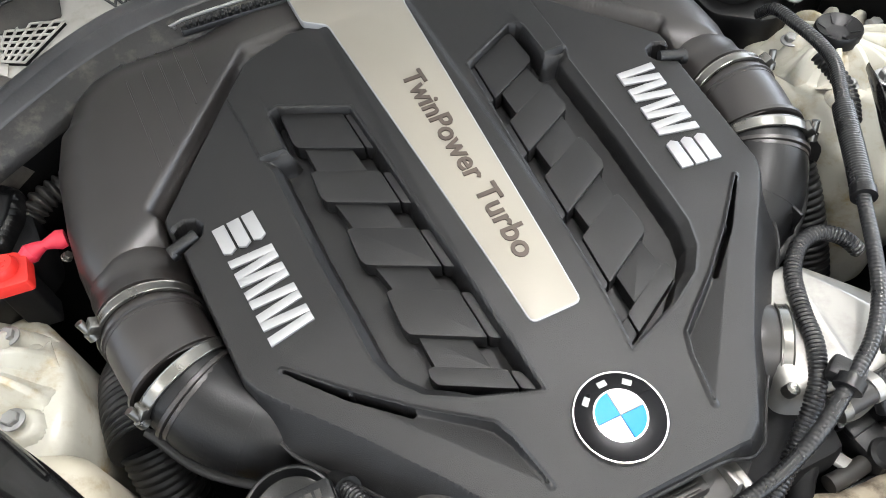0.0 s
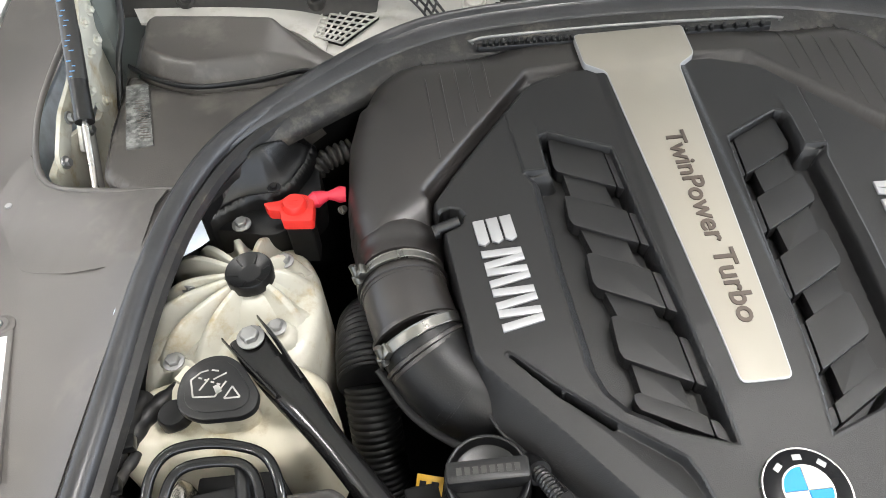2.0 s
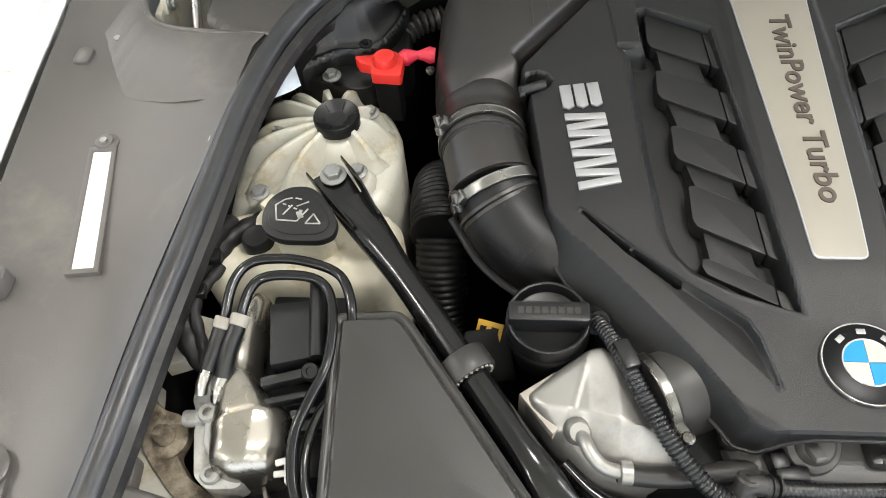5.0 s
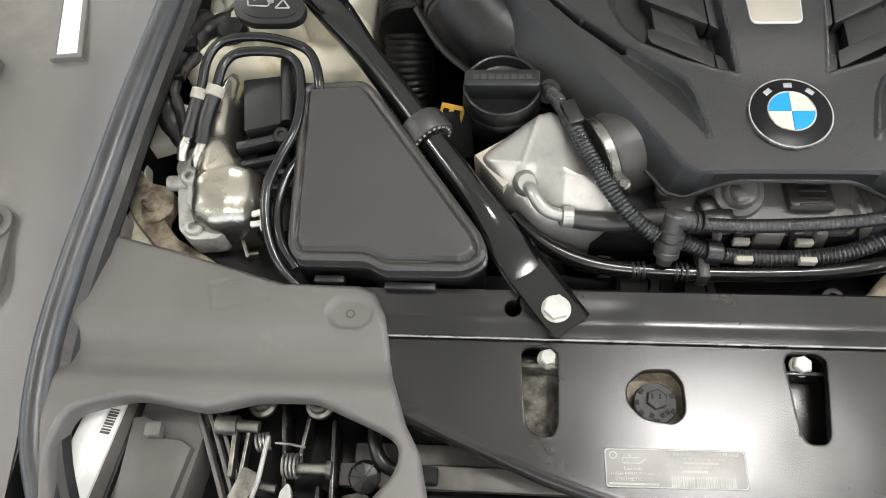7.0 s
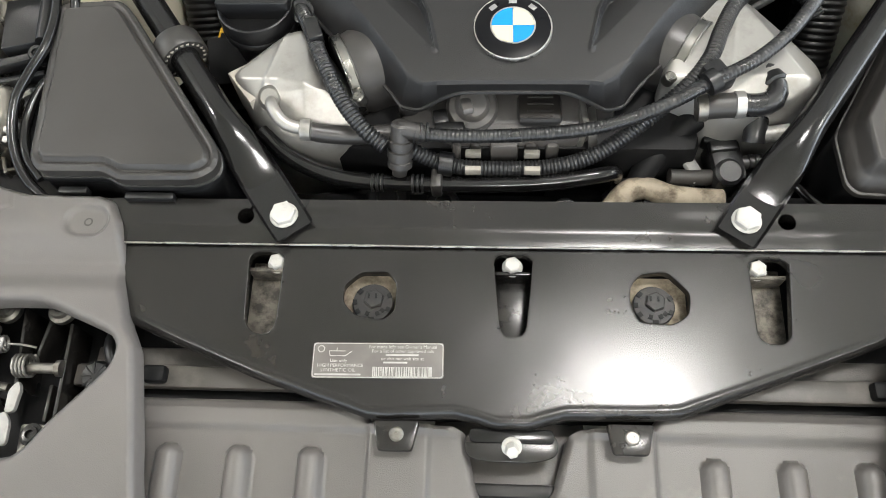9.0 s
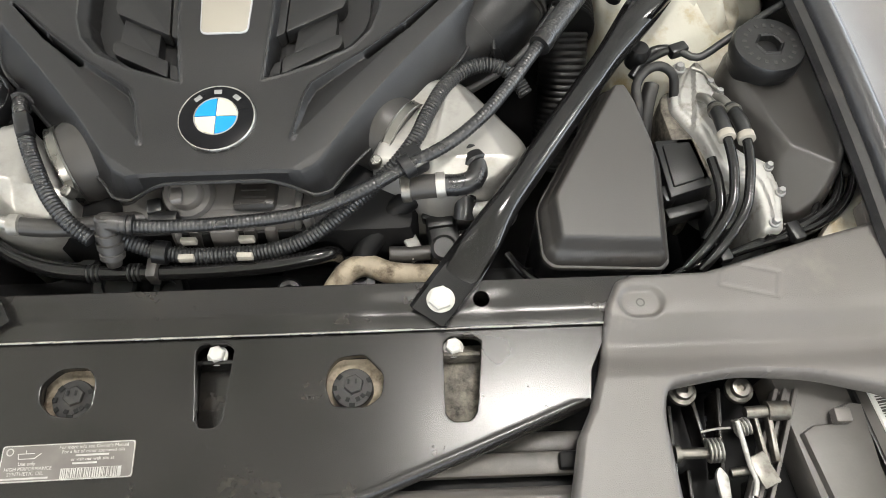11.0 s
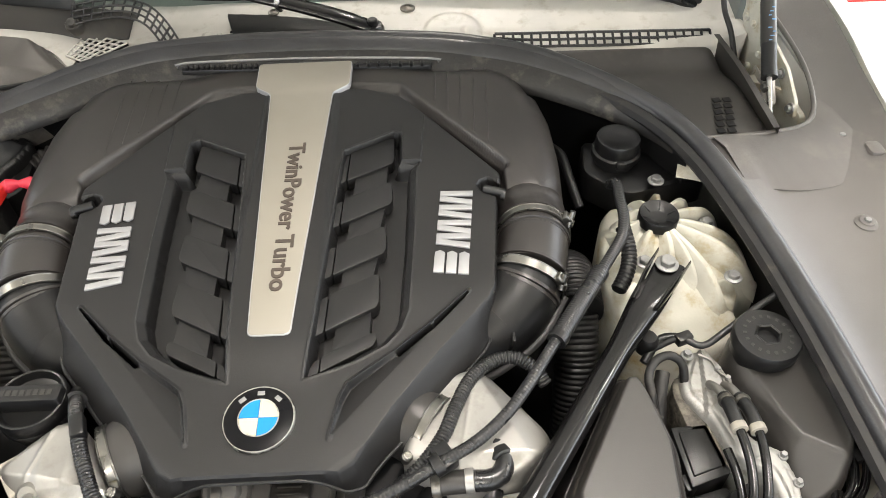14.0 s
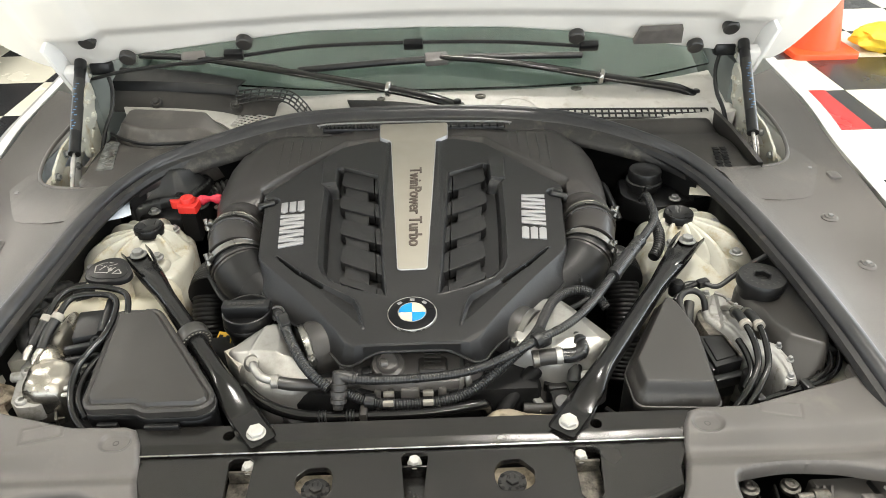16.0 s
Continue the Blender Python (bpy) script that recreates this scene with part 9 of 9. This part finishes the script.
def hinge(s):
    t = thing("hinge_linkage", "pale painted steel hood linkage with bolts", "hinge", "hood hinges", at=(s * 0.80, 0.85, 0.66))
    P = lambda x, y, z: (s * x, y, z)
    bm = bmesh.new()
    tube(bm, [P(0.790, 0.78, 0.70), P(0.795, 0.88, 0.80), P(0.805, 0.97, 0.87)], 0.012, 8, 0.02, flat=lambda u: (0.35, 1.6))
    part("link", bm, M_PAINT, t)
    part("hood_plate", boxes((P(0.835, 1.000, 0.960), (0.012, 0.05, 0.15), (30, 0, s * 6), 0.004), (P(0.815, 1.01, 0.93), (0.05, 0.03, 0.05), (30, 0, 0), 0.006)), M_PAINT, t)
    turn = Matrix(((0, 0, 1, 0), (1, 0, 0, 0), (0, 1, 0, 0), (0, 0, 0, 1)))

    def sheet(name, outline, x, thick, mat):
        """An upright sheet beside the strut, outlined in y and z."""
        bm = slab(rounded(outline, 0.008, 3), s * x - thick / 2, s * x + thick / 2, 0.0015)
        bm.transform(turn)
        part(name, bm, mat, t)

    sheet("link_plate", [(0.79, 0.812), (0.84, 0.852), (0.89, 0.888), (0.938, 0.918), (0.97, 0.93), (0.978, 0.90), (0.953, 0.866), (0.958, 0.848), (0.929, 0.832), (0.908, 0.835), (0.895, 0.80), (0.878, 0.774), (0.860, 0.785), (0.858, 0.81), (0.83, 0.812)], 0.769, 0.007, M_TOWER)
    for y, z in ((0.925, 0.895), (0.955, 0.895), (0.935, 0.858), (0.900, 0.862), (0.876, 0.795), (0.850, 0.832)):
        bm = bmesh.new()
        hexbolt(bm, P(0.766, y, z), 0.0055, 0.008, (-s, -0.1, 0.2), 0.0085)
        part("plate_bolt", bm, M_TOWER, t)
    sheet("body_plate", [(0.730, 0.648), (0.730, 0.788), (0.800, 0.790), (0.840, 0.773), (0.880, 0.753), (0.910, 0.736), (0.950, 0.738), (0.970, 0.778), (1.020, 0.808), (1.060, 0.828), (1.080, 0.648)], 0.808, 0.010, M_TOWER)
    sheet("swing_arm", [(0.740, 0.778), (0.760, 0.773), (0.820, 0.800), (0.880, 0.803), (0.940, 0.823), (0.995, 0.858), (1.025, 0.903), (1.060, 0.933), (1.040, 0.953), (0.980, 0.903), (0.940, 0.863), (0.880, 0.838), (0.810, 0.830), (0.750, 0.803)], 0.800, 0.006, M_TOWER)
    sheet("lower_arm", [(0.800, 0.763), (0.830, 0.748), (0.870, 0.773), (0.920, 0.783), (0.970, 0.833), (1.000, 0.888), (0.975, 0.893), (0.940, 0.838), (0.900, 0.813), (0.840, 0.803)], 0.794, 0.005, M_HOODIN)
    for y, z, x in ((0.752, 0.790, 0.794), (0.815, 0.816, 0.794), (0.840, 0.773, 0.789), (0.885, 0.820, 0.794), (0.940, 0.846, 0.794), (0.925, 0.803, 0.789), (0.985, 0.876, 0.789), (1.025, 0.923, 0.794), (0.945, 0.763, 0.800), (0.990, 0.808, 0.800)):
        bm = bmesh.new()
        hexbolt(bm, P(x, y, z), 0.0062, 0.008, (-s, -0.1, 0.2), 0.0095)
        part("bolt", bm, M_BOLT if y < 0.9 else M_TOWER, t)
    a, b = Vector(P(0.745, 0.700, 0.780)), Vector(P(0.795, 1.010, 0.958))
    j = a + (b - a) * 0.28
    st = thing("gas_strut", "black gas strut with a bright rod holding the hood open", "strut", "gas struts", at=tuple(a))
    bm = bmesh.new()
    tube(bm, [j, b], 0.0125, 18, smooth=False)
    part("cylinder", bm, M_BLACK, st)
    bm = bmesh.new()
    tube(bm, [j + (b - a) * 0.16, j + (b - a) * 0.58], 0.0128, 18, smooth=False)
    part("label_band", bm, M_BOX, st, "grey label band with blue print")
    bm = bmesh.new()
    way = (b - a).normalized()
    for k in range(18):
        u = j + (b - a) * (0.18 + 0.021 * k)
        if k % 5 != 4:
            box(bm, u + Vector((0, -0.0098, 0.0088)) + Vector((0.003 * ((k * 7) % 3 - 1), 0, 0)), (0.0045 + 0.002 * (k % 2), 0.0013, 0.0013), (30, 0, 0))
    tagged(part("print_bar", bm, M_BLUEPRINT, st), kind="stuff")
    bm = bmesh.new()
    tube(bm, [a, j + (b - a) * 0.02], 0.0045, 14, smooth=False)
    part("rod", bm, M_CHROME, st, "bright steel piston rod")
    bm = bmesh.new()
    tube(bm, [j - (b - a) * 0.005, j + (b - a) * 0.02], 0.013, 18, smooth=False)
    part("end_ring", bm, M_BLACK, st)
    bm = bmesh.new()
    tube(bm, [b - (b - a) * 0.06, b + (b - a) * 0.02], 0.0135, 16, smooth=False)
    part("end_socket", bm, M_BLACK, st)
    w = thing("hinge_wire", "black wire hanging by the hood hinge", "cable", "looms", at=P(0.74, 0.95, 0.8))
    bm = bmesh.new()
    tube(bm, [P(0.755, 1.045, 0.93), P(0.742, 1.02, 0.89), P(0.74, 0.98, 0.85), P(0.748, 0.94, 0.82), P(0.755, 0.88, 0.76)], 0.005, 10)
    part("cable", bm, M_RUBBER, w)
    part("clip", boxes((P(0.765, 1.05, 0.935), (0.05, 0.03, 0.03), (0, 0, 0), 0.006)), M_BLACK, w)
    # body shell behind the hinge
    sh = thing("hinge_pocket", "pale painted pocket behind the hood hinge", "body", "hinge pockets", at=P(0.80, 0.9, 0.62))
    part("floor", slab([P(0.735, 0.66, 0)[:2], P(0.86, 0.66, 0)[:2], P(0.87, 1.15, 0)[:2], P(0.735, 1.15, 0)[:2]][::1 if s > 0 else -1], 0.62, 0.66), M_TOWER, sh)
    part("outer_wall", boxes((P(0.868, 0.945, 0.715), (0.006, 0.45, 0.13), (0, 0, 0), 0.001)), M_FOIL if s < 0 else M_PAINT, sh)


hood()
hinge(-1)
hinge(1)


# ---- things on the showroom floor ----
def cone():
    t = thing("traffic_cone", "bright orange plastic traffic cone on the tiled floor", "cone", at=(2.45, 3.75, 0))
    part("base", slab(rounded([(2.25, 3.55), (2.65, 3.55), (2.65, 3.95), (2.25, 3.95)], 0.04, 4), 0.0, 0.035, 0.01), M_CONE, t)
    bm = bmesh.new()
    lathe(bm, [(0.15, 0.03), (0.145, 0.05), (0.035, 0.68), (0.03, 0.70), (0.02, 0.70)], pose(2.45, 3.75, 0), 36)
    part("body", bm, M_CONE, t)
    t = thing("yellow_bag", "crumpled yellow vinyl bag lying on the floor", "bag", at=(2.86, 3.7, 0))
    bm = bmesh.new()
    bmesh.ops.create_icosphere(bm, subdivisions=4, radius=1)
    for v in bm.verts:
        n = 1 + 0.25 * noise.noise(v.co * 2.2) + 0.08 * noise.noise(v.co * 7)
        v.co = Vector((2.90 + v.co.x * 0.22 * n, 3.72 + v.co.y * 0.14 * n, max(0.0, 0.075 + v.co.z * 0.085 * n)))
    part("bag", bm, M_YELLOWP, t)
    t = thing("parked_car", "dark car body parked beside, only its lower side seen", "car", at=(-3.6, 3.9, 0))
    part("sill", boxes(((-3.6, 4.4, 0.42), (1.7, 2.6, 0.5), (0, 0, 0), 0.12)), M_TRIM, t)
    for y in (3.7, 5.3):
        bm = bmesh.new()
        lathe(bm, [(0.20, -0.1), (0.32, -0.1), (0.33, -0.08), (0.33, 0.08), (0.32, 0.1), (0.20, 0.1)], aim((-2.85, y, 0.33), (1, 0, 0)), 36)
        part("wheel", bm, M_RUBBER, t)


cone()

# floor tiles, nearest the car
TILE = 0.515
fl = bpy.data.objects["floor"]
tm = {}
for nm, mt in (("w", M_FLOORW), ("k", M_FLOORK), ("r", M_FLOORR)):
    bm = slab([(-TILE / 2 + 0.0015, -TILE / 2 + 0.0015), (TILE / 2 - 0.0015, -TILE / 2 + 0.0015), (TILE / 2 - 0.0015, TILE / 2 - 0.0015), (-TILE / 2 + 0.0015, TILE / 2 - 0.0015)], -0.008, 0.0, 0.0015, seg=1)
    me = bpy.data.meshes.new("tile")
    bm.to_mesh(me)
    bm.free()
    me.materials.append(mt)
    tm[nm] = me
for i in range(-9, 10):
    for j in range(-3, 13):
        if abs(i) < 2 and j < 5:
            continue
        kind = "w" if (i + j) % 2 else "k"
        # plain cream stretch beside the car
        if i < -3 and j < 5:
            kind = "w"
        ob = new("tile", tm[kind])
        ob.location = (2.32 + TILE / 2 + (i - 4) * TILE, 2.555 + TILE / 2 + (j - 5) * TILE, 0.0)
        attach(ob, fl)
t = new("tile", tm["r"])
t.location = (2.32 - TILE / 2, 2.555 + TILE / 2, 0.004)
t.scale = (0.55, 1, 1)
attach(t, fl)
